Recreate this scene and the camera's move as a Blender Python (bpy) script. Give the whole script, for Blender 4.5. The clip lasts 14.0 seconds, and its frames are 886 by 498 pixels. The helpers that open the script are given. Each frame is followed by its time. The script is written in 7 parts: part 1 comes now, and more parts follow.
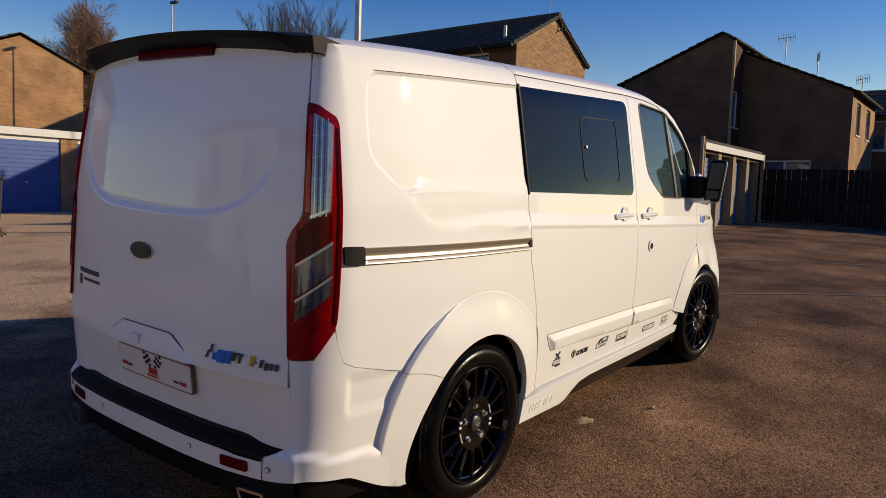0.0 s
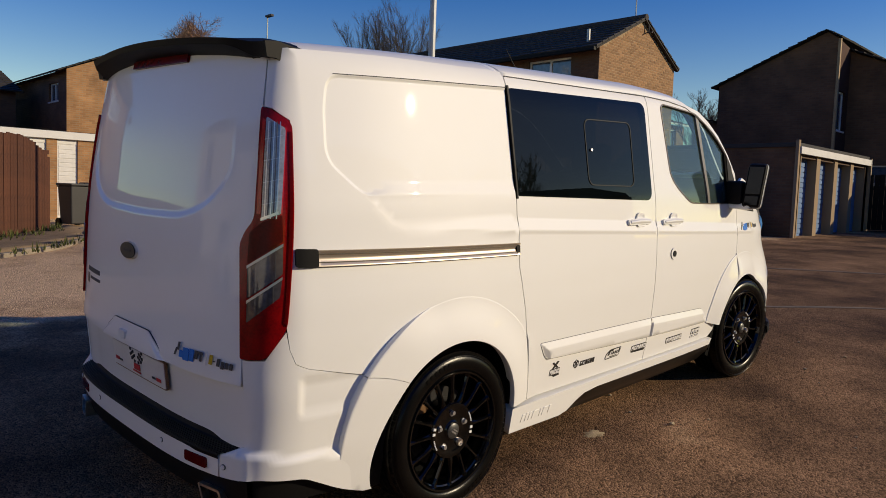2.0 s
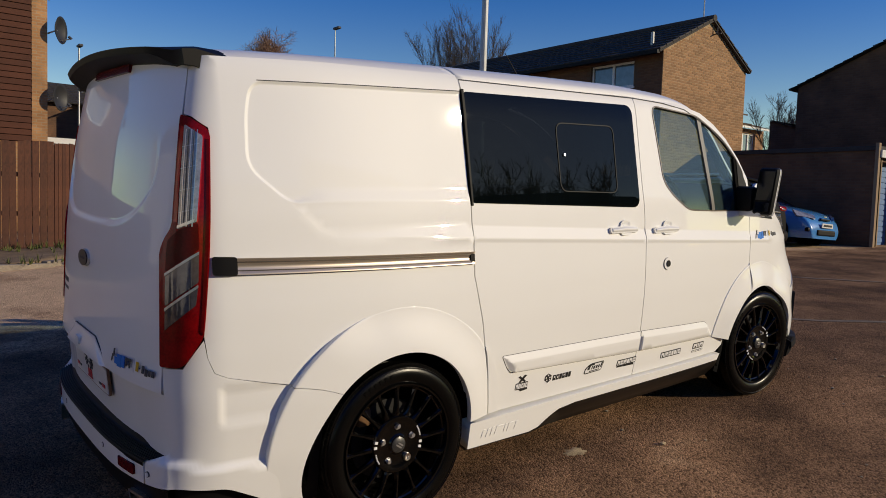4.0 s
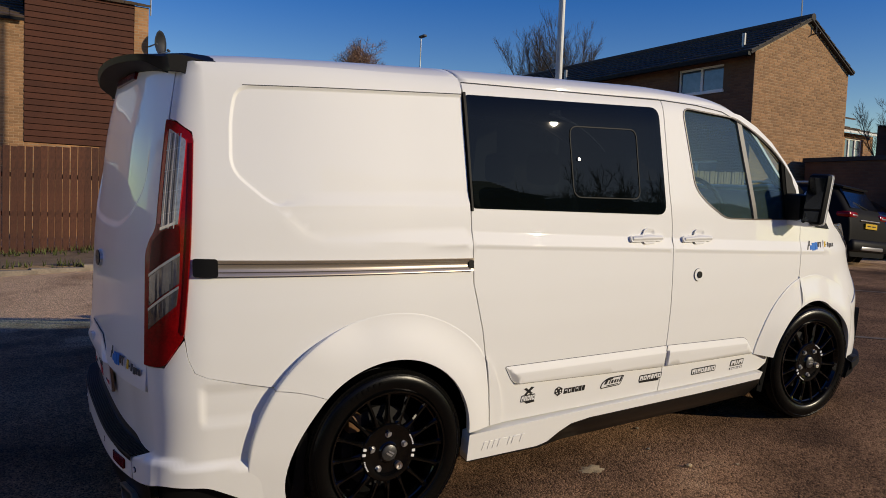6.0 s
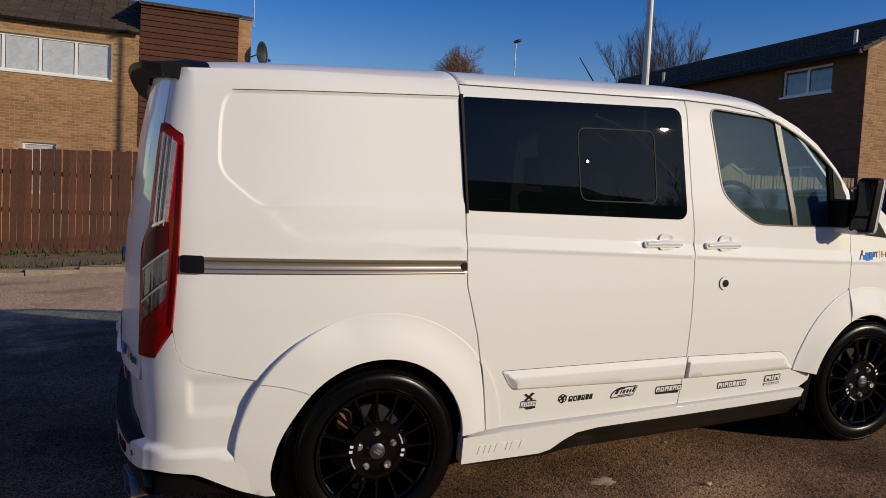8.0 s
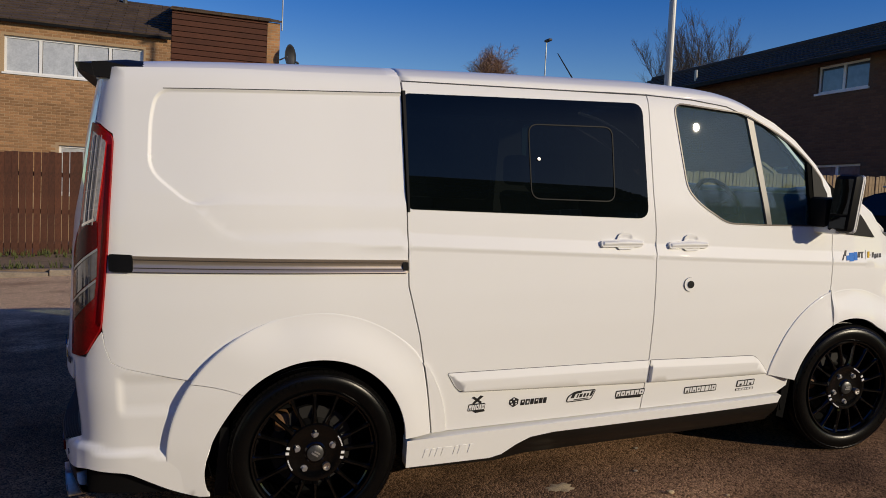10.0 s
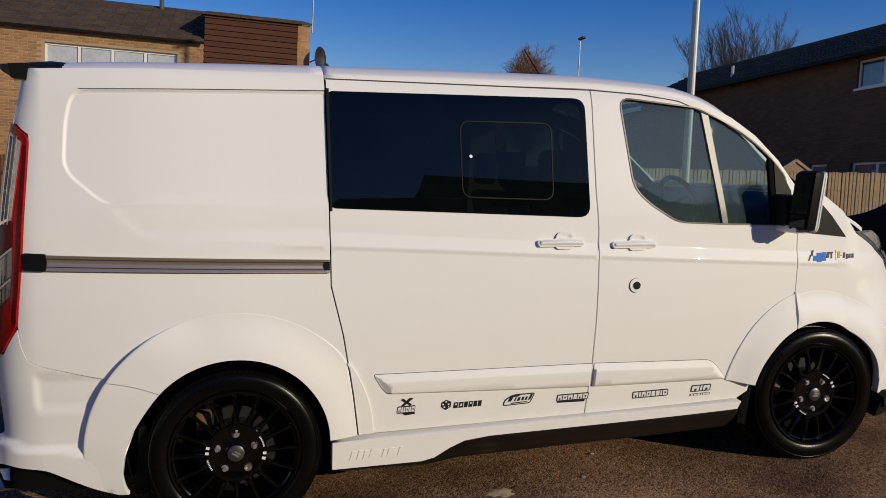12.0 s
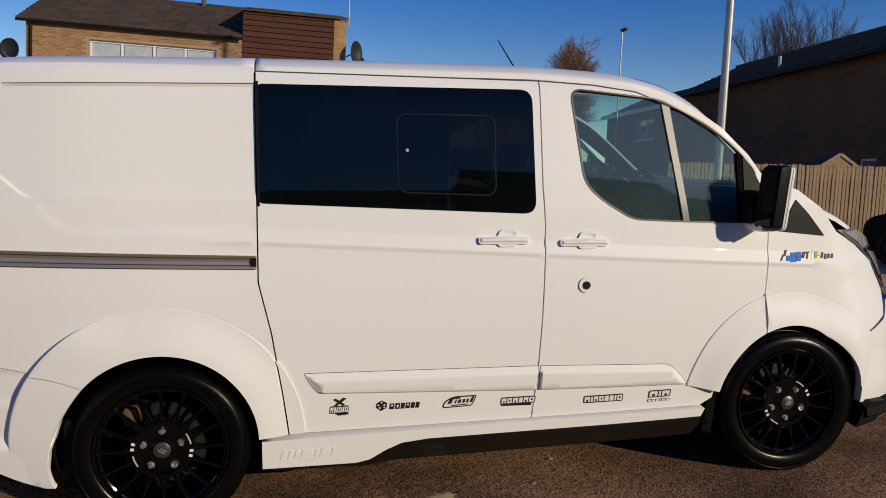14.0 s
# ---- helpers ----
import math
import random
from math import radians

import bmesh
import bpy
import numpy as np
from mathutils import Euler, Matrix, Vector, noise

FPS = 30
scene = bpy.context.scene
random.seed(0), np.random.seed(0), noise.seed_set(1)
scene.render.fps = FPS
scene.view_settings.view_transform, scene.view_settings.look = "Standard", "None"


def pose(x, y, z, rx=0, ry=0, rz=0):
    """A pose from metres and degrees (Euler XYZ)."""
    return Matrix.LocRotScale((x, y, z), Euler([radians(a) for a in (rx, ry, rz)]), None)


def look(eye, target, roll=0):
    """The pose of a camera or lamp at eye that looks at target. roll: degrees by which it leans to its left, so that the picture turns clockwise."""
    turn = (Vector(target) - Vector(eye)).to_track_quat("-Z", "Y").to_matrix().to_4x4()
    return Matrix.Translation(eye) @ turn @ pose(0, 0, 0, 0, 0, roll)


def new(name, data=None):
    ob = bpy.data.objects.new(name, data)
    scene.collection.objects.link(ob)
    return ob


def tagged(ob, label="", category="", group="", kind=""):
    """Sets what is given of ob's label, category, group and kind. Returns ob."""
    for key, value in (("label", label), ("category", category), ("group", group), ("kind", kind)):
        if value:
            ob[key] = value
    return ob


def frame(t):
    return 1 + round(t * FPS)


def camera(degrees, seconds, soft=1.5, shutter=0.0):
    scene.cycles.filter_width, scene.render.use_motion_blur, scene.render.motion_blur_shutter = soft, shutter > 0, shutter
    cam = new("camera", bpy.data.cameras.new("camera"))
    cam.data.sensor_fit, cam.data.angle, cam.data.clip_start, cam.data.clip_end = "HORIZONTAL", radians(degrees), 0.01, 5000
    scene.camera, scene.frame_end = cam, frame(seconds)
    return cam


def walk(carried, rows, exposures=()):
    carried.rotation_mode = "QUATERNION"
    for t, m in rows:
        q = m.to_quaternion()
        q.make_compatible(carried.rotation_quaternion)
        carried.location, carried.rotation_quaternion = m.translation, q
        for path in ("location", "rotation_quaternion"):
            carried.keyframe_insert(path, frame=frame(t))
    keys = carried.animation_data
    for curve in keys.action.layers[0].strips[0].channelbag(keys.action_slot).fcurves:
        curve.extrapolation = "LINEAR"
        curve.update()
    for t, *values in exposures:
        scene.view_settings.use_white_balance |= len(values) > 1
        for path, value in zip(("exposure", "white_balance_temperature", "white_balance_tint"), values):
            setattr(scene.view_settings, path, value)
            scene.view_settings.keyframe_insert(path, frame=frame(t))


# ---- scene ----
cam = camera(62.4, 14.0, soft=0.9)
EXPO, KELVIN, TINT = 0.0, 6650.0, 7.5
SKY_STRENGTH, SUN_STRENGTH = 0.118, 3.45
PATH = [
    (0, (-2.572, -1.768, 1.518), (-1.003, -0.558, 1.247), 1.9),
    (0.5, (-2.482, -1.875, 1.525), (-0.955, -0.612, 1.254), 1.7),
    (1, (-2.405, -1.982, 1.525), (-0.924, -0.664, 1.258), 1.7),
    (1.5, (-2.305, -2.059, 1.526), (-0.87, -0.692, 1.259), 1.7),
    (2, (-2.201, -2.131, 1.518), (-0.806, -0.721, 1.257), 1.6),
    (2.5, (-2.11, -2.232, 1.522), (-0.761, -0.777, 1.266), 1.58),
    (3, (-1.995, -2.341, 1.516), (-0.695, -0.842, 1.269), 1.65),
    (3.2, (-1.931, -2.363, 1.521), (-0.645, -0.852, 1.274), 1.47),
    (5.3, (-1.469, -2.562, 1.518), (-0.35, -0.92, 1.285), 1.1),
    (5.5, (-1.433, -2.579, 1.518), (-0.34, -0.921, 1.286), 1.1),
    (6, (-1.344, -2.622, 1.518), (-0.315, -0.923, 1.288), 1.1),
    (6.5, (-1.244, -2.668, 1.516), (-0.283, -0.929, 1.289), 1.1),
    (7, (-1.138, -2.729, 1.514), (-0.245, -0.954, 1.291), 1.1),
    (7.5, (-1.028, -2.79, 1.517), (-0.198, -0.984, 1.294), 1.2),
    (8, (-0.927, -2.841, 1.512), (-0.148, -1.012, 1.291), 1.2),
    (10.5, (-0.391, -2.948, 1.502), (0.271, -1.073, 1.283), 0.7),
    (11, (-0.263, -2.959, 1.499), (0.381, -1.078, 1.281), 0.5),
    (11.5, (-0.131, -3.004, 1.506), (0.476, -1.111, 1.285), 0.4),
    (12, (-0.002, -3.049, 1.502), (0.555, -1.141, 1.282), 0.5),
    (12.5, (0.131, -3.07, 1.495), (0.643, -1.15, 1.274), 0.6),
    (13, (0.245, -3.044, 1.499), (0.737, -1.119, 1.27), 0.3),
    (13.5, (0.375, -3.065, 1.507), (0.827, -1.131, 1.272), 0.5),
    (14, (0.508, -3.074, 1.507), (0.931, -1.133, 1.27), 0.5),
]
SLOPE = Matrix.Rotation(radians(3.4033), 4, Vector((0.60645, -0.79512, 0.0)))   # the van stands on a slope
walk(cam, [(t, SLOPE @ look(eye, target, roll)) for t, eye, target, roll in PATH], exposures=[(0.0, EXPO + 0.27, KELVIN + 1650, TINT - 2), (3.0, EXPO + 0.13, KELVIN + 1250, TINT - 4), (6.0, EXPO + 0.06, KELVIN + 800, TINT - 3.5), (14.0, EXPO - 0.03, KELVIN + 700, TINT - 3)])

# ---- world and sun ----
SUN_AZ, SUN_EL = -49.2, 18.2
world = bpy.data.worlds.new("world")
scene.world = world
world.use_nodes = True
sky = world.node_tree.nodes.new("ShaderNodeTexSky")
sky.sky_type = "NISHITA"
sky.sun_disc = False
sky.sun_elevation = radians(SUN_EL)
sky.sun_rotation = radians(90 - SUN_AZ)
sky.air_density, sky.dust_density, sky.ozone_density = 1.0, 0.1, 1.5
back = world.node_tree.nodes["Background"]
back.inputs["Strength"].default_value = SKY_STRENGTH
deep = world.node_tree.nodes.new("ShaderNodeHueSaturation")      # a deep, clean winter blue
deep.inputs["Saturation"].default_value = 1.65
deep.inputs["Hue"].default_value = 0.534
world.node_tree.links.new(sky.outputs[0], deep.inputs["Color"])
world.node_tree.links.new(deep.outputs[0], back.inputs["Color"])
lamp = bpy.data.lights.new("sun", "SUN")
lamp.energy, lamp.angle, lamp.color = SUN_STRENGTH, radians(0.5), (1.0, 0.885, 0.755)
sun = new("sun", lamp)
sun_way = Vector((math.cos(radians(SUN_AZ)) * math.cos(radians(SUN_EL)), math.sin(radians(SUN_AZ)) * math.cos(radians(SUN_EL)), math.sin(radians(SUN_EL))))
sun.matrix_world = look(sun_way * 60, (0, 0, 0))


# ---- materials ----
def material(name, base, rough=0.6, metal=0.0, var=0.2, scale=3.0, fine=60.0, bump=0.0, coat=0.0, island=0.0, second=None, dist=0.004, spec=0.5):
    m = bpy.data.materials.new(name)
    m.use_nodes = True
    n, l = m.node_tree.nodes, m.node_tree.links
    b = n["Principled BSDF"]
    b.inputs["Roughness"].default_value, b.inputs["Metallic"].default_value = rough, metal
    b.inputs["Specular IOR Level"].default_value = spec
    b.inputs["Coat Weight"].default_value, b.inputs["Coat Roughness"].default_value = coat, 0.02
    if second is None:
        second = tuple(c * (1 - var) for c in base)
    co = n.new("ShaderNodeTexCoord")
    big, small = n.new("ShaderNodeTexNoise"), n.new("ShaderNodeTexNoise")
    for tex, s in ((big, scale), (small, fine)):
        l.new(co.outputs["Object"], tex.inputs["Vector"])
        tex.inputs["Scale"].default_value, tex.inputs["Detail"].default_value = s, 5
    add = n.new("ShaderNodeMath"); add.operation = "ADD"
    l.new(big.outputs["Fac"], add.inputs[0]); l.new(small.outputs["Fac"], add.inputs[1])
    rng = n.new("ShaderNodeMapRange")
    rng.inputs["From Min"].default_value, rng.inputs["From Max"].default_value = 0.7, 1.3
    l.new(add.outputs[0], rng.inputs["Value"])
    mix = n.new("ShaderNodeMix"); mix.data_type = "RGBA"
    mix.inputs["A"].default_value, mix.inputs["B"].default_value = (*base, 1), (*second, 1)
    l.new(rng.outputs[0], mix.inputs["Factor"])
    colour = mix.outputs["Result"]
    if island:
        info = n.new("ShaderNodeObjectInfo"); geo = n.new("ShaderNodeNewGeometry")
        s = n.new("ShaderNodeMath"); s.operation = "ADD"
        l.new(info.outputs["Random"], s.inputs[0]); l.new(geo.outputs["Random Per Island"], s.inputs[1])
        r2 = n.new("ShaderNodeMapRange")
        r2.inputs["From Max"].default_value = 2.0
        r2.inputs["To Min"].default_value, r2.inputs["To Max"].default_value = 1 - island, 1 + island
        l.new(s.outputs[0], r2.inputs["Value"])
        hsv = n.new("ShaderNodeHueSaturation")
        l.new(r2.outputs[0], hsv.inputs["Value"]); l.new(colour, hsv.inputs["Color"])
        colour = hsv.outputs[0]
    l.new(colour, b.inputs["Base Color"])
    if bump:
        bp = n.new("ShaderNodeBump")
        bp.inputs["Strength"].default_value, bp.inputs["Distance"].default_value = bump, dist
        l.new(small.outputs["Fac"], bp.inputs["Height"]); l.new(bp.outputs[0], b.inputs["Normal"])
    return m


def brick_material(name, a, b2, mortar, rough=0.9):
    m = bpy.data.materials.new(name)
    m.use_nodes = True
    n, l = m.node_tree.nodes, m.node_tree.links
    b = n["Principled BSDF"]
    b.inputs["Roughness"].default_value = rough
    uv = n.new("ShaderNodeUVMap"); uv.uv_map = "wall"
    br = n.new("ShaderNodeTexBrick")
    br.inputs["Color1"].default_value, br.inputs["Color2"].default_value, br.inputs["Mortar"].default_value = (*a, 1), (*b2, 1), (*mortar, 1)
    br.inputs["Scale"].default_value, br.inputs["Mortar Size"].default_value = 1.0, 0.009
    br.inputs["Brick Width"].default_value, br.inputs["Row Height"].default_value = 0.225, 0.075
    l.new(uv.outputs[0], br.inputs["Vector"])
    no = n.new("ShaderNodeTexNoise"); no.inputs["Scale"].default_value = 1.3; no.inputs["Detail"].default_value = 8
    l.new(uv.outputs[0], no.inputs["Vector"])
    rng = n.new("ShaderNodeMapRange")
    rng.inputs["From Min"].default_value, rng.inputs["From Max"].default_value = 0.3, 0.7
    rng.inputs["To Min"].default_value, rng.inputs["To Max"].default_value = 0.65, 1.2
    l.new(no.outputs["Fac"], rng.inputs["Value"])
    hsv = n.new("ShaderNodeHueSaturation")
    l.new(rng.outputs[0], hsv.inputs["Value"]); l.new(br.outputs["Color"], hsv.inputs["Color"])
    l.new(hsv.outputs[0], b.inputs["Base Color"])
    bp = n.new("ShaderNodeBump"); bp.inputs["Strength"].default_value = 0.4; bp.inputs["Distance"].default_value = 0.01
    bp.invert = True
    l.new(br.outputs["Fac"], bp.inputs["Height"]); l.new(bp.outputs[0], b.inputs["Normal"])
    return m


def glass_material(name, tint, gloss=1.0, ior=1.5, dust_haze=0.0):
    """A thin tinted pane: clear through, with a mirror's gloss by its angle."""
    m = bpy.data.materials.new(name)
    m.use_nodes = True
    n, l = m.node_tree.nodes, m.node_tree.links
    n.remove(n["Principled BSDF"])
    tr, gl, mx = n.new("ShaderNodeBsdfTransparent"), n.new("ShaderNodeBsdfGlossy"), n.new("ShaderNodeMixShader")
    tr.inputs["Color"].default_value = (*tint, 1)
    gl.inputs["Roughness"].default_value = 0.006
    gl.inputs["Color"].default_value = (gloss, gloss, gloss, 1)
    # the same gloss from either side of the thin pane
    lw, power, fr = n.new("ShaderNodeLayerWeight"), n.new("ShaderNodeMath"), n.new("ShaderNodeMapRange")
    lw.inputs["Blend"].default_value = 0.5
    power.operation, power.inputs[1].default_value = "POWER", 5.0
    fr.inputs["To Min"].default_value, fr.inputs["To Max"].default_value = ((ior - 1) / (ior + 1)) ** 2, 1.0
    l.new(lw.outputs["Facing"], power.inputs[0]); l.new(power.outputs[0], fr.inputs["Value"])
    l.new(fr.outputs[0], mx.inputs[0]); l.new(tr.outputs[0], mx.inputs[1]); l.new(gl.outputs[0], mx.inputs[2])
    out = mx.outputs[0]
    if dust_haze:
        # teal film: dust, plus sky haze and glare put into the pane's colour
        film, no, rng, md = n.new("ShaderNodeBsdfDiffuse"), n.new("ShaderNodeTexNoise"), n.new("ShaderNodeMapRange"), n.new("ShaderNodeMixShader")
        film.inputs["Color"].default_value = (0.42, 0.68, 0.70, 1)
        no.inputs["Scale"].default_value, no.inputs["Detail"].default_value = 3.0, 3.0
        rng.inputs["From Min"].default_value, rng.inputs["From Max"].default_value = 0.35, 0.7
        rng.inputs["To Min"].default_value, rng.inputs["To Max"].default_value = dust_haze * 0.8, dust_haze * 1.25
        co = n.new("ShaderNodeTexCoord")
        l.new(co.outputs["Object"], no.inputs["Vector"]); l.new(no.outputs["Fac"], rng.inputs["Value"])
        l.new(rng.outputs[0], md.inputs[0]); l.new(out, md.inputs[1]); l.new(film.outputs[0], md.inputs[2])
        out = md.outputs[0]
    l.new(out, n["Material Output"].inputs["Surface"])
    return m


def tarmac_material():
    m = bpy.data.materials.new("tarmac")
    m.use_nodes = True
    n, l = m.node_tree.nodes, m.node_tree.links
    b = n["Principled BSDF"]
    b.inputs["Specular IOR Level"].default_value = 0.04
    co = n.new("ShaderNodeTexCoord")
    vo = n.new("ShaderNodeTexVoronoi"); vo.inputs["Scale"].default_value = 108
    fine = n.new("ShaderNodeTexNoise"); fine.inputs["Scale"].default_value = 35; fine.inputs["Detail"].default_value = 6
    big = n.new("ShaderNodeTexNoise"); big.inputs["Scale"].default_value = 0.9; big.inputs["Detail"].default_value = 7; big.inputs["Roughness"].default_value = 0.62
    for t in (vo, fine, big):
        l.new(co.outputs["Object"], t.inputs["Vector"])
    ramp = n.new("ShaderNodeValToRGB")
    e = ramp.color_ramp.elements
    e[0].position, e[0].color = 0.34, (0.056, 0.0335, 0.0205, 1)
    e[1].position, e[1].color = 0.64, (0.212, 0.124, 0.070, 1)
    # the older, sandier road on the far side of the van
    sep = n.new("ShaderNodeSeparateXYZ"); l.new(co.outputs["Object"], sep.inputs[0])
    wob = n.new("ShaderNodeMath"); wob.operation = "MULTIPLY_ADD"; wob.inputs[1].default_value = 2.5
    # unseen ground behind the van is lightened too, to bounce light at its tail
    behind = n.new("ShaderNodeMath"); behind.operation = "MULTIPLY_ADD"; behind.inputs[1].default_value, behind.inputs[2].default_value = -1.0, -2.5
    l.new(sep.outputs["X"], behind.inputs[0])
    far = n.new("ShaderNodeMath"); far.operation = "MAXIMUM"
    l.new(sep.outputs["Y"], far.inputs[0]); l.new(behind.outputs[0], far.inputs[1])
    l.new(big.outputs["Fac"], wob.inputs[0]); l.new(far.outputs[0], wob.inputs[2])
    old = n.new("ShaderNodeMapRange"); old.inputs["From Min"].default_value, old.inputs["From Max"].default_value = 5.2, 7.2
    old.inputs["To Min"].default_value, old.inputs["To Max"].default_value = 0.0, 0.42
    l.new(wob.outputs[0], old.inputs["Value"])
    lift = n.new("ShaderNodeMath"); lift.operation = "ADD"
    l.new(big.outputs["Fac"], lift.inputs[0]); l.new(old.outputs[0], lift.inputs[1])
    sandy = e.new(0.92); sandy.color = (0.47, 0.325, 0.195, 1)
    l.new(lift.outputs[0], ramp.inputs["Fac"])
    stone = n.new("ShaderNodeMapRange"); stone.inputs["To Min"].default_value, stone.inputs["To Max"].default_value = 0.25, 2.5
    l.new(vo.outputs["Color"], stone.inputs["Value"])
    hsv = n.new("ShaderNodeHueSaturation")
    l.new(ramp.outputs[0], hsv.inputs["Color"]); l.new(stone.outputs[0], hsv.inputs["Value"])
    l.new(hsv.outputs[0], b.inputs["Base Color"])
    rr = n.new("ShaderNodeMapRange"); rr.inputs["From Min"].default_value, rr.inputs["From Max"].default_value = 0.35, 0.6
    rr.inputs["To Min"].default_value, rr.inputs["To Max"].default_value = 0.75, 0.95
    l.new(big.outputs["Fac"], rr.inputs["Value"]); l.new(rr.outputs[0], b.inputs["Roughness"])
    ad = n.new("ShaderNodeMath"); ad.operation = "SUBTRACT"
    l.new(fine.outputs["Fac"], ad.inputs[0]); l.new(vo.outputs["Distance"], ad.inputs[1])
    bp = n.new("ShaderNodeBump"); bp.inputs["Strength"].default_value = 0.9; bp.inputs["Distance"].default_value = 0.006
    l.new(ad.outputs[0], bp.inputs["Height"]); l.new(bp.outputs[0], b.inputs["Normal"])
    return m


WHITE = material("white_paint", (0.80, 0.80, 0.785), 0.5, var=0.015, scale=0.7, fine=5, coat=0.65, spec=0.25)
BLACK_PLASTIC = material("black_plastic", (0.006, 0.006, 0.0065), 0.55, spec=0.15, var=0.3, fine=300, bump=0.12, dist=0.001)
BLACK_GLOSS = material("gloss_black", (0.006, 0.006, 0.007), 0.12, var=0.2, fine=40, coat=0.6)
WHEEL_BLACK = material("wheel_black", (0.002, 0.002, 0.002), 0.12, var=0.2, fine=60, coat=0.3, spec=0.3)
DIVIDER = material("window_divider_grey", (0.15, 0.14, 0.13), 0.4, var=0.15)
WINDOW_TRIM = material("brown_window_trim", (0.085, 0.055, 0.040), 0.4, var=0.25, fine=80)
SATIN_BLACK = material("satin_black_skirt", (0.010, 0.009, 0.008), 0.28, var=0.3, fine=60, spec=0.5)
MATT_BLACK = material("matt_black_band", (0.004, 0.004, 0.004), 0.8, var=0.3, spec=0.05)
CAP = material("woven_cap_grey", (0.10, 0.10, 0.10), 0.35, 0.5, var=0.6, scale=60, fine=400, bump=0.4, dist=0.001)
DISC = material("brake_disc_iron", (0.012, 0.011, 0.011), 0.6, 0.3, var=0.3)
RUBBER = material("tyre_rubber", (0.003, 0.003, 0.003), 0.27, spec=0.2, var=0.4, scale=12, fine=140, bump=0.25, dist=0.002)
DARK = material("dark_lining", (0.004, 0.004, 0.004), 0.9, var=0.3, spec=0.1)
RAIL_METAL = material("anodised_rail", (0.50, 0.43, 0.36), 0.36, 0.7, var=0.06, scale=2, fine=20)
RAIL_GROOVE = material("rail_groove", (0.10, 0.085, 0.07), 0.4, 0.5, var=0.3, fine=60)
CHROME = material("brushed_metal", (0.82, 0.78, 0.73), 0.30, 1.0, var=0.25, scale=2, fine=90)
STEEL = material("silver_print", (0.48, 0.48, 0.49), 0.35, 0.8, var=0.1)
RED_LENS = material("red_lens", (0.33, 0.004, 0.006), 0.14, var=0.5, scale=18, fine=120, coat=0.1, spec=0.2)
DARK_RED = material("dark_red_lens", (0.12, 0.002, 0.003), 0.2, var=0.4, scale=20, fine=120, spec=0.12)
CLEAR_LENS = material("clear_lens", (0.50, 0.485, 0.47), 0.15, 0.3, var=0.45, scale=14, fine=70, coat=1.0, bump=0.15)
HEAD_LENS = material("headlamp_lens", (0.30, 0.335, 0.39), 0.10, 0.45, var=0.5, scale=9, fine=40, coat=1.0)
BRIGHT_RED = material("bright_red_lens", (0.62, 0.012, 0.010), 0.15, var=0.3, scale=25, fine=120, coat=0.4)
SMOKED = material("smoked_lens", (0.11, 0.10, 0.098), 0.10, 0.25, var=0.5, scale=8, fine=60, coat=1.0, bump=0.1)
CALIPER = material("caliper_tan", (0.15, 0.075, 0.03), 0.6, var=0.3)
BLUE_PRINT = material("blue_print", (0.015, 0.17, 0.58), 0.6, var=0.1, spec=0.2)
GREY_PRINT = material("grey_print", (0.075, 0.075, 0.08), 0.6, var=0.2, spec=0.2)
BLACK_PRINT = material("black_print", (0.015, 0.015, 0.016), 0.4, var=0.2)
WHITE_PRINT = material("white_print", (0.75, 0.75, 0.74), 0.4, var=0.05)
YELLOW_PRINT = material("yellow_print", (0.62, 0.40, 0.03), 0.6, var=0.1, spec=0.2)
RED_PRINT = material("red_print", (0.55, 0.03, 0.03), 0.4, var=0.1)
PLATE_EDGE = material("brown_plate_edge", (0.20, 0.10, 0.05), 0.5, var=0.2)
PLATE = material("plate", (0.72, 0.71, 0.68), 0.3, var=0.05)
PRIVACY = glass_material("privacy_glass", (0.014, 0.015, 0.017), ior=1.36, dust_haze=0.005)
CLEAR = glass_material("car_glass", (0.56, 0.74, 0.70), ior=1.7, dust_haze=0.07)
SCREEN_GLASS = glass_material("windscreen_glass", (0.82, 0.93, 0.89), ior=1.3)
CAB_TRIM = material("pale_cab_trim", (0.42, 0.43, 0.38), 0.8, var=0.15, fine=120, bump=0.1)
CURTAIN_GLASS = material("pane_before_net_curtain", (0.50, 0.51, 0.53), 0.06, var=0.25, scale=5, fine=25, coat=1.0)
HOUSE_GLASS = material("window_pane", (0.10, 0.13, 0.17), 0.05, var=0.5, scale=1.5, fine=6, coat=1.0)
CAR_WINDOW = material("dark_car_glass", (0.006, 0.006, 0.007), 0.10, var=0.2, coat=0.1, spec=0.25)
SEAT = material("seat_cloth", (0.06, 0.062, 0.068), 0.9, var=0.35, fine=200, bump=0.3)
TARMAC = tarmac_material()
# buff set for sunlit walls; the darker set puts shade into the same brick
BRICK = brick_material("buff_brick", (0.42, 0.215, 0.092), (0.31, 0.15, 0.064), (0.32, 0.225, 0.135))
PALE_BOUNCE = material("cream_render", (0.78, 0.72, 0.63), 0.9, var=0.12, scale=0.8, fine=40, bump=0.3)
BRICK_SHADED = brick_material("brown_brick", (0.165, 0.080, 0.041), (0.122, 0.060, 0.032), (0.13, 0.076, 0.045))
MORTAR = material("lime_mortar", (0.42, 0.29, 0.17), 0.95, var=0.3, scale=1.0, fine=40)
MORTAR_SHADED = material("brown_mortar", (0.13, 0.078, 0.047), 0.95, var=0.3, scale=1.0, fine=40)
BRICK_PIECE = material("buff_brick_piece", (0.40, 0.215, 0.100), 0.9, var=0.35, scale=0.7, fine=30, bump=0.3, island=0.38)
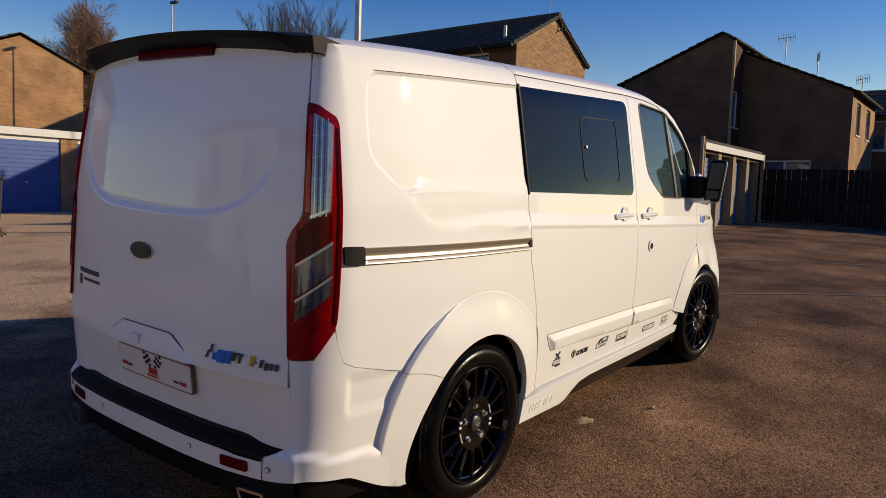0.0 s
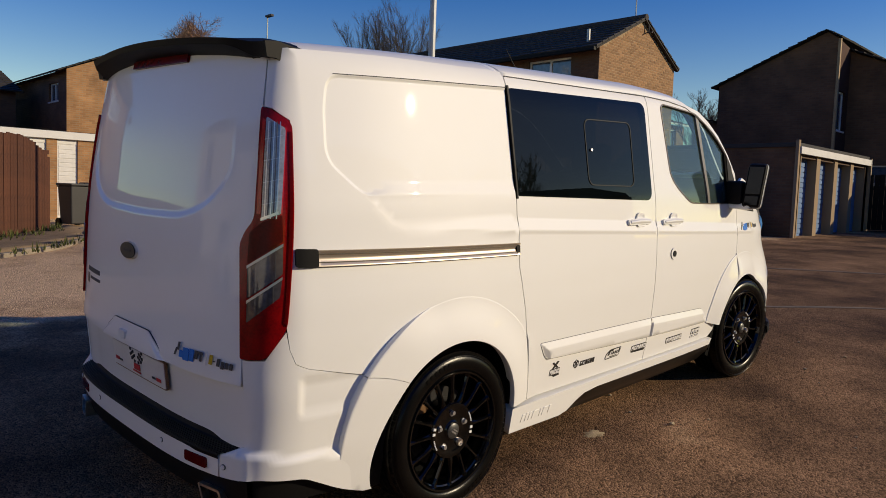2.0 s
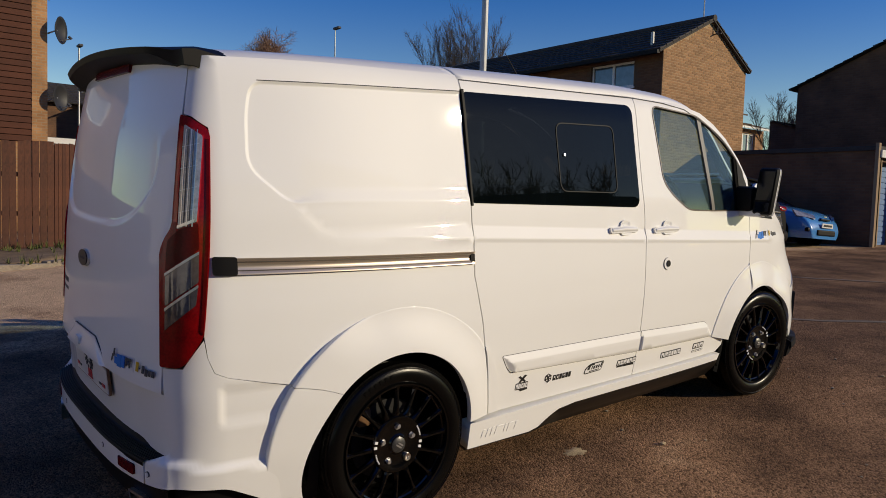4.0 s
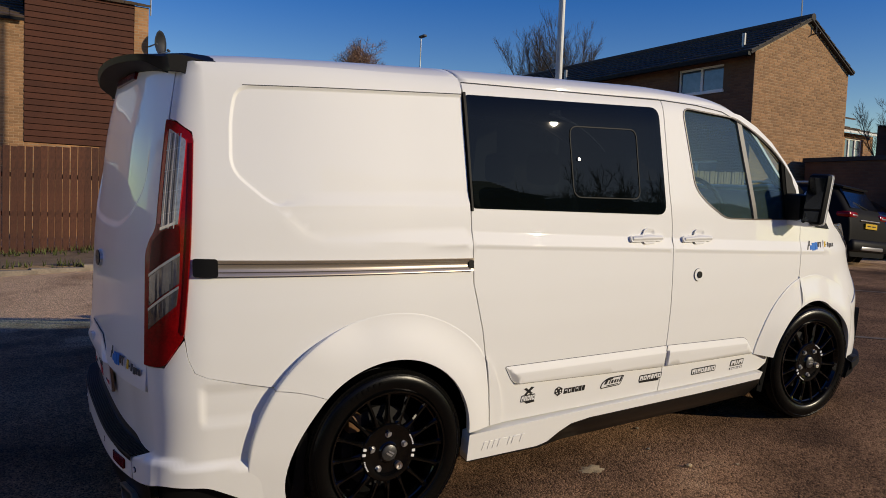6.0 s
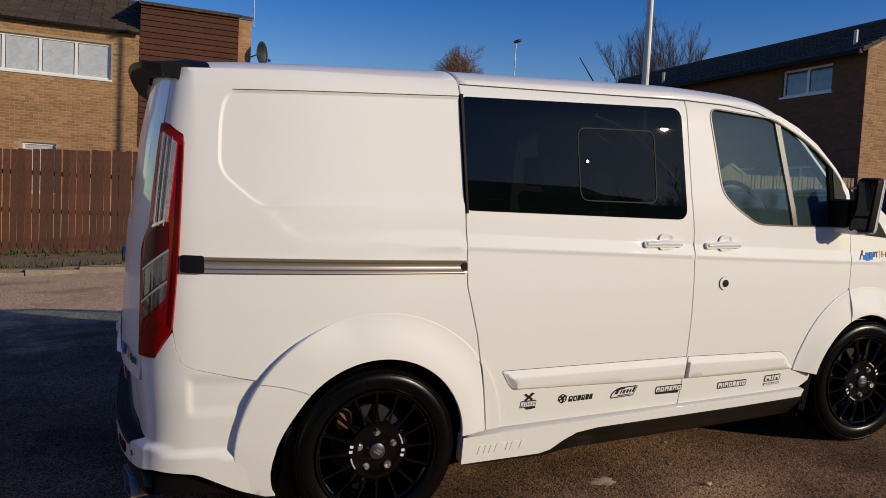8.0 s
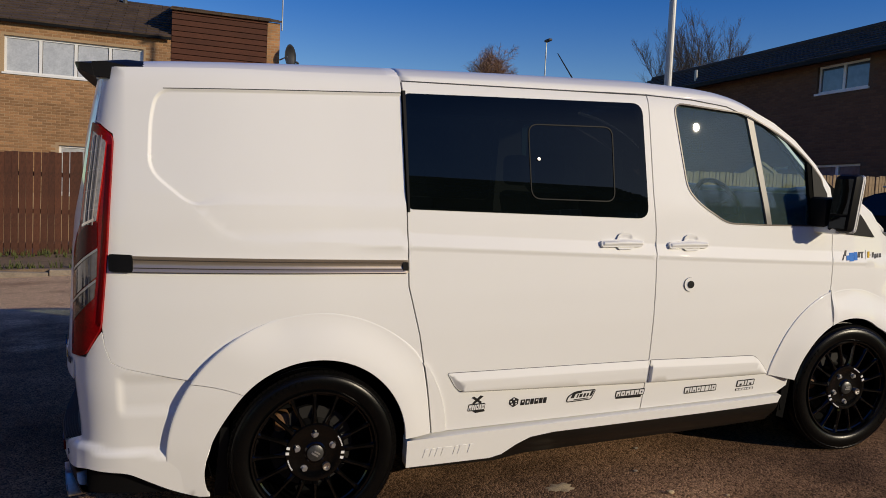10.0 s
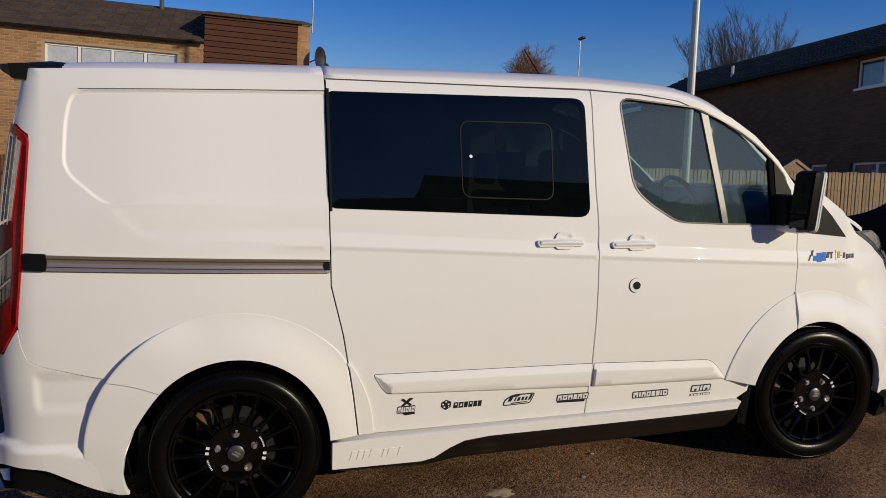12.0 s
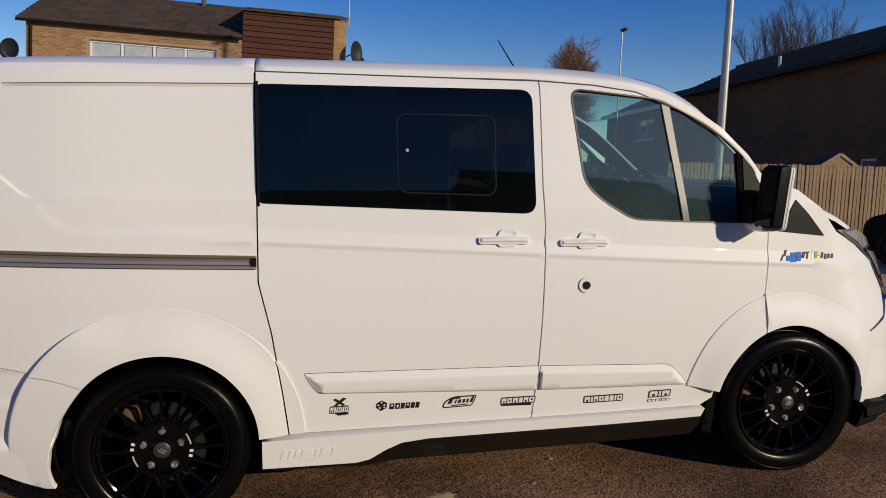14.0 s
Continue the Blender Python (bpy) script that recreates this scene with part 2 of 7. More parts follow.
BRICK_PIECE_SHADED = material("brown_brick_piece", (0.175, 0.085, 0.043), 0.9, var=0.35, scale=0.7, fine=30, bump=0.3, island=0.30)
CLADDING = material("brown_cladding", (0.080, 0.025, 0.012), 0.9, var=0.35, scale=1.5, fine=30, bump=0.2, island=0.3)
ROOF_TILE = material("brown_roof_tile", (0.105, 0.067, 0.044), 0.85, var=0.5, scale=2, fine=20, bump=0.3, island=0.35)
ROOF_DARK = material("dark_roof_tile", (0.045, 0.038, 0.034), 0.85, var=0.4, scale=2, fine=20, bump=0.3, island=0.35)
UPVC = material("white_upvc", (0.74, 0.74, 0.73), 0.35, var=0.08)
FENCE_BROWN = material("brown_fence", (0.098, 0.032, 0.014), 0.8, var=0.55, scale=3, fine=40, bump=0.5, island=0.38)
FENCE_LIGHT = material("larch_fence", (0.42, 0.29, 0.16), 0.8, var=0.35, scale=3, fine=40, bump=0.4, island=0.22)
BLUE_DOOR = material("blue_garage_door", (0.032, 0.095, 0.34), 0.45, var=0.2, scale=2, fine=20)
PALE_BLUE = material("pale_blue_door", (0.11, 0.22, 0.42), 0.5, var=0.25, scale=2, fine=20)
WHITE_DOOR = material("white_garage_door", (0.70, 0.69, 0.66), 0.5, var=0.15)
FELT = material("roof_felt", (0.05, 0.047, 0.045), 0.9, var=0.4)
CONCRETE = material("concrete_kerb", (0.30, 0.25, 0.19), 0.9, var=0.4, scale=4, fine=50, bump=0.4, island=0.2)
SOIL = material("verge_soil", (0.27, 0.185, 0.105), 0.95, var=0.5, scale=3, fine=30, bump=0.6, dist=0.02)
GRASS = material("grass", (0.11, 0.13, 0.03), 0.8, var=0.5, scale=5, fine=50)
BARK = material("bark", (0.12, 0.085, 0.06), 0.9, var=0.4, scale=6, fine=60, bump=0.4)
TWIG_GREY = material("grey_twigs", (0.17, 0.135, 0.105), 0.9, var=0.4, scale=3, fine=20)
TWIG = material("twigs", (0.36, 0.215, 0.14), 0.9, var=0.4, scale=3, fine=20)
GALV = material("galvanised_steel", (0.42, 0.42, 0.41), 0.45, 0.7, var=0.25, scale=4, fine=60)
BIN = material("bin_plastic", (0.022, 0.022, 0.024), 0.55, var=0.3)
CAR_BLUE = material("blue_car_paint", (0.055, 0.25, 0.60), 0.25, var=0.1, coat=1.0)
CAR_BLACK = material("black_car_paint", (0.008, 0.008, 0.008), 0.6, var=0.15, spec=0.08)
LINE = material("worn_line_paint", (0.21, 0.16, 0.11), 0.85, var=0.6, scale=5, fine=40)
SAND = material("spilt_grit", (0.60, 0.46, 0.27), 0.95, var=0.5, scale=20, fine=120, bump=0.6)


# ---- building helpers ----
def empty(name, m=None, label="", category="", group=""):
    ob = new(name)
    ob.empty_display_size = 0.2
    if m is not None:
        ob.matrix_world = m
    return tagged(ob, label, category, group)


def part(name, bm, mat, parent=None, label="", smooth=False, split=None):
    """Links a bmesh as one mesh object, under a thing or a part."""
    me = bpy.data.meshes.new(name)
    if isinstance(bm, tuple):
        me.from_pydata(*bm)
    else:
        bm.to_mesh(me)
        bm.free()
    me.materials.append(mat)
    if smooth:
        me.polygons.foreach_set("use_smooth", [True] * len(me.polygons))
        if split:
            me.set_sharp_from_angle(angle=radians(split))
    ob = new(name, me)
    if parent is not None:
        ob.parent = parent
    return tagged(ob, label)


def again(ob, m=None, parent=None):
    """One more object on the same mesh."""
    c = new(ob.name.split(".")[0], ob.data)
    c.parent = parent if parent is not None else ob.parent
    if m is not None:
        c.matrix_basis = m
    return c


def box(bm, lo, hi, m=None, bevel=0.0):
    r = bmesh.ops.create_cube(bm, size=1.0)
    vs = r["verts"]
    for v in vs:
        v.co = Vector([lo[i] + (v.co[i] + 0.5) * (hi[i] - lo[i]) for i in range(3)])
    if bevel:
        es = list({e for v in vs for e in v.link_edges})
        out = bmesh.ops.bevel(bm, geom=es, offset=bevel, segments=2, affect="EDGES", profile=0.5)
        vs = list({v for f in out["faces"] for v in f.verts} | {v for v in vs if v.is_valid})
    if m is not None:
        for v in vs:
            v.co = m @ v.co
    return vs


def boxes(*items, bevel=0.0, m=None):
    bm = bmesh.new()
    for lo, hi in items:
        box(bm, lo, hi, m, bevel)
    return bm


def rod(bm, a, b, r0, r1=None, seg=10):
    a, b = Vector(a), Vector(b)
    d = b - a
    r1 = r0 if r1 is None else r1
    m = Matrix.Translation((a + b) / 2) @ d.to_track_quat("Z", "Y").to_matrix().to_4x4()
    bmesh.ops.create_cone(bm, cap_ends=True, segments=seg, radius1=r0, radius2=r1, depth=d.length, matrix=m)
    return bm


def lathe(profile, seg=64, axis="y", closed=False):
    """Turns a profile of (r, h) round an axis; h runs along it."""
    vs, fs = [], []
    for i in range(seg):
        a = 2 * math.pi * i / seg
        for r, h in profile:
            vs.append((r * math.cos(a), h, r * math.sin(a)) if axis == "y" else (r * math.cos(a), r * math.sin(a), h))
    k = len(profile)
    for i in range(seg):
        j = (i + 1) % seg
        for q in range(k if closed else k - 1):
            p = (q + 1) % k
            fs.append((i * k + q, j * k + q, j * k + p, i * k + p))
    return vs, [], fs


def inside(poly, P):
    x, y = P[:, 0], P[:, 1]
    ok = np.zeros(len(P), bool)
    n = len(poly)
    for i in range(n):
        (x0, y0), (x1, y1) = poly[i], poly[(i + 1) % n]
        c = ((y0 > y) != (y1 > y))
        with np.errstate(divide="ignore", invalid="ignore"):
            ok ^= c & (x < (x1 - x0) * (y - y0) / (y1 - y0 + 1e-12) + x0)
    return ok


def edge_distance(poly, P, closed=True):
    d = np.full(len(P), 1e9)
    n = len(poly)
    for i in range(n if closed else n - 1):
        a, b = np.array(poly[i]), np.array(poly[(i + 1) % n])
        ab = b - a
        t = np.clip(((P - a) @ ab) / (ab @ ab + 1e-12), 0, 1)
        d = np.minimum(d, np.linalg.norm(P - a - t[:, None] * ab, axis=1))
    return d


def rounded(poly, r, seg=5):
    """Rounds the corners of a polygon; r is one radius or one per corner."""
    out, n = [], len(poly)
    for i in range(n):
        p, a, b = Vector(poly[i]), Vector(poly[i - 1]), Vector(poly[(i + 1) % n])
        rr = r[i] if isinstance(r, (list, tuple)) else r
        rr = min(rr, (a - p).length * 0.48, (b - p).length * 0.48)
        if rr < 1e-4:
            out.append(tuple(p)); continue
        s, e = p + (a - p).normalized() * rr, p + (b - p).normalized() * rr
        for k in range(seg + 1):
            t = k / seg
            out.append(tuple(s * (1 - t) ** 2 + p * 2 * t * (1 - t) + e * t * t))
    return out


def resample(poly, step, closed=True):
    out, n = [], len(poly)
    for i in range(n if closed else n - 1):
        a, b = np.array(poly[i], float), np.array(poly[(i + 1) % n], float)
        k = max(1, int(np.ceil(np.linalg.norm(b - a) / step)))
        out += [tuple(a + (b - a) * j / k) for j in range(k)]
    if not closed:
        out.append(tuple(poly[-1]))
    return out


from mathutils.geometry import delaunay_2d_cdt


def sheet(poly, fn, off=0.0, thick=0.02, holes=(), step=0.04, marks=(), normals=None):
    """A panel: the outline poly less its holes, laid on the surface fn(U, V, off), with its edges turned in by thick.
    off is a number or a function of (U, V); marks are lines along which the sheet gets more points."""
    loops = [resample(poly, step)] + [resample(h, step) for h in holes]
    pts, edges = [], []
    for lp in loops:
        k = len(pts)
        pts += lp
        edges += [(k + i, k + (i + 1) % len(lp)) for i in range(len(lp))]
    A = np.array(poly)
    lo, hi = A.min(0), A.max(0)
    gx, gy = np.arange(lo[0] + step / 2, hi[0], step), np.arange(lo[1] + step / 2, hi[1], step)
    g = np.array(np.meshgrid(gx, gy)).reshape(2, -1).T if len(gx) and len(gy) else np.zeros((0, 2))
    for mk, closed in marks:
        if len(g):
            g = g[edge_distance(mk, g, closed) > step * 0.35]
    for mk, closed in marks:
        extra = np.array(resample(mk, step * 0.6, closed))
        ok = inside(poly, extra) & (edge_distance(poly, extra) > 0.004)
        for h in holes:
            ok &= ~inside(h, extra) & (edge_distance(h, extra) > 0.004)
        k, n = len(pts), len(extra)
        at_ = k + np.cumsum(ok) - 1
        pts += [tuple(p) for p, o_ in zip(extra, ok) if o_]
        edges += [(int(at_[i]), int(at_[(i + 1) % n])) for i in range(n if closed else n - 1) if ok[i] and ok[(i + 1) % n]]
    if len(g):
        g = g[inside(poly, g)]
        for h in holes:
            g = g[~inside(h, g)]
        for lp in [poly, *holes]:
            if len(g):
                g = g[edge_distance(lp, g) > step * 0.4]
    v2, _, f2, _, _, _ = delaunay_2d_cdt([Vector(p) for p in pts] + [Vector(p) for p in g], edges, [], 0, 1e-6)
    P = np.array([(v.x, v.y) for v in v2])
    T = np.array([f for f in f2 if len(f) == 3])
    c = P[T].mean(1)
    keep = inside(poly, c)
    for h in holes:
        keep &= ~inside(h, c)
    T = T[keep]
    o = off(P[:, 0], P[:, 1]) if callable(off) else np.full(len(P), float(off))
    top = fn(P[:, 0], P[:, 1], o)
    cnt = {}
    for a, b, d in T:
        for e in ((a, b), (b, d), (d, a)):
            cnt[(min(e), max(e))] = cnt.get((min(e), max(e)), 0) + 1
    rim = [e for t in T for e in ((t[0], t[1]), (t[1], t[2]), (t[2], t[0])) if cnt[(min(e), max(e))] == 1]
    verts, faces = [tuple(p) for p in top], [tuple(int(i) for i in t) for t in T]
    if normals is not None:
        e = 0.002
        at = lambda U, V: fn(U, V, off(U, V) if callable(off) else np.full(len(U), float(off)))
        N = np.cross(at(P[:, 0] + e, P[:, 1]) - at(P[:, 0] - e, P[:, 1]), at(P[:, 0], P[:, 1] + e) - at(P[:, 0], P[:, 1] - e))
        normals += [Vector(v).normalized() for v in N]
    if thick:
        low = fn(P[:, 0], P[:, 1], o - thick)
        used = {}
        for a, b in rim:
            for i in (a, b):
                if i not in used:
                    used[i] = len(verts)
                    verts += [tuple(top[i]), tuple(low[i])] if normals is not None else [tuple(low[i])]
                    if normals is not None:
                        normals += [Vector((0, 0, 0)), Vector((0, 0, 0))]
            if normals is None:
                faces.append((int(a), used[a], used[b], int(b)))
            else:
                faces.append((used[a], used[a] + 1, used[b] + 1, used[b]))
                side = Vector(low[a] - top[a]).cross(Vector(top[b] - top[a])).normalized()
                for i in (used[a], used[a] + 1, used[b], used[b] + 1):
                    normals[i] = normals[i] + side
    return verts, [], faces


def sheet_part(name, poly, fn, mat, parent, label="", off=0.0, thick=0.02, holes=(), step=0.04, marks=(), flip=False):
    ns = []
    vs, es, fs = sheet(poly, fn, off, thick, holes, step, marks, ns)
    if flip:
        fs = [tuple(reversed(f)) for f in fs]
    ob = part(name, (vs, es, fs), mat, parent, label, smooth=True)
    ob.data.normals_split_custom_set_from_vertices([(-v if flip else v).normalized() for v in ns])
    return ob


def wall_fn(origin, along):
    """A flat upright wall: U runs along it, V is the height, off is outwards, to the right of its run."""
    o, a = np.array(origin, float), np.array(along, float)
    a = a / np.linalg.norm(a)
    n = np.array([a[1], -a[0], 0.0])

    def fn(U, V, off):
        return o + U[:, None] * a + np.asarray(off)[:, None] * n + V[:, None] * np.array([0, 0, 1.0])
    return fn


def wall_part(name, origin, along, poly, mat, parent, holes=(), thick=0.22, label=""):
    fn = wall_fn(origin, along)
    vs, es, fs = sheet(poly, fn, 0.004, thick, holes, step=50.0)
    a = np.array(along, float) / np.linalg.norm(along)
    ob = part(name, (vs, es, fs), mat, parent, label)
    lay = ob.data.uv_layers.new(name="wall")
    o = np.array(origin, float)
    n = np.array([a[1], -a[0], 0.0])
    for lp in ob.data.loops:
        d = np.array(ob.data.vertices[lp.vertex_index].co) - o
        lay.data[lp.index].uv = (float(d @ a) + float(d @ n), d[2])
    return ob


def rect(x0, x1, z0, z1):
    return [(x0, z0), (x1, z0), (x1, z1), (x0, z1)]


def smooth01(a, b, v):
    t = np.clip((v - a) / (b - a), 0, 1)
    return t * t * (3 - 2 * t)


# ---- ground ----
def height(x, y):
    return 0.0498 * max(-6.0, min(6.0, x)) + 0.022 * (max(6.0, min(26.0, x)) - 6.0) + 0.0361 * max(-5.0, min(2.5, y)) - 0.028


def ground_sheet():
    xs = sorted({*np.arange(-40, -6, 4.0), *np.arange(-6, 26.1, 1.0), *np.arange(28, 60, 6.0), -1500.0, -500.0, -150.0, -80.0, 80.0, 150.0, 500.0, 1500.0})
    ys = sorted({*np.arange(-40, -5, 4.0), *np.arange(-5, 2.6, 0.5), *np.arange(3, 40, 2.0), -1500.0, -500.0, -150.0, -80.0, 60.0, 80.0, 150.0, 500.0, 1500.0})
    vs = [(x, y, height(x, y)) for y in ys for x in xs]
    k = len(xs)
    fs = [(j * k + i, j * k + i + 1, (j + 1) * k + i + 1, (j + 1) * k + i) for j in range(len(ys) - 1) for i in range(k - 1)]
    return tagged(part("ground", (vs, [], fs), TARMAC, None, smooth=True), "worn brown-grey coarse tarmac of a parking court", "ground", kind="structure")


ground_sheet()


# ---- the van's surface ----
YC = 0.98                       # the van's middle
PZ = [0.10, 0.20, 0.33, 0.42, 0.60, 0.80, 0.955, 1.06, 1.30, 1.82, 1.875, 1.90, 1.92, 2.1]
PY = [0.06, 0.04, 0.02, 0.008, -0.012, -0.020, -0.018, -0.010, 0.010, 0.098, 0.118, 0.138, 0.168, 0.5]
RX = [-0.95, -0.80, -0.58, 0.0, 0.40, 1.00, 1.66, 2.08, 2.227, 2.376, 2.529, 2.685, 2.846, 3.00, 3.14, 3.37, 3.60, 3.88]
RZ = [1.866, 1.883, 1.9, 1.917, 1.926, 1.933, 1.937, 1.917, 1.89, 1.838, 1.755, 1.634, 1.508, 1.389, 1.318, 1.240, 1.125, 0.930]
UC, UF = -1.78, 4.44            # the middle of the tail and of the nose, along the wrap


def softened(xs, ys, lo, hi, w, step=0.004):
    """A smooth curve through a table, rounded over a width w."""
    g = np.arange(lo, hi, step)
    v = np.interp(g, xs, ys)
    k = max(1, int(w / step))
    for _ in range(3):
        c = np.cumsum(np.concatenate([np.full(k + 1, v[0]), v, np.full(k, v[-1])]))
        v = (c[2 * k + 1:] - c[:-2 * k - 1]) / (2 * k + 1)
        v = v[:len(g)]
    return g, v


PG, PV = softened(PZ, PY, 0.0, 2.1, 0.020)
RG, RV = softened(RX, RZ, -1.2, 3.9, 0.045)


def roof_line(x):
    return np.interp(x, RG, RV)


def side_y(x, z):
    y = np.interp(z, PG, PV)
    y = y + 0.072 * np.clip((0.1 - x) / 0.87, 0, 2) ** 2.2
    crease = np.clip(z - (1.199 - 0.058 * np.clip(x, 0.0, 3.2)), 0, 0.055) * 0.25 * smooth01(-0.45, 0.2, x)   # the waist line
    under = 0.005 * smooth01(0.0, -0.022, z - (1.199 - 0.058 * np.clip(x, 0.0, 3.2))) * smooth01(0.55, 1.0, z) * smooth01(-0.1, 0.45, x)
    return y + crease + under + 0.012 * np.clip((x - 1.8) / 0.6, 0, 9) ** 2


def rear_x(y, z):
    return -0.985 + 0.072 * np.clip(np.abs(y - YC) / 0.78, 0, 1.2) ** 3.2 + 0.03 * np.clip((z - 0.75) / 0.45, 0, 1) + 0.13 * np.clip((z - 1.15) / 0.75, 0, 2) ** 1.4 + 0.015 * np.clip((0.66 - z) / 0.2, 0, 1)


def wrap0(u, z):
    u = np.asarray(u, float)
    z = np.asarray(z, float)
    left = (u < UC) | (u > UF)
    u = np.where(u < UC, 2 * UC - u, u)
    u = np.where(u > UF, 2 * UF - u, u)
    x, y = u.copy(), side_y(u, z)
    # tail corner
    t = np.clip((-0.72 - u) / 0.28, 0, 1)
    ys = side_y(np.full_like(u, -0.72), np.minimum(z, 1.84))
    y2 = 0.187 + 0.05 * np.clip(z - 0.767, -0.3, 1.2)
    x2 = rear_x(y2, z)
    lean = x2 + 0.913
    bx = (1 - t) ** 2 * -0.72 + 2 * t * (1 - t) * (-0.872 + 0.75 * lean) + t * t * x2
    by = (1 - t) ** 2 * ys + 2 * t * (1 - t) * (ys + 0.026) + t * t * np.maximum(y2, ys + 0.05)
    c = u < -0.72
    x, y = np.where(c, bx, x), np.where(c, by, y)
    r = u < -1.0
    yr = np.maximum(y2, ys + 0.05) + (-1.0 - u) * (YC - np.maximum(y2, ys + 0.05)) / 0.78
    x, y = np.where(r, rear_x(yr, z), x), np.where(r, yr, y)
    # nose corner
    t = np.clip((u - 3.15) / 0.75, 0, 1)
    ys = side_y(np.full_like(u, 3.15), z)
    tip = 3.84 - 0.27 * np.clip((z - 0.72) / 0.5, 0, 2) ** 1.4
    bx = (1 - t) ** 2 * 3.15 + 2 * t * (1 - t) * (0.62 * tip + 0.38 * 3.38 + 0.02) + t * t * tip
    by = (1 - t) ** 2 * ys + 2 * t * (1 - t) * (ys + 0.05) + t * t * 0.44
    c = u > 3.15
    x, y = np.where(c, bx, x), np.where(c, by, y)
    y = y - 0.055 * smooth01(0.95, 0.62, z) * smooth01(3.10, 3.32, u) * smooth01(3.95, 3.60, u)
    r = u > 3.9
    yf = 0.44 + (u - 3.9)
    x, y = np.where(r, tip + 0.10 * (1 - ((yf - YC) / 0.54) ** 2), x), np.where(r, yf, y)
    y = np.where(left, 2 * YC - y, y)
    return np.stack([x, y, z], 1)


def wrap(u, z, off):
    """The van's skin from tail to nose: u runs along it, z is the height, off is outwards."""
    u, z = np.asarray(u, float), np.asarray(z, float)
    p = wrap0(u, z)
    du = wrap0(u + 0.004, z) - wrap0(u - 0.004, z)
    dz = wrap0(u, z + 0.004) - wrap0(u, z - 0.004)
    n = np.cross(du, dz)
    n /= np.linalg.norm(n, axis=1)[:, None] + 1e-12
    return p + n * np.asarray(off)[:, None]


def mirrored(poly):
    """The same outline on the van's other side, by way of the tail."""
    return [(2 * UC - u, z) for u, z in reversed(poly)]


def circle_arc(cx, cz, r, a0, a1, n=24):
    return [(cx + r * math.cos(radians(a0 + (a1 - a0) * i / n)), cz + r * math.sin(radians(a0 + (a1 - a0) * i / n))) for i in range(n + 1)]


def grown(poly, d):
    c = np.array(poly)
    out = []
    n = len(poly)
    area = sum(poly[i][0] * poly[(i + 1) % n][1] - poly[(i + 1) % n][0] * poly[i][1] for i in range(n))
    for i in range(n):
        a, b = c[i - 1], c[(i + 1) % n]
        t = (b - a) / (np.linalg.norm(b - a) + 1e-9)
        out.append(tuple(c[i] + np.array([t[1], -t[0]]) * d * (1 if area > 0 else -1)))
    return out


WB, HZ = 2.933, 0.335
ARCH = 0.40
van = empty("van", SLOPE, "white panel van with black wheels and body kit, parked", "van")

# outlines on the right flank, as (along, height)
PRESS = rounded([(-0.622, 1.48), (-0.612, 1.68), (-0.585, 1.794), (0.45, 1.821), (0.45, 1.40), (0.45, 1.339), (-0.46, 1.35), (-0.50, 1.372)], [0.06, 0.05, 0.07, 0.01, 0.02, 0.01, 0.05, 0.03])
PRESS_LOW = [(-0.47, 1.352), (-0.36, 1.235), (-0.29, 1.207), (0.45, 1.178), (0.45, 1.352)]


def quarter_off(U, V):
    P = np.stack([np.where(U < UC, 2 * UC - U, U), V], 1)
    s = np.where(inside(PRESS, P), 1.0, -1.0) * edge_distance(PRESS, P)
    s2 = np.where(inside(PRESS_LOW, P), 1.0, -1.0) * edge_distance(PRESS_LOW, P)
    wide = smooth01(-0.46, -0.30, P[:, 0]) * smooth01(1.46, 1.40, V)
    return -0.0075 * smooth01(-0.002 - 0.004 * wide, 0.010 + 0.05 * wide, s) - 0.003 * smooth01(-0.004, 0.03, s2) * smooth01(0.3, -0.5, P[:, 0])


LAMP = rounded([(-0.943, 1.656), (-0.872, 1.648), (-0.754, 1.606), (-0.780, 1.158), (-0.808, 0.880), (-0.890, 0.772), (-0.998, 0.768), (-1.006, 1.18), (-0.986, 1.218), (-0.940, 1.264), (-0.936, 1.434)], [0.01, 0.04, 0.03, 0.02, 0.03, 0.03, 0.005, 0.02, 0.03, 0.03, 0.03])
QUARTER = [(-0.766, 0.745), (-0.72, 0.722), (-0.56, 0.68), (-0.30, 0.62)] + circle_arc(0, HZ, ARCH, 136, 20, 30) + \
    [(0.51, 0.345), (0.486, 0.529), (0.445, 0.792), (0.396, 1.005), (0.396, 1.32), (0.393, 1.895), (-0.3, 1.888), (-0.80, 1.872), (-0.948, 1.862), (-0.936, 1.664), (-0.869, 1.656), (-0.760, 1.618), (-0.751, 1.585), (-0.778, 1.158), (-0.805, 0.880), (-0.791, 0.80)]
SLIDE = [(0.517, 0.342), (1.602, 0.342), (1.620, 0.589), (1.633, 0.82), (1.643, 1.073), (1.648, 1.225), (1.640, 1.40), (1.640, 1.878), (0.402, 1.872), (0.402, 1.005), (0.451, 0.792), (0.492, 0.529)]
SLIDE_WIN = rounded([(0.42, 1.338), (1.595, 1.286), (1.592, 1.820), (0.42, 1.810)], [0.03, 0.06, 0.06, 0.03])
DOOR = [(1.608, 0.342), (2.474, 0.342)] + circle_arc(WB, HZ, ARCH, 178, 116, 16)[1:] + [(2.776, 0.715), (2.783, 0.887), (2.794, 1.023), (2.802, 1.18), (2.815, 1.30), (2.80, 1.43),
        (2.70, 1.555), (2.56, 1.68), (2.42, 1.765), (2.28, 1.825), (2.05, 1.868), (1.646, 1.878), (1.646, 1.40), (1.654, 1.225), (1.649, 1.073), (1.639, 0.82), (1.626, 0.589)]
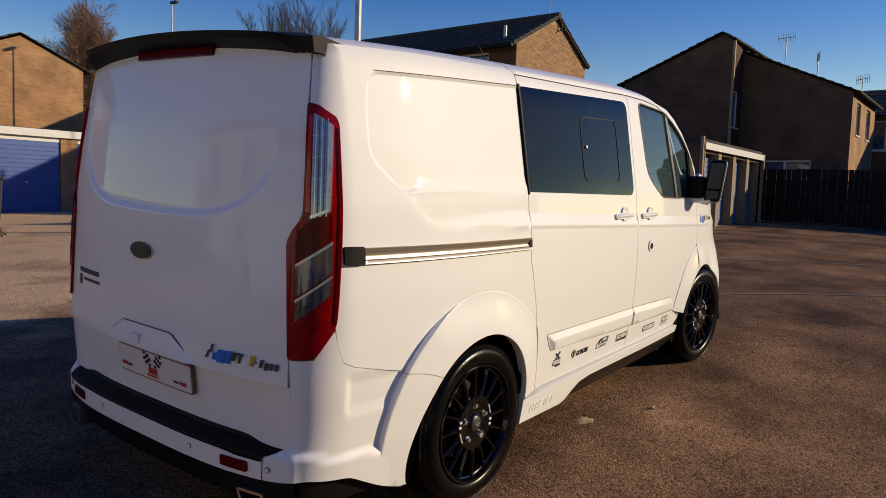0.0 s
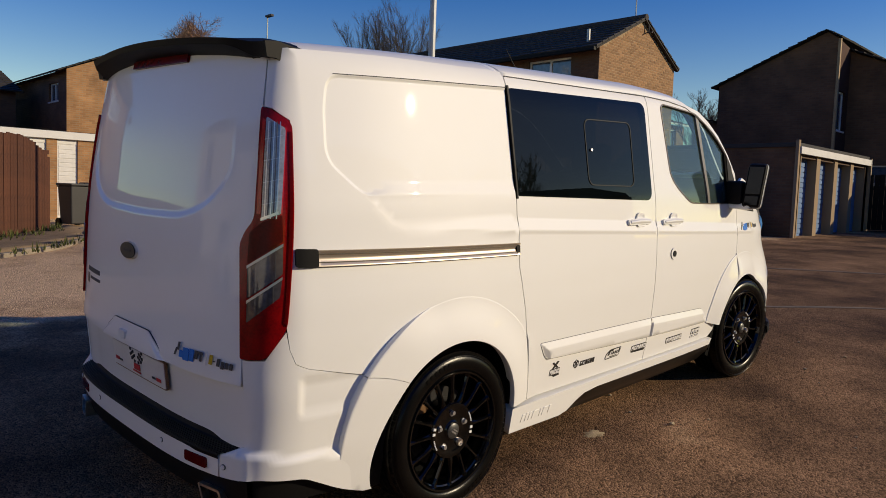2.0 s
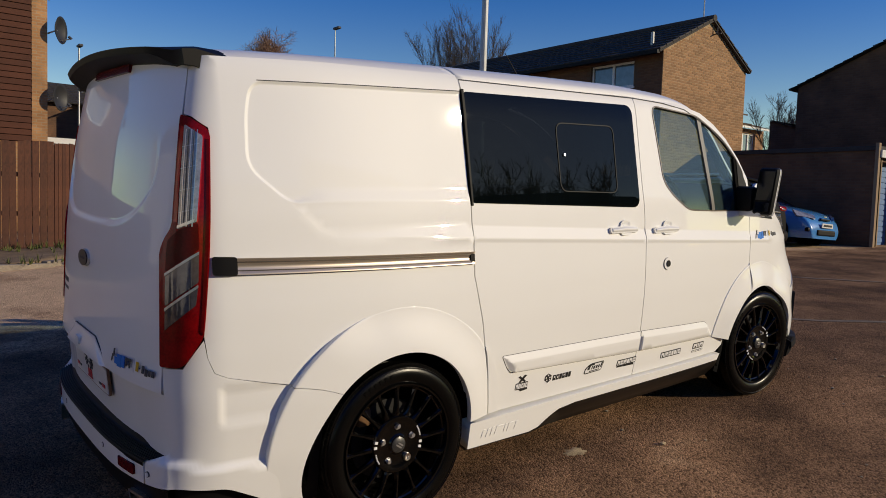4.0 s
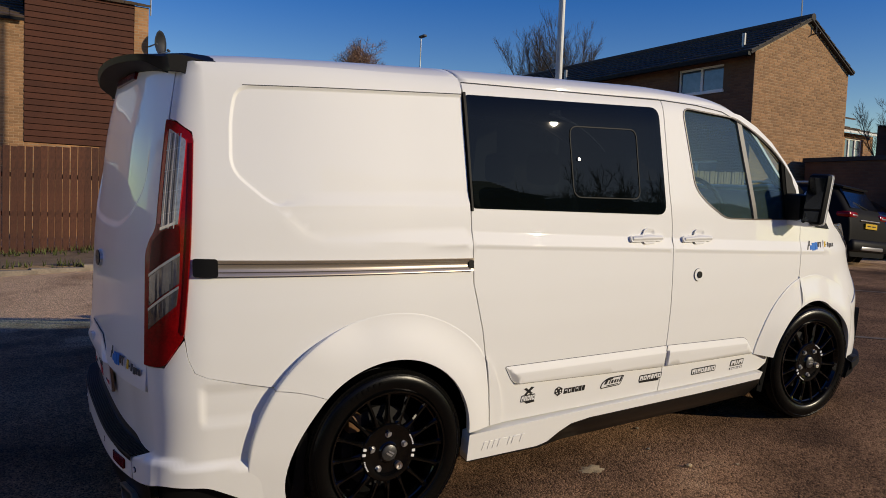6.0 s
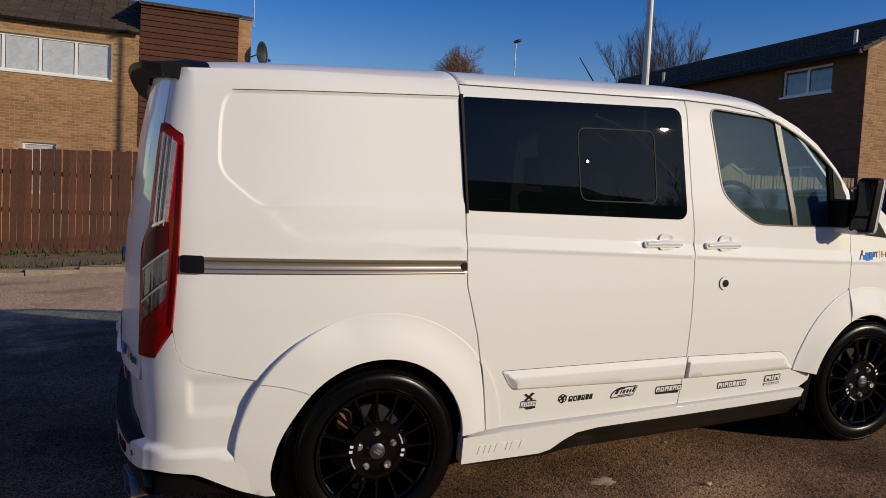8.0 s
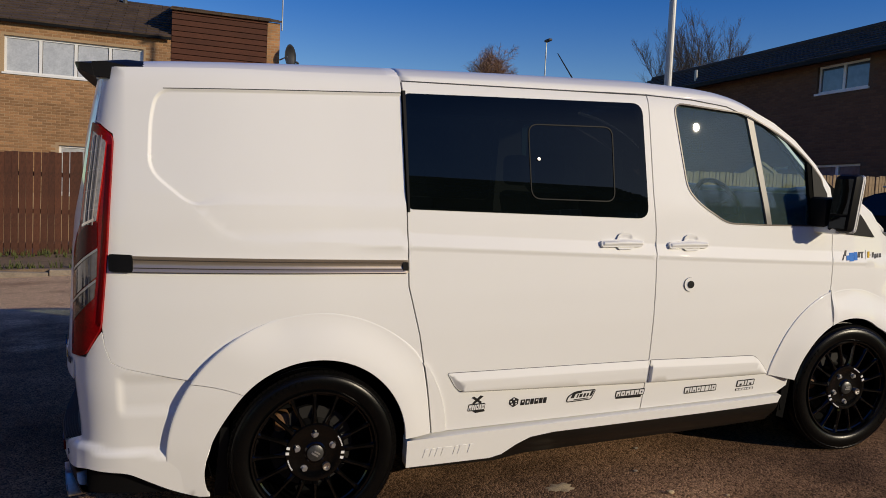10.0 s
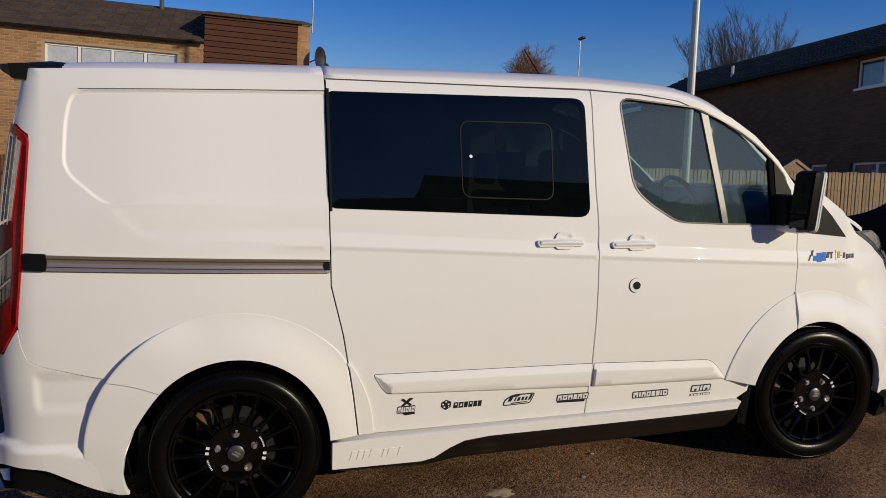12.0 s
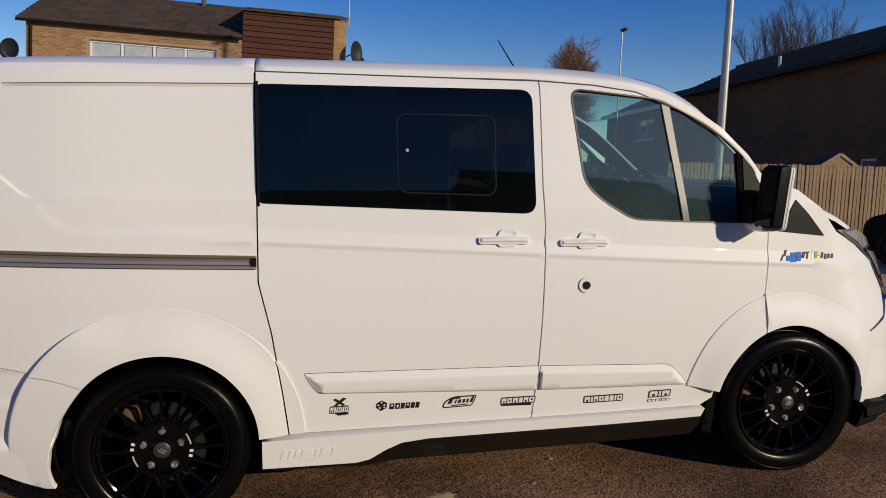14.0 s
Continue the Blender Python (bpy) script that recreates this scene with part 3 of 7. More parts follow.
DOOR_WIN = rounded([(1.795, 1.835), (2.232, 1.800), (2.49, 1.685), (2.64, 1.575), (2.735, 1.47), (2.735, 1.235), (2.35, 1.245), (2.08, 1.258), (1.93, 1.345), (1.85, 1.42)], [0.05, 0.05, 0.1, 0.1, 0.03, 0.01, 0.05, 0.05, 0.05, 0.08])
DOOR_WIN = grown(DOOR_WIN, 0.007)
FENDER = [(2.79, 0.715)] + circle_arc(WB, HZ, ARCH, 110, 50, 16) + [(3.245, 0.672), (3.374, 0.672), (3.50, 0.73), (3.565, 0.86), (3.555, 0.90), (3.49, 1.012), (3.37, 1.098), (3.22, 1.175), (3.17, 1.235), (3.12, 1.295), (2.985, 1.383), (2.93, 1.40), (2.83, 1.345), (2.823, 1.30), (2.808, 1.18), (2.800, 1.023), (2.789, 0.887)]
TAILGATE_R = [(-1.004, 0.662), (-1.004, 0.768), (-1.012, 1.18), (-0.992, 1.224), (-0.948, 1.270), (-0.943, 1.434), (-0.953, 1.66), (-0.957, 1.78), (-0.965, 1.832), (-1.03, 1.838), (-1.2, 1.856), (-1.45, 1.872), (-1.7, 1.878)]
TAILGATE = TAILGATE_R + [(2 * UC - u, z) for u, z in reversed(TAILGATE_R)]
TG_RECESS = rounded([(-1.09, 1.42), (-1.22, 1.30), (-1.40, 1.245), (-1.78, 1.235), (-2.16, 1.245), (-2.34, 1.30), (-2.47, 1.42), (-2.45, 1.74), (-1.11, 1.74)], [0.08, 0.1, 0.1, 0.1, 0.1, 0.1, 0.08, 0.1, 0.1])


def tail_off(U, V):
    P = np.stack([U, V], 1)
    s = np.where(inside(TG_RECESS, P), 1.0, -1.0) * edge_distance(TG_RECESS, P)
    return -0.012 * smooth01(-0.015, 0.02, s) * smooth01(1.66, 1.36, V) + 0.010 * smooth01(0.76, 0.67, V)


def van_panel(name, poly, mat=WHITE, label="", both=True, **kw):
    a = sheet_part(name, poly, wrap, mat, van, label, **kw)
    if both:
        kw = dict(kw)
        kw["holes"] = [mirrored(h) for h in kw.get("holes", ())]
        kw["marks"] = [([(2 * UC - u, z) for u, z in m], c) for m, c in kw.get("marks", ())]
        off = kw.get("off", 0.0)
        if callable(off):
            kw["off"] = lambda U, V: off(np.where(U < UC, 2 * UC - U, U), V)
        sheet_part(name, mirrored(poly), wrap, mat, van, label, **kw)
    return a


van_panel("rear_quarter_panel", QUARTER, off=quarter_off, marks=[(grown(PRESS, 0.004), True), (grown(PRESS, 0.0), True), (grown(PRESS, -0.004), True), (grown(PRESS, -0.008), True), (grown(PRESS, -0.013), True), (PRESS_LOW[:4], False), (grown(PRESS_LOW, -0.010)[:4], False), (grown(PRESS_LOW, -0.022)[:4], False)], step=0.03)
WAIST = [([(u, 1.199 - 0.058 * u + d) for u in (0.40, 3.05)], False) for d in (-0.024, -0.018, -0.011, -0.004, 0.004, 0.050, 0.060)]
van_panel("sliding_door", SLIDE, holes=[SLIDE_WIN], step=0.04, marks=WAIST)
van_panel("front_door", DOOR, holes=[DOOR_WIN], step=0.04, marks=WAIST)
van_panel("front_wing", FENDER, step=0.03, marks=WAIST)
sheet_part("tailgate", TAILGATE, wrap, WHITE, van, off=tail_off, marks=[(grown(TG_RECESS, 0.016), True), (grown(TG_RECESS, 0.004), True), (grown(TG_RECESS, -0.008), True), (grown(TG_RECESS, -0.022), True)], step=0.04)

# glass of the flanks
van_panel("sliding_window", grown(rounded([(0.408, 1.330), (1.608, 1.279), (1.605, 1.831), (0.408, 1.822)], [0.02, 0.06, 0.06, 0.02]), 0.0), PRIVACY, "dark privacy glass", off=0.002, thick=0.005, step=0.08)
van_panel("window_seal", [(0.402, 1.318), (0.411, 1.318), (0.411, 1.832), (0.398, 1.832)], BLACK_PLASTIC, "black rubber seal", off=0.005, thick=0.02, step=0.1)
VENT = rounded([(0.985, 1.372), (1.425, 1.358), (1.43, 1.712), (0.985, 1.712)], 0.05)
van_panel("vent_frame", VENT, BLACK_PLASTIC, "opening vent pane's black rim", off=0.005, thick=0.004, holes=[grown(VENT, -0.005)], step=0.05)
van_panel("vent_catch", circle_arc(1.03, 1.553, 0.0075, 0, 330, 11), STEEL, off=0.010, thick=0.008, step=0.02)
PILLAR = [(2.243, 1.80), (2.283, 1.79), (2.372, 1.235), (2.340, 1.235)]
van_panel("door_window", grown(DOOR_WIN, -0.004), CLEAR, "clear side glass", off=-0.012, thick=0.004, step=0.08)
van_panel("window_divider", PILLAR, DIVIDER, "grey window divider", off=-0.003, thick=0.012, step=0.05)
van_panel("window_rubber", grown(DOOR_WIN, 0.003), WINDOW_TRIM, "brown-black window trim", off=0.003, thick=0.02, holes=[grown(DOOR_WIN, -0.004)], step=0.06)
SAIL = [(2.668, 1.238), (2.775, 1.238), (2.768, 1.40), (2.715, 1.490), (2.668, 1.548)]
van_panel("mirror_sail", SAIL, BLACK_PLASTIC, "black corner trim behind the mirror", off=0.004, thick=0.02, step=0.05)
van_panel("sail_band", [(2.638, 1.238), (2.672, 1.238), (2.672, 1.545), (2.652, 1.566), (2.638, 1.560)], MATT_BLACK, off=0.0, thick=0.018, step=0.05)
COWL_TRI = [(2.87, 1.185), (3.135, 1.158), (3.04, 1.265), (2.965, 1.335), (2.92, 1.27)]
van_panel("wing_trim", COWL_TRI, BLACK_PLASTIC, "black triangular trim", off=0.006, thick=0.01, step=0.05)

DOOR_TOP = [(0.40, 1.874), (1.65, 1.873), (1.91, 1.861), (2.116, 1.836), (2.362, 1.748), (2.55, 1.642), (2.70, 1.525)]
van_panel("door_top_gap", [(u, z - 0.002) for u, z in DOOR_TOP] + [(u, z + 0.003) for u, z in reversed(DOOR_TOP)], GREY_PRINT, off=0.0015, thick=0.002, step=0.06)

# thin dark strip: shade below the pressing's top edge, put in as colour
PRESS_EDGE = [(-0.56, 1.7955), (0.392, 1.8205)]
van_panel("roof_seam", [PRESS_EDGE[0], PRESS_EDGE[1], (0.392, 1.8245), (-0.56, 1.7985)], GREY_PRINT, off=0.001, thick=0.003, step=0.06)

# inner linings, which close the gaps of the panels
LINER = [(-0.99, 0.45), (-0.45, 0.45)] + circle_arc(0, HZ, 0.42, 165, 0, 20) + [(0.45, 0.25), (2.45, 0.25)] + circle_arc(WB, HZ, 0.42, 190, 20, 20) + [(3.40, 0.5), (3.5, 0.8), (3.45, 1.0), (3.25, 1.15), (3.0, 1.34), (2.8, 1.48), (2.6, 1.62), (2.4, 1.74), (2.2, 1.82), (2.0, 1.86), (-0.95, 1.84)]
van_panel("lining", LINER, DARK, off=-0.03, thick=0.004, holes=[grown(SLIDE_WIN, 0.004), grown(DOOR_WIN, 0.004)], step=0.08)
sheet_part("tail_lining", [(-0.95, 0.40), (-2.71, 0.40), (-2.71, 1.84), (-0.95, 1.84)], wrap, DARK, van, off=-0.04, thick=0.0, step=0.08)


van_panel("cab_trim", [(1.62, 0.50), (2.72, 0.50), (2.72, 1.46), (2.55, 1.63), (2.30, 1.76), (2.0, 1.83), (1.62, 1.84)], CAB_TRIM, "pale grey inner door trim", off=-0.036, thick=0.004, holes=[grown(DOOR_WIN, 0.004)], step=0.08)


# ---- roof, windscreen, bonnet ----
def top_fn(x, v, off):
    """The roof and what slopes down from it to the nose: v runs from one edge (-1) over the middle to the other (1)."""
    edge = side_y(x, np.full_like(x, 1.885)) + 0.012
    nose = np.clip((x - 2.6) / 1.2, 0, 1)
    edge = edge + 0.03 * smooth01(2.2, 2.8, x) - 0.10 * smooth01(2.9, 3.2, x) + 0.25 * nose ** 4
    w = YC - edge
    d = (1 - np.abs(v)) * w
    z = roof_line(x) - 0.035 + 0.078 * (1 - np.exp(-d / 0.11))
    z = z + 0.09 * smooth01(2.05, 2.6, x) * (1 - smooth01(2.60, 3.02, x)) * (1 - np.abs(v) ** 2.6)
    return np.stack([x, YC + v * w, z + off], 1)


def top_sheet(name, poly, mat, label="", step=0.05, off=0.0, thick=0.02, holes=()):
    vs, es, fs = sheet([(a, b) for a, b in poly], lambda U, V, o: top_fn(U, V, o), off, thick, holes, step)
    return part(name, (vs, es, fs), mat, van, label, smooth=True)


top_sheet("roof", [(-0.80, -1), (0.395, -1), (0.395, 1), (-0.80, 1), (-0.83, 0.5), (-0.84, 0), (-0.83, -0.5)], WHITE)
SCREEN = rounded([(2.16, -0.87), (2.965, -0.885), (3.03, -0.5), (3.04, 0), (3.03, 0.5), (2.965, 0.885), (2.16, 0.87), (2.08, 0.5), (2.06, 0), (2.08, -0.5)], 0.03)
top_sheet("cab_roof", [(0.401, -1), (2.975, -1), (3.055, -0.5), (3.06, 0), (3.055, 0.5), (2.975, 1), (0.401, 1)], WHITE, holes=[SCREEN])
top_sheet("windscreen", grown(SCREEN, 0.004), SCREEN_GLASS, "sloping clear windscreen", off=-0.006, thick=0.004, step=0.08)
top_sheet("bonnet", [(2.985, -0.985), (3.2, -0.985), (3.45, -0.96), (3.66, -0.80), (3.74, -0.5), (3.77, 0), (3.74, 0.5), (3.66, 0.80), (3.45, 0.96), (3.2, 0.985), (2.985, 0.985), (3.065, 0.5), (3.07, 0), (3.065, -0.5)], WHITE, step=0.05)

for q in (-1, 1):
    pillar = [(2.06, q * 0.995), (2.95, q * 0.995), (2.945, q * 0.86), (2.06, q * 0.84)]
    top_sheet("pillar_trim", pillar if q < 0 else pillar[::-1], DARK, "dark inner pillar trim", step=0.05, off=-0.034, thick=0.004)
top_sheet("headliner", [(0.45, -0.96), (2.03, -0.96), (1.98, 0.0), (2.03, 0.96), (0.45, 0.96)], CAB_TRIM, "pale grey headliner", step=0.12, off=-0.05, thick=0.004)


# ---- wheel arches ----
def seam_radius(a):
    """Where the sliding door's rear edge crosses the ray at that angle from the rear hub."""
    r = 0.5
    for _ in range(30):
        r = float(np.interp(HZ + r * math.sin(radians(a)), [0.34, 0.529, 0.792], [0.513, 0.489, 0.448])) / math.cos(radians(a))
    return min(r, 0.58)


def flare(name, cx, a0, a1, r1, edge, front=0.0, clip=None, cut=(-9.0, 9.0), skew=None):
    """A widened arch round a wheel. edge(angle): 0 where it melts into the panel, 1 where it ends in a sharp step."""
    qs = [0.0, 0.0, 0.012, 0.05, 0.15, 0.3, 0.45, 0.6, 0.75, 0.88, 0.95, 0.985, 1.0, 1.0]
    n = max(8, int(abs(a1 - a0) / 2.5))
    k = len(qs)
    vs = []
    for i in range(n + 1):
        a = a0 + (a1 - a0) * i / n
        e = edge(a)
        for j, q in enumerate(qs):
            if clip:
                lo, hi = clip(a)
                q = (lo + (hi - lo) * q - 0.388) / (r1 - 0.388)
            rr = 0.388 + (r1 - 0.388) * q
            w = 0.0 if skew is None else (-5.0 + 9.5 * q) * abs(skew - i / n) ** 3
            melt = 0.034 * (1 - float(smooth01(-0.05, 1.0, np.array(q))))
            flat = 0.034 - 0.006 * q
            o = melt * (1 - e) + flat * e + front * float(smooth01(0.6, 0.94, np.array(q)))
            if j == 0:
                o, rr = o - 0.030, rr + 0.004
            elif j == 1:
                o -= 0.008
            elif j == k - 2:
                o = o - 0.002
            elif j == k - 1:
                o, rr = -0.012, rr + 0.003 * e
            vs.append((cx + rr * math.cos(radians(a + w)), HZ + rr * math.sin(radians(a + w)), o))
    A = np.array(vs)
    A[:, 0] = np.clip(A[:, 0], *cut)
    A[:, 1] = np.maximum(A[:, 1], np.interp(A[:, 0], [-0.72, -0.56, -0.455], [0.296, 0.214, 0.176]))
    fs = [(i * k + q, (i + 1) * k + q, (i + 1) * k + q + 1, i * k + q + 1) for i in range(n) for q in range(k - 1)]
    for side in (0, 1):
        U = A[:, 0] if not side else 2 * UC - A[:, 0]
        P = wrap(U, A[:, 1], A[:, 2])
        f = fs if side else [tuple(reversed(q)) for q in fs]
        part(name, ([tuple(p) for p in P], [], f), WHITE, van, smooth=True, split=40)


flare("rear_arch_flare", 0.0, 202, 142.12, 0.58, lambda a: float(smooth01(100, 128, np.array(a))) * (1 - 0.15 * float(smooth01(172, 186, np.array(a)))), 0.0, lambda a: (0.388 + 0.062 * float(smooth01(148, 200, np.array(a))), 0.58), skew=0)
flare("rear_arch_flare", 0.0, 141.88, 1, 0.58, lambda a: float(smooth01(100, 128, np.array(a))) + 0.12 * float(smooth01(60, 40, np.array(a))), 0.0, lambda a: (0.388, seam_radius(a) - 0.003 if a < 41 else 0.58), skew=1)
flare("sliding_door_arch_edge", 0.0, 36, 1, 0.58, lambda a: 0.12, 0.005, lambda a: (min(seam_radius(a) + 0.003, 0.572), 0.58))
flare("door_arch_flare", WB, 168, 101, 0.56, lambda a: 0.24, 0.0, cut=(-9.0, 2.781))
flare("wing_arch_flare", WB, 112, 8, 0.55, lambda a: 0.0, cut=(2.788, 9.0))
van_panel("flare_step", rounded([(2.789, 0.700), (2.815, 0.706), (2.812, 0.868), (2.789, 0.885)], 0.005), off=lambda U, V: 0.004 + 0.028 * smooth01(0.89, 0.74, V), thick=0.03, step=0.02)


def wheel_well(cx):
    bm_v, _, bm_f = lathe([(0.03, 0.40), (0.43, 0.40), (0.43, 0.045)], 40)
    bm_f = [f for f in bm_f if sum(bm_v[i][2] for i in f) / 4 > -0.12]
    for side in (0, 1):
        ob = part("wheel_well", (bm_v, [], bm_f), DARK, van, smooth=True, split=40)
        ob.matrix_basis = pose(cx, 0, HZ + 0.03) if not side else pose(cx, 2 * YC, HZ + 0.03, 0, 0, 180)


wheel_well(0.0)
wheel_well(WB)


# ---- wheels ----
TYRE_R = 0.354


def wheel():
    prof = [(0.258, 0.030), (0.268, 0.012), (0.280, 0.005), (0.304, 0.000), (0.328, 0.004), (0.340, 0.014), (0.347, 0.030)]
    for k in range(5):
        y = 0.042 + k * 0.036
        prof += [(TYRE_R, y), (TYRE_R, y + 0.026), (0.347, y + 0.028), (0.347, y + 0.034)]
    prof += [(0.347, 0.226), (0.328, 0.242), (0.280, 0.242), (0.258, 0.215)]
    rim_p = [(0.260, 0.020), (0.268, 0.011), (0.265, 0.004), (0.257, 0.006), (0.250, 0.026), (0.244, 0.030), (0.240, 0.060), (0.236, 0.200), (0.260, 0.215)]
    rim = part("wheel", lathe(rim_p, 72), WHEEL_BLACK, van, "gloss black multi-spoke alloy wheel", smooth=True, split=35)
    tyre = part("tyre", lathe(prof, 72), RUBBER, rim, "low-profile dressed black tyre", smooth=True, split=35)
    blocks = bmesh.new()
    for k in range(90):                                     # shoulder blocks of the tread
        box(blocks, (-0.0108, 0.019, 0.338), (0.0108, 0.045, 0.3525), Matrix.Rotation(radians(4 * k), 4, "Y"))
    part("tread", blocks, RUBBER, tyre)
    part("sidewall_ring", lathe([(0.3325, 0.004), (0.3345, 0.001), (0.3365, 0.003)], 72), RUBBER, tyre, smooth=True)
    letter = part("tyre_letter", boxes(((-0.006, -0.0015, 0.300), (0.006, 0.004, 0.318))), RUBBER, tyre)
    letter.matrix_basis = Matrix.Rotation(radians(-34), 4, "Y")
    for a in (-29, -24, -19, -14, -9, 146, 151, 156, 161, 166):
        again(letter, Matrix.Rotation(radians(a), 4, "Y"))
    hub = [(0.0, 0.016), (0.040, 0.018), (0.046, 0.024), (0.066, 0.026), (0.096, 0.022), (0.108, 0.017), (0.121, 0.018), (0.126, 0.026), (0.128, 0.10), (0.0, 0.10)]
    part("hub", lathe(hub, 48), WHEEL_BLACK, rim, smooth=True, split=30)
    part("centre_cap", lathe([(0.0, 0.008), (0.026, 0.009), (0.034, 0.013), (0.035, 0.02)], 28), CAP, rim, "dark grey woven centre cap", smooth=True, split=30)
    bm = bmesh.new()
    box(bm, (-0.016, 0.0062, -0.009), (0.016, 0.009, -0.002), Matrix.Rotation(radians(35), 4, "Y"), bevel=0.0)
    box(bm, (-0.010, 0.0062, 0.003), (0.018, 0.009, 0.009), Matrix.Rotation(radians(35), 4, "Y"), bevel=0.0)
    part("cap_emblem", bm, STEEL, rim)
    part("brake_disc", lathe([(0.06, 0.11), (0.175, 0.11), (0.175, 0.135), (0.06, 0.135)], 40, closed=True), DISC, rim, smooth=True, split=30)
    part("barrel_back", lathe([(0.0, 0.19), (0.24, 0.19)], 40), DARK, rim)
    spoke = bmesh.new()
    prof_s = [(0.112, 0.021, 0.026, 0.030), (0.135, 0.013, 0.020, 0.028), (0.170, 0.0085, 0.019, 0.026), (0.215, 0.0085, 0.021, 0.024), (0.240, 0.012, 0.022, 0.024), (0.258, 0.020, 0.016, 0.030)]
    rings = []
    for r, w, y, d in prof_s:
        rings.append([spoke.verts.new(p) for p in ((-w, y + 0.009, r), (-w * 0.45, y, r), (w * 0.45, y, r), (w, y + 0.009, r), (w * 0.8, y + d, r), (-w * 0.8, y + d, r))])
    for a, b in zip(rings, rings[1:]):
        for i in range(6):
            spoke.faces.new((a[i], a[(i + 1) % 6], b[(i + 1) % 6], b[i]))
    sp = part("spoke", spoke, WHEEL_BLACK, rim)
    for k in range(1, 16):
        again(sp, Matrix.Rotation(radians(22.5 * k), 4, "Y"))
    bolt = bmesh.new()
    rod(bolt, (0, 0.030, 0.080), (0, 0.012, 0.080), 0.0115, 0.0095, 6)
    rod(bolt, (0, 0.029, 0.080), (0, 0.0235, 0.080), 0.016, 0.016, 16)
    b0 = part("wheel_bolt", bolt, STEEL, rim)
    for k in (1, 3, 4):
        again(b0, Matrix.Rotation(radians(72 * k), 4, "Y"))
    nut = part("lock_nut", lathe([(0.0, 0.022), (0.008, 0.020), (0.010, 0.014), (0.016, 0.013), (0.018, 0.026)], 18), CHROME, rim, "ringed locking nut", smooth=True, split=30)
    nut.matrix_basis = Matrix.Rotation(radians(144), 4, "Y") @ Matrix.Translation((0, 0, 0.080))
    mark = part("rim_letter", boxes(((-0.0030, 0.0145, 0.111), (0.0030, 0.019, 0.119))), WHITE_PRINT, rim)
    spots = [(a0 + k * 3.6, 0.8) for a0 in (238, 58) for k in range(7)] + [(a0 + k * 11.0, 2.0) for a0 in (275, 95) for k in range(2)]
    for i, (a, big) in enumerate(spots):
        m = Matrix.Rotation(radians(a), 4, "Y") @ Matrix.Translation((0, 0, 0.114 * (1 - big * 0.9))) @ Matrix.Diagonal((big * 0.9, 1, big * 0.9, 1))
        if i:
            again(mark, m)
        else:
            mark.matrix_basis = m
    part("brake_caliper", boxes(((-0.160, 0.075, 0.085), (-0.095, 0.14, 0.165)), bevel=0.015), CALIPER, rim, "tan brake caliper", smooth=True, split=40)
    return rim


w0 = wheel()
w0.matrix_basis = pose(0, -0.016, 0.316)


def copy_wheel(m):
    made = again(w0, m)
    made["label"] = w0["label"]
    for c in w0.children:
        d = again(c, c.matrix_basis.copy(), made)
        for e in c.children:
            again(e, e.matrix_basis.copy(), d)


copy_wheel(pose(WB, -0.016, 0.333, 0, -35, -4))
copy_wheel(pose(0, 2 * YC + 0.016, 0.316, 0, 22, 180))
copy_wheel(pose(WB, 2 * YC + 0.016, 0.333, 0, 40, 176))

# ---- skirts, mouldings, rail, handles ----
SKIRT = [(0.40, 0.197), (0.80, 0.193), (0.86, 0.205), (0.93, 0.245), (1.00, 0.274), (1.12, 0.286), (2.47, 0.293), (2.488, 0.332), (1.60, 0.334), (0.40, 0.325)]
SKIRT_BLACK = [(0.44, 0.150), (0.86, 0.140), (1.0, 0.160), (2.46, 0.170), (2.485, 0.30), (1.0, 0.29), (0.9, 0.24), (0.80, 0.21), (0.44, 0.21)]
van_panel("side_skirt", SKIRT, off=0.024, thick=0.06, step=0.05)
van_panel("lower_skirt", SKIRT_BLACK, SATIN_BLACK, "satin black lower skirt", off=lambda U, V: 0.018 - 0.05 * smooth01(0.27, 0.15, V), thick=0.06, step=0.04)
MOULD_R = rounded([(0.578, 0.612), (0.632, 0.520), (1.616, 0.477), (1.623, 0.592)], [0.012, 0.04, 0.005, 0.005])
MOULD_F = rounded([(1.634, 0.592), (1.630, 0.477), (2.385, 0.457), (2.36, 0.49), (2.285, 0.565)], [0.005, 0.005, 0.01, 0.03, 0.04])


def mould_off(poly, top, low, end):
    """A raised trim: a broad bevel on top and at its end, a tight one below."""
    def f(U, V):
        U = np.where(U < UC, 2 * UC - U, U)
        P = np.stack([U, V], 1)
        dt = np.interp(U, [p[0] for p in top], [p[1] for p in top]) - V
        dl = V - np.interp(U, [p[0] for p in low], [p[1] for p in low])
        de = np.abs(np.interp(V, *end) - U)
        low_bevel = np.minimum(np.clip(dl / 0.010, 0, 1), np.clip(edge_distance(poly, P) / 0.008, 0, 1))
        return 0.003 + 0.015 * np.minimum(np.minimum(np.clip(dt / 0.036, 0, 1), np.clip(de / 0.030, 0, 1)), low_bevel)
    return f


def door_trim(poly, top, low, end):
    line = lambda pts, d: ([(x, z + d) for x, z in pts], False)
    van_panel("moulding_gap", grown(poly, 0.002), GREY_PRINT, off=0.0008, thick=0.002, step=0.06)
    van_panel("door_moulding", poly, off=mould_off(poly, top, low, end), marks=[line(top, -0.031), line(top, -0.037), line(low, 0.0065), line(low, 0.0105), (grown(poly, -0.0065), True), (grown(poly, -0.0105), True), ([(u + (0.028 if end[1][0] < 1 else -0.028), v) for v, u in zip(*end)], False)], step=0.024)


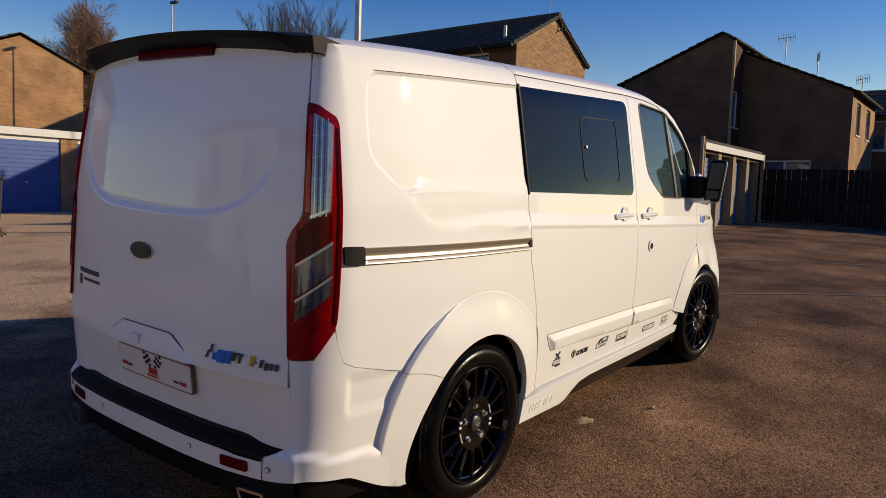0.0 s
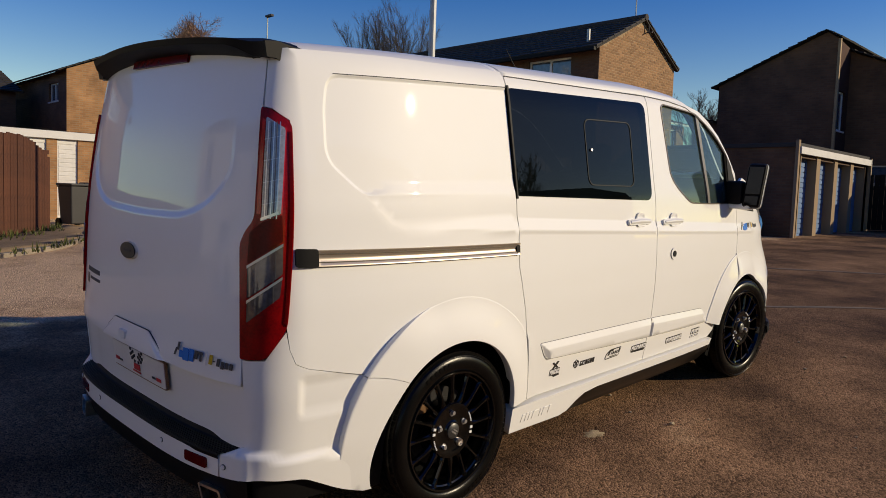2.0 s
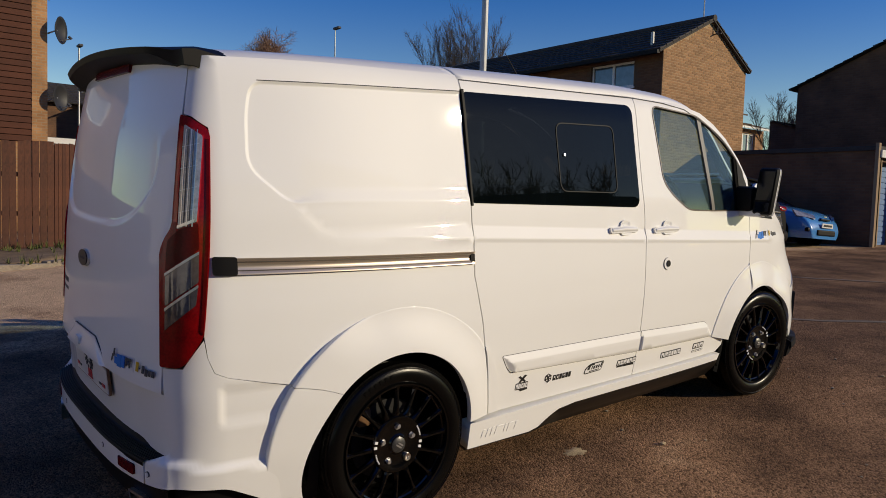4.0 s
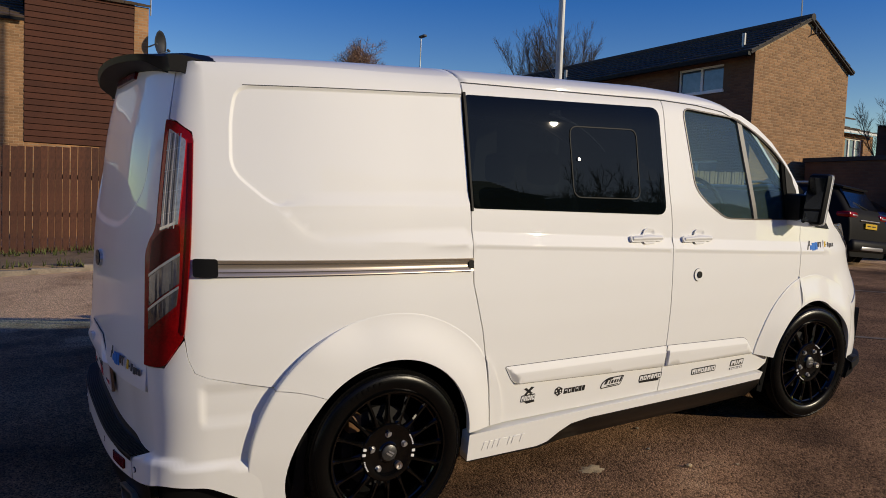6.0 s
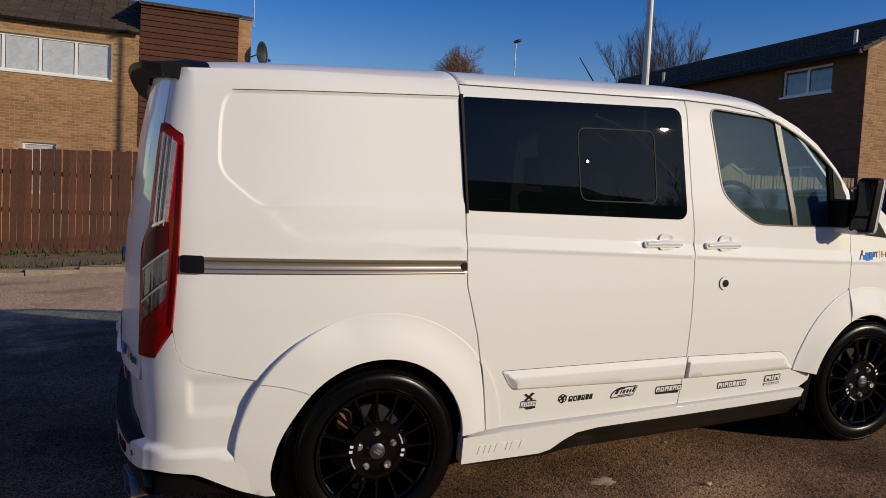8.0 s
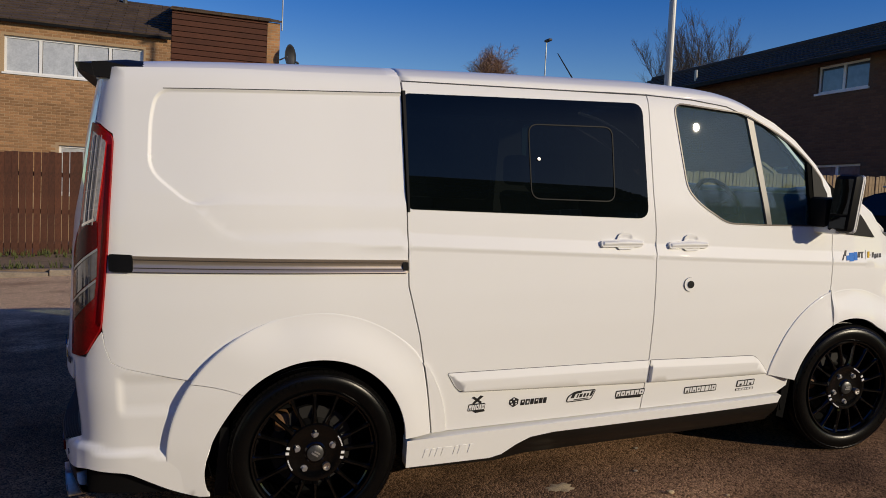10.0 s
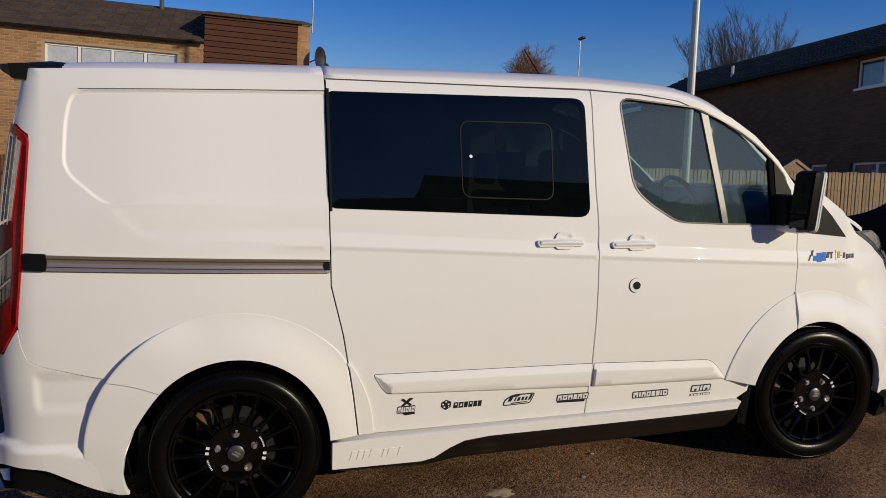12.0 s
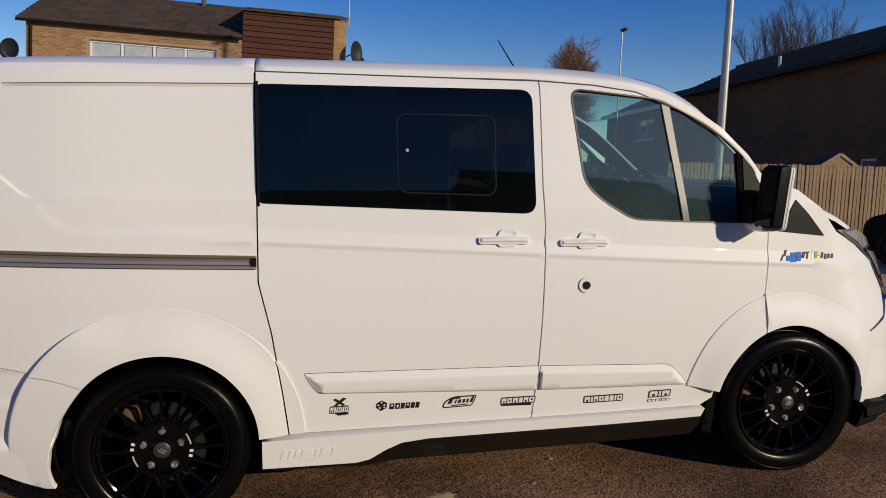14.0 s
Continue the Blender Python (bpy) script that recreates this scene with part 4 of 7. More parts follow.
door_trim(MOULD_R, [(0.578, 0.613), (1.623, 0.593)], [(0.632, 0.519), (1.616, 0.477)], ([0.52, 0.612], [0.632, 0.578]))
door_trim(MOULD_F, [(1.634, 0.593), (2.285, 0.566), (2.385, 0.52)], [(1.630, 0.477), (2.385, 0.457)], ([0.457, 0.49, 0.565], [2.39, 2.365, 2.29]))
RAIL = [(-0.69, 1.096), (0.394, 1.063), (0.394, 1.117), (-0.69, 1.156)]
rail_z = lambda u, q: (1.096 - 0.0304 * (u + 0.69)) * (1 - q) + (1.156 - 0.0360 * (u + 0.69)) * q


def rail_off(U, V):
    U = np.where(U < UC, 2 * UC - U, U)
    q = np.clip((V - rail_z(U, 0.0)) / (rail_z(U, 1.0) - rail_z(U, 0.0)), 0, 1)
    return 0.003 + 0.011 * np.clip(np.abs(2 * q - 1) * 1.18 - 0.02, 0, 1) ** 1.6


van_panel("door_rail", RAIL, RAIL_METAL, "brushed metal sliding-door rail", off=rail_off, thick=0.01, step=0.04, marks=[([(-0.69, rail_z(-0.69, q)), (0.394, rail_z(0.394, q))], False) for q in (0.08, 0.17, 0.28, 0.40, 0.5, 0.60, 0.72, 0.83, 0.92)])
for q in (0.22, 0.74):
    van_panel("rail_groove", [(-0.69, rail_z(-0.69, q)), (0.380, rail_z(0.380, q)), (0.380, rail_z(0.380, q + 0.06)), (-0.69, rail_z(-0.69, q + 0.06))], RAIL_GROOVE, off=0.0095, thick=0.004, step=0.06)
van_panel("rail_cap", rounded([(-0.768, 1.098), (-0.68, 1.093), (-0.68, 1.160), (-0.768, 1.164)], 0.012), BLACK_PLASTIC, "black end cap", off=0.014, thick=0.02, step=0.03)
van_panel("rail_stop", [(0.37, 1.073), (0.394, 1.072), (0.394, 1.110), (0.37, 1.111)], BLACK_PLASTIC, off=0.010, thick=0.01, step=0.03)


def door_handle(u, z):
    bowl = rounded([(u + 0.09, z - 0.030), (u + 0.175, z - 0.030), (u + 0.185, z), (u + 0.17, z + 0.05), (u + 0.10, z + 0.05), (u + 0.082, z)], 0.03)
    van_panel("handle_bowl", bowl, off=mould_neg(bowl), thick=0.006, step=0.018)
    grip = rounded([(u, z - 0.018), (u + 0.232, z - 0.020), (u + 0.236, z + 0.012), (u + 0.13, z + 0.022), (u, z + 0.014)], 0.014)

    def f(U, V):
        P = np.stack([np.where(U < UC, 2 * UC - U, U), V], 1)
        return 0.014 + 0.016 * smooth01(0.0, 0.018, edge_distance(grip, P))
    van_panel("door_handle", grip, off=f, thick=0.018, marks=[(grown(grip, -0.008), True)], step=0.02)


def mould_neg(poly):
    def f(U, V):
        P = np.stack([np.where(U < UC, 2 * UC - U, U), V], 1)
        return 0.004 + 0.006 * smooth01(0.02, 0.0, edge_distance(poly, P))
    return f


door_handle(1.337, 1.165)
door_handle(1.716, 1.150)
van_panel("lock_surround", circle_arc(1.839, 0.957, 0.0343, 0, 345, 23), GREY_PRINT, off=0.003, thick=0.008, step=0.02)
van_panel("lock_ring", circle_arc(1.839, 0.957, 0.0335, 0, 345, 23), WHITE, "white lock ring", off=0.006, thick=0.008, step=0.02)
van_panel("lock", circle_arc(1.841, 0.957, 0.018, 0, 345, 23), BLACK_PLASTIC, "black lock barrel", off=0.010, thick=0.008, step=0.02)


def mirror(side):
    """A door mirror: black face and arm, a white cap on its front."""
    def shape(lo, hi, bev, yaw=14):
        b = bmesh.new()
        box(b, lo, hi, None, bev)
        m = Matrix.Translation((2.72, -0.09, 1.357)) @ Matrix.Rotation(radians(yaw), 4, "Z")
        for v in b.verts:
            v.co.y = -0.085 + (v.co.y + 0.085) * 0.68 + (0.148 - v.co.z) * 0.11      # slim, its foot leaning to the door
            v.co = m @ v.co
            if side:
                v.co.y = 2 * YC - v.co.y
        bmesh.ops.recalc_face_normals(b, faces=b.faces)
        return b
    ob = part("door_mirror", shape((-0.06, -0.085, -0.150), (0.030, 0.085, 0.148), 0.03), BLACK_PLASTIC, van, "black door mirror with a white cap", smooth=True, split=40)
    part("mirror_cap", shape((0.0, -0.090, -0.156), (0.042, 0.076, 0.144), 0.025), WHITE, ob, "white painted cap", smooth=True, split=40)
    part("mirror_glass", shape((-0.0635, -0.068, -0.055), (-0.058, 0.066, 0.128), 0.002), MIRROR, ob)
    part("mirror_glass", shape((-0.0635, -0.062, -0.128), (-0.058, 0.060, -0.066), 0.002), MIRROR, ob)
    arm = bmesh.new()
    box(arm, (2.64, -0.05, 1.225), (2.74, 0.10, 1.385), None, 0.03)
    foot = bmesh.new()
    box(foot, (2.66, -0.10, 1.195), (2.76, 0.06, 1.245), None, 0.02)
    for b in (arm, foot):
        for v in b.verts:
            if side:
                v.co.y = 2 * YC - v.co.y
        bmesh.ops.recalc_face_normals(b, faces=b.faces)
    part("mirror_arm", arm, BLACK_PLASTIC, ob, smooth=True, split=40)
    part("mirror_foot", foot, WHITE, ob, smooth=True, split=40)


MIRROR = material("mirror_glass", (0.022, 0.025, 0.03), 0.03, 1.0, var=0.02)
mirror(0)
mirror(1)

# ---- tail: lamps, bumper, spoiler, plate ----
van_panel("tail_lamp", grown(LAMP, 0.004), RED_LENS, "tall red and clear tail lamp", off=0.012, thick=0.03, step=0.03)
UP_LENS = rounded([(-0.908, 1.260), (-0.824, 1.287), (-0.788, 1.586), (-0.900, 1.626), (-0.903, 1.434)], [0.004, 0.004, 0.012, 0.012, 0.02])
van_panel("reversing_lens", UP_LENS, CLEAR_LENS, "clear ribbed lens", off=0.016, thick=0.006, step=0.025)
for k in range(4):
    z = 1.33 + k * 0.076
    g_ = 0.0078 * (k + 0.5)
    van_panel("lens_rib", [(-0.903, z - 0.014), (-0.834 + g_, z), (-0.834 + g_, z + 0.0025), (-0.903, z - 0.0115)], STEEL, off=0.0175, thick=0.002, step=0.05)
for i, q in enumerate((0.16, 0.34, 0.5, 0.66, 0.84)):
    a_, b_ = -0.908 + 0.075 * q, -0.900 + 0.098 * q
    van_panel("lens_rib", [(a_, 1.270), (a_ + 0.0045, 1.270), (b_ + 0.0045, 1.608), (b_, 1.608)], GREY_PRINT if i % 2 else CHROME, off=0.0178, thick=0.002, step=0.05)
van_panel("lens_bright_edge", [(-0.910, 1.262), (-0.834, 1.286), (-0.834, 1.296), (-0.910, 1.272)], CHROME, off=0.0185, thick=0.003, step=0.04)
van_panel("red_strip", [(-0.932, 1.285), (-0.913, 1.285), (-0.905, 1.615), (-0.926, 1.620)], BRIGHT_RED, "bright red light guide", off=0.0145, thick=0.004, step=0.05)
van_panel("red_strip", [(-0.826, 1.285), (-0.818, 1.285), (-0.783, 1.585), (-0.792, 1.590)], BRIGHT_RED, "bright red light guide", off=0.0145, thick=0.004, step=0.05)
van_panel("dark_lens", rounded([(-0.968, 1.108), (-0.816, 1.190), (-0.818, 1.283), (-0.908, 1.255), (-0.962, 1.218)], 0.008), DARK_RED, "dark red lens", off=0.015, thick=0.006, step=0.03)
for low in ([(-0.969, 0.985), (-0.820, 1.075), (-0.815, 1.184), (-0.968, 1.102)], [(-0.970, 0.898), (-0.832, 0.994), (-0.821, 1.067), (-0.969, 0.977)]):
    van_panel("indicator_lens", rounded(low, 0.006), SMOKED, "smoked clear lens", off=0.016, thick=0.006, step=0.025)
    (x0, z0), (x1, z1), (x2, z2), (x3, z3) = low
    van_panel("lens_bright_edge", [(x3, z3 - 0.010), (x2, z2 - 0.010), (x2, z2), (x3, z3)], STEEL, off=0.0185, thick=0.003, step=0.04)
    xm, zm = x1 * 0.8 + x0 * 0.2, z1 * 0.8 + z0 * 0.2
    van_panel("lens_rib", [(xm, zm), (xm + 0.003, zm), (xm + 0.004, zm + 0.10), (xm + 0.001, zm + 0.10)], GREY_PRINT, off=0.018, thick=0.002, step=0.05)
van_panel("lamp_edge", [(-0.816, 0.905), (-0.807, 0.890), (-0.781, 1.158), (-0.757, 1.575), (-0.772, 1.575), (-0.795, 1.158)], DARK_RED, off=0.015, thick=0.004, step=0.05)

BUMP_CORNER = rounded([(-1.105, 0.301), (-0.92, 0.316), (-0.72, 0.300), (-0.56, 0.212), (-0.455, 0.174), (-0.43, 0.33), (-0.385, 0.46), (-0.30, 0.602), (-0.30, 0.6165), (-0.56, 0.6765), (-0.719, 0.7198), (-0.7675, 0.7430), (-0.7930, 0.80), (-0.8070, 0.866), (-0.892, 0.762), (-0.998, 0.758), (-1.0, 0.60), (-1.005, 0.432), (-1.105, 0.388)], [0.0, 0.03, 0.03, 0.05, 0.0, 0.0, 0.0, 0, 0, 0, 0.0, 0.0, 0.0, 0, 0, 0.0, 0.02, 0.02, 0.01])


def bump_off(U, V):
    U = np.where(U < UC, 2 * UC - U, U)
    top = np.interp(U, [-0.95, -0.58], [0.418, 0.385])
    ledge = smooth01(top, top - 0.030, V) * smooth01(-0.36, -0.44, U)
    scoop = smooth01(0.52, 0.57, V) * smooth01(0.70, 0.66, V) * smooth01(-0.76, -0.72, U) * smooth01(-0.44, -0.52, U)
    return 0.002 + 0.024 * ledge + 0.014 * smooth01(-0.95, -1.05, U) * smooth01(0.44, 0.39, V) - 0.010 * scoop


van_panel("rear_bumper_corner", BUMP_CORNER, off=bump_off, thick=0.03, step=0.022)
BEAM = [(-1.11, 0.301), (2 * UC + 1.11, 0.301), (2 * UC + 1.11, 0.386), (-1.11, 0.386)]
sheet_part("rear_bumper", BEAM, wrap, WHITE, van, off=lambda U, V: 0.042 + 0.006 * smooth01(-1.1, -1.3, U) * smooth01(2 * UC + 1.1, 2 * UC + 1.3, U), thick=0.03, step=0.05)


def strip(name, mat, u0, u1, prof, label="", n=60, skew=0.0):
    """A run of one cross-section, (height, off), along the wrap."""
    us = np.linspace(u0, u1, n)
    k = len(prof)
    U = np.repeat(us, k) + np.outer(np.linspace(-1, 1, n), np.linspace(0, skew, k)).ravel() * (1 if u0 > u1 else -1)
    Z = np.tile([p[0] for p in prof], n)
    O = np.tile([p[1] for p in prof], n)
    P = wrap(U, Z, O)
    fs = [(i * k + q, i * k + q + 1, (i + 1) * k + q + 1, (i + 1) * k + q) for i in range(n - 1) for q in range(k - 1)]
    return part(name, ([tuple(p) for p in P], [], fs), mat, van, label, smooth=True, split=30)


tread = [(0.46, -0.03), (0.418, -0.014)]
for k in range(6):
    z = 0.414 - 0.0028 * k
    tread += [(z, -0.008 + k * 0.0088), (z, -0.003 + k * 0.0088), (z - 0.005, -0.002 + k * 0.0088), (z - 0.005, 0.0008 + k * 0.0088)]
tread += [(0.395, 0.047), (0.388, 0.050), (0.372, 0.046)]
strip("bumper_step", BLACK_PLASTIC, -1.02, 2 * UC + 1.02, tread, "ribbed black plastic step", skew=0.085)
sheet_part("tail_lower", [(-1.004, 0.40), (-1.004, 0.655), (2 * UC + 1.004, 0.655), (2 * UC + 1.004, 0.40)][::-1], wrap, WHITE, van, off=lambda U, V: -0.020 + 0.018 * smooth01(-1.25, -1.004, U) + 0.018 * smooth01(2 * UC + 1.25, 2 * UC + 1.004, U), thick=0.01, step=0.04)
strip("diffuser", BLACK_PLASTIC, -0.99, 2 * UC + 0.99, [(0.306, 0.036), (0.26, 0.034), (0.20, 0.015), (0.17, -0.06), (0.17, -0.5)], "black lower diffuser")
van_panel("side_diffuser", [(-0.99, 0.20), (-0.60, 0.19), (-0.455, 0.22), (-0.455, 0.27), (-0.56, 0.265), (-0.72, 0.32), (-0.99, 0.335)], BLACK_PLASTIC, off=-0.006, thick=0.1, step=0.05)
van_panel("mud_flap", [(-0.405, 0.15), (-0.350, 0.15), (-0.345, 0.45), (-0.375, 0.45)], BLACK_PLASTIC, "black mud flap", off=-0.012, thick=0.12, step=0.08)
van_panel("front_mud_flap", [(2.505, 0.20), (2.56, 0.18), (2.56, 0.42), (2.515, 0.42)], DARK, "black mud flap", off=0.0, thick=0.12, step=0.08)
van_panel("rear_reflector", rounded([(-1.290, 0.320), (-1.165, 0.320), (-1.165, 0.360), (-1.290, 0.360)], 0.008), DARK_RED, "dark red reflector", off=0.052, thick=0.008, step=0.05)
van_panel("parking_sensor", circle_arc(-1.085, 0.345, 0.011, 0, 330, 11), GREY_PRINT, off=0.044, thick=0.006, step=0.03)
van_panel("parking_sensor_face", circle_arc(-1.085, 0.345, 0.0085, 0, 330, 11), WHITE, off=0.046, thick=0.006, step=0.03)
van_panel("parking_sensor", circle_arc(-1.46, 0.345, 0.011, 0, 330, 11), GREY_PRINT, off=0.050, thick=0.006, step=0.03)
van_panel("parking_sensor_face", circle_arc(-1.46, 0.345, 0.0085, 0, 330, 11), WHITE, off=0.052, thick=0.006, step=0.03)
EXH = rounded([(-1.18, 0.155), (-1.07, 0.155), (-1.10, 0.252), (-1.215, 0.252)], 0.012)
van_panel("exhaust_tip", EXH, CHROME, "polished exhaust trim", off=0.05, thick=0.10, holes=[grown(EXH, -0.010)], step=0.03)

HANDLE = rounded([(-1.455, 0.664), (-1.54, 0.718), (-1.605, 0.757), (2 * UC + 1.605, 0.757), (2 * UC + 1.54, 0.718), (2 * UC + 1.455, 0.664)], 0.014)
sheet_part("grip_gap", grown(HANDLE, 0.003), wrap, GREY_PRINT, van, off=0.0065, thick=0.004, step=0.04)
sheet_part("tailgate_grip", HANDLE, wrap, WHITE, van, off=lambda U, V: 0.008 + 0.017 * smooth01(-0.002, 0.022, edge_distance(HANDLE[4:-4], np.stack([U, V], 1), False)) * smooth01(0.765, 0.67, V), thick=0.045, marks=[(grown(HANDLE, -0.012), True), (grown(HANDLE, -0.024), True)], step=0.02)
sheet_part("grip_button", rounded(rect(-1.86, -1.80, 0.686, 0.722), 0.008), wrap, WHITE, van, off=0.030, thick=0.015, step=0.04)
PL = rounded([(-2.0, 0.535), (-1.49, 0.535), (-1.49, 0.645), (-2.0, 0.645)], 0.008)
sheet_part("number_plate", PL, wrap, PLATE, van, "plain pale show plate with printed bars", off=0.004, thick=0.012, step=0.06)
sheet_part("plate_edge", grown(PL, 0.007), wrap, PLATE_EDGE, van, "thin brown plate surround", off=0.001, thick=0.01, step=0.06)


def print_bars(name, mat, items, off=0.0065, both=False):
    """Plain printed shapes: each a small outline on the wrap."""
    for poly in items:
        if both:
            van_panel(name, poly, mat, off=off, thick=0.002, step=0.05)
        else:
            sheet_part(name, poly, wrap, mat, van, off=off, thick=0.002, step=0.05)


P0 = -1.745
print_bars("plate_print", RED_PRINT, [rect(-1.56, -1.52, 0.556, 0.570), rect(-1.975, -1.935, 0.560, 0.574), rect(P0 - 0.03, P0 + 0.03, 0.558, 0.585), rect(P0 - 0.045, P0 + 0.035, 0.546, 0.553)], 0.0075)
print_bars("plate_print", BLACK_PRINT, [rect(-1.60, -1.57, 0.558, 0.566), rect(-1.93, -1.90, 0.562, 0.570)], 0.0075)
for k in range(4):
    for q in range(4):
        if (k + q) % 2 == 0:
            print_bars("plate_check", BLACK_PRINT, [[(P0 + sg * (0.012 + k * 0.013), 0.588 + q * 0.012 + k * 0.004), (P0 + sg * (0.025 + k * 0.013), 0.588 + q * 0.012 + k * 0.004), (P0 + sg * (0.025 + k * 0.013), 0.600 + q * 0.012 + k * 0.004), (P0 + sg * (0.012 + k * 0.013), 0.600 + q * 0.012 + k * 0.004)][::sg] for sg in (1, -1)], 0.0075)
OVAL = [(-1.833 + 0.080 * math.cos(a * math.pi / 12), 1.065 + 0.038 * math.sin(a * math.pi / 12)) for a in range(24)]
sheet_part("oval_badge", OVAL, wrap, CHROME, van, "chrome-rimmed dark oval badge", off=0.010, thick=0.02, step=0.03)
sheet_part("badge_face", grown(OVAL, -0.0035), wrap, BLACK_PRINT, van, off=0.0145, thick=0.004, step=0.03)
print_bars("badge_bar", GREY_PRINT, [rounded(rect(-1.872, -1.794, 1.060, 1.070), 0.004)], off=0.0155)
print_bars("badge_print", GREY_PRINT, [rect(-2.43, -2.20, 0.900, 0.922), rect(-2.37, -2.19, 0.866, 0.880)], off=0.001)
print_bars("badge_print", BLACK_PRINT, [rect(-2.435, -2.39, 0.842, 0.888)], off=0.001)


def bars_badge(u0, z0, s, off=0.002, both=True):
    """A slanted lettering badge as plain shapes: grey, blue, then small grey and yellow ones."""
    sl = lambda a, b, lo, hi, k=0.012: [(u0 + s * a, z0 + s * lo), (u0 + s * b, z0 + s * lo), (u0 + s * (b + k), z0 + s * hi), (u0 + s * (a + k), z0 + s * hi)]
    bars = ((GREY_PRINT, ((0.0, 0.010, -0.004, 0.026, 0.02), (0.024, 0.036, 0.018, 0.048, 0.012), (0.128, 0.146, 0.006, 0.036, 0.012), (0.152, 0.180, 0.027, 0.036, 0.004), (0.158, 0.168, 0.002, 0.03, 0.008),
                          (0.232, 0.240, 0.014, 0.018, 0.002), (0.246, 0.260, 0.002, 0.030, 0.010), (0.266, 0.280, -0.004, 0.022, 0.008), (0.286, 0.300, 0.0, 0.022, 0.006), (0.306, 0.320, 0.0, 0.022, 0.006))),
            (BLUE_PRINT, ((0.034, 0.058, -0.006, 0.020, 0.008), (0.058, 0.092, -0.012, 0.034, 0.010), (0.096, 0.122, -0.008, 0.036, 0.010))),
            (YELLOW_PRINT, ((0.208, 0.224, 0.002, 0.036, 0.010),)), (WHITE_PRINT, ((0.192, 0.195, -0.006, 0.044, 0.010),)))
    for mat, group in bars:
        print_bars("badge_print", mat, [sl(*q) for q in group], off, both=both)


bars_badge(2.865, 1.045, 1.0)
bars_badge(-1.385, 0.714, 1.08, 0.012, False)


def decal(u, z, w, h, widths, slant=0.12, field=True):
    """A sponsor sticker: a dark field that hugs a row of pale blocks, or dark blocks on the paint."""
    sl = h * slant
    quad = lambda a, b, lo, hi: [(a + sl * lo, z + h * lo), (b + sl * lo, z + h * lo), (b + sl * hi, z + h * hi), (a + sl * hi, z + h * hi)]
    if field:
        print_bars("sticker", BLACK_PRINT, [rounded(quad(u - w / 2, u + w / 2, -0.5, 0.5), h * 0.22)], 0.0015, both=True)
    total, x = sum(widths) + 0.24 * (len(widths) + 1), u - w / 2
    k = w / total
    x += 0.24 * k
    for i, q in enumerate(widths):
        a, b = x, x + q * k
        x = b + 0.24 * k
        if field:
            print_bars("sticker_print", WHITE_PRINT, [quad(a, b, -0.35, 0.35)], 0.0025, both=True)
            if q > 0.9:                                     # a dark core breaks the wider blocks
                m = (a + b) / 2
                print_bars("sticker_core", BLACK_PRINT, [quad(m - 0.16 * q * k, m + 0.16 * q * k, *((-0.12, 0.14) if i % 2 else (-0.32, -0.02)))], 0.0032, both=True)
        else:
            print_bars("sticker", BLACK_PRINT, [quad(a, b, -0.5, 0.5)], 0.0015, both=True)
            if q > 0.9:
                m = (a + b) / 2
                print_bars("sticker_core", WHITE_PRINT, [quad(m - 0.18 * q * k, m + 0.18 * q * k, *((-0.22, 0.22) if i % 3 else (0.02, 0.30)))], 0.0025, both=True)


# the first sticker: a small cross over a block with a ragged foot
print_bars("sticker", BLACK_PRINT, [[(0.700, 0.487), (0.712, 0.492), (0.752, 0.462), (0.742, 0.457)], [(0.742, 0.494), (0.758, 0.490), (0.716, 0.457), (0.704, 0.460)]], 0.0018, both=True)
decal(0.726, 0.440, 0.082, 0.034, (1.0, 0.6, 0.5, 1.0, 0.6, 1.0))
print_bars("sticker", BLACK_PRINT, [[(0.705, 0.425), (0.765, 0.425), (0.768, 0.416), (0.722, 0.412)]], 0.0015, both=True)
# the second: a die and a row of blocks
print_bars("sticker", BLACK_PRINT, [[(0.886, 0.438), (0.908, 0.421), (0.932, 0.434), (0.934, 0.458), (0.910, 0.470), (0.888, 0.458)]], 0.0015, both=True)
print_bars("sticker_print", WHITE_PRINT, [circle_arc(0.896, 0.449, 0.0042, 0, 300, 6), circle_arc(0.902, 0.436, 0.0042, 0, 300, 6), circle_arc(0.922, 0.448, 0.0042, 0, 300, 6), circle_arc(0.922, 0.437, 0.0036, 0, 300, 6), circle_arc(0.910, 0.461, 0.0042, 0, 300, 6)], 0.0025, both=True)
decal(1.012, 0.440, 0.142, 0.027, (1.1, 1.1, 0.9, 1.0, 0.9, 0.9), field=False)
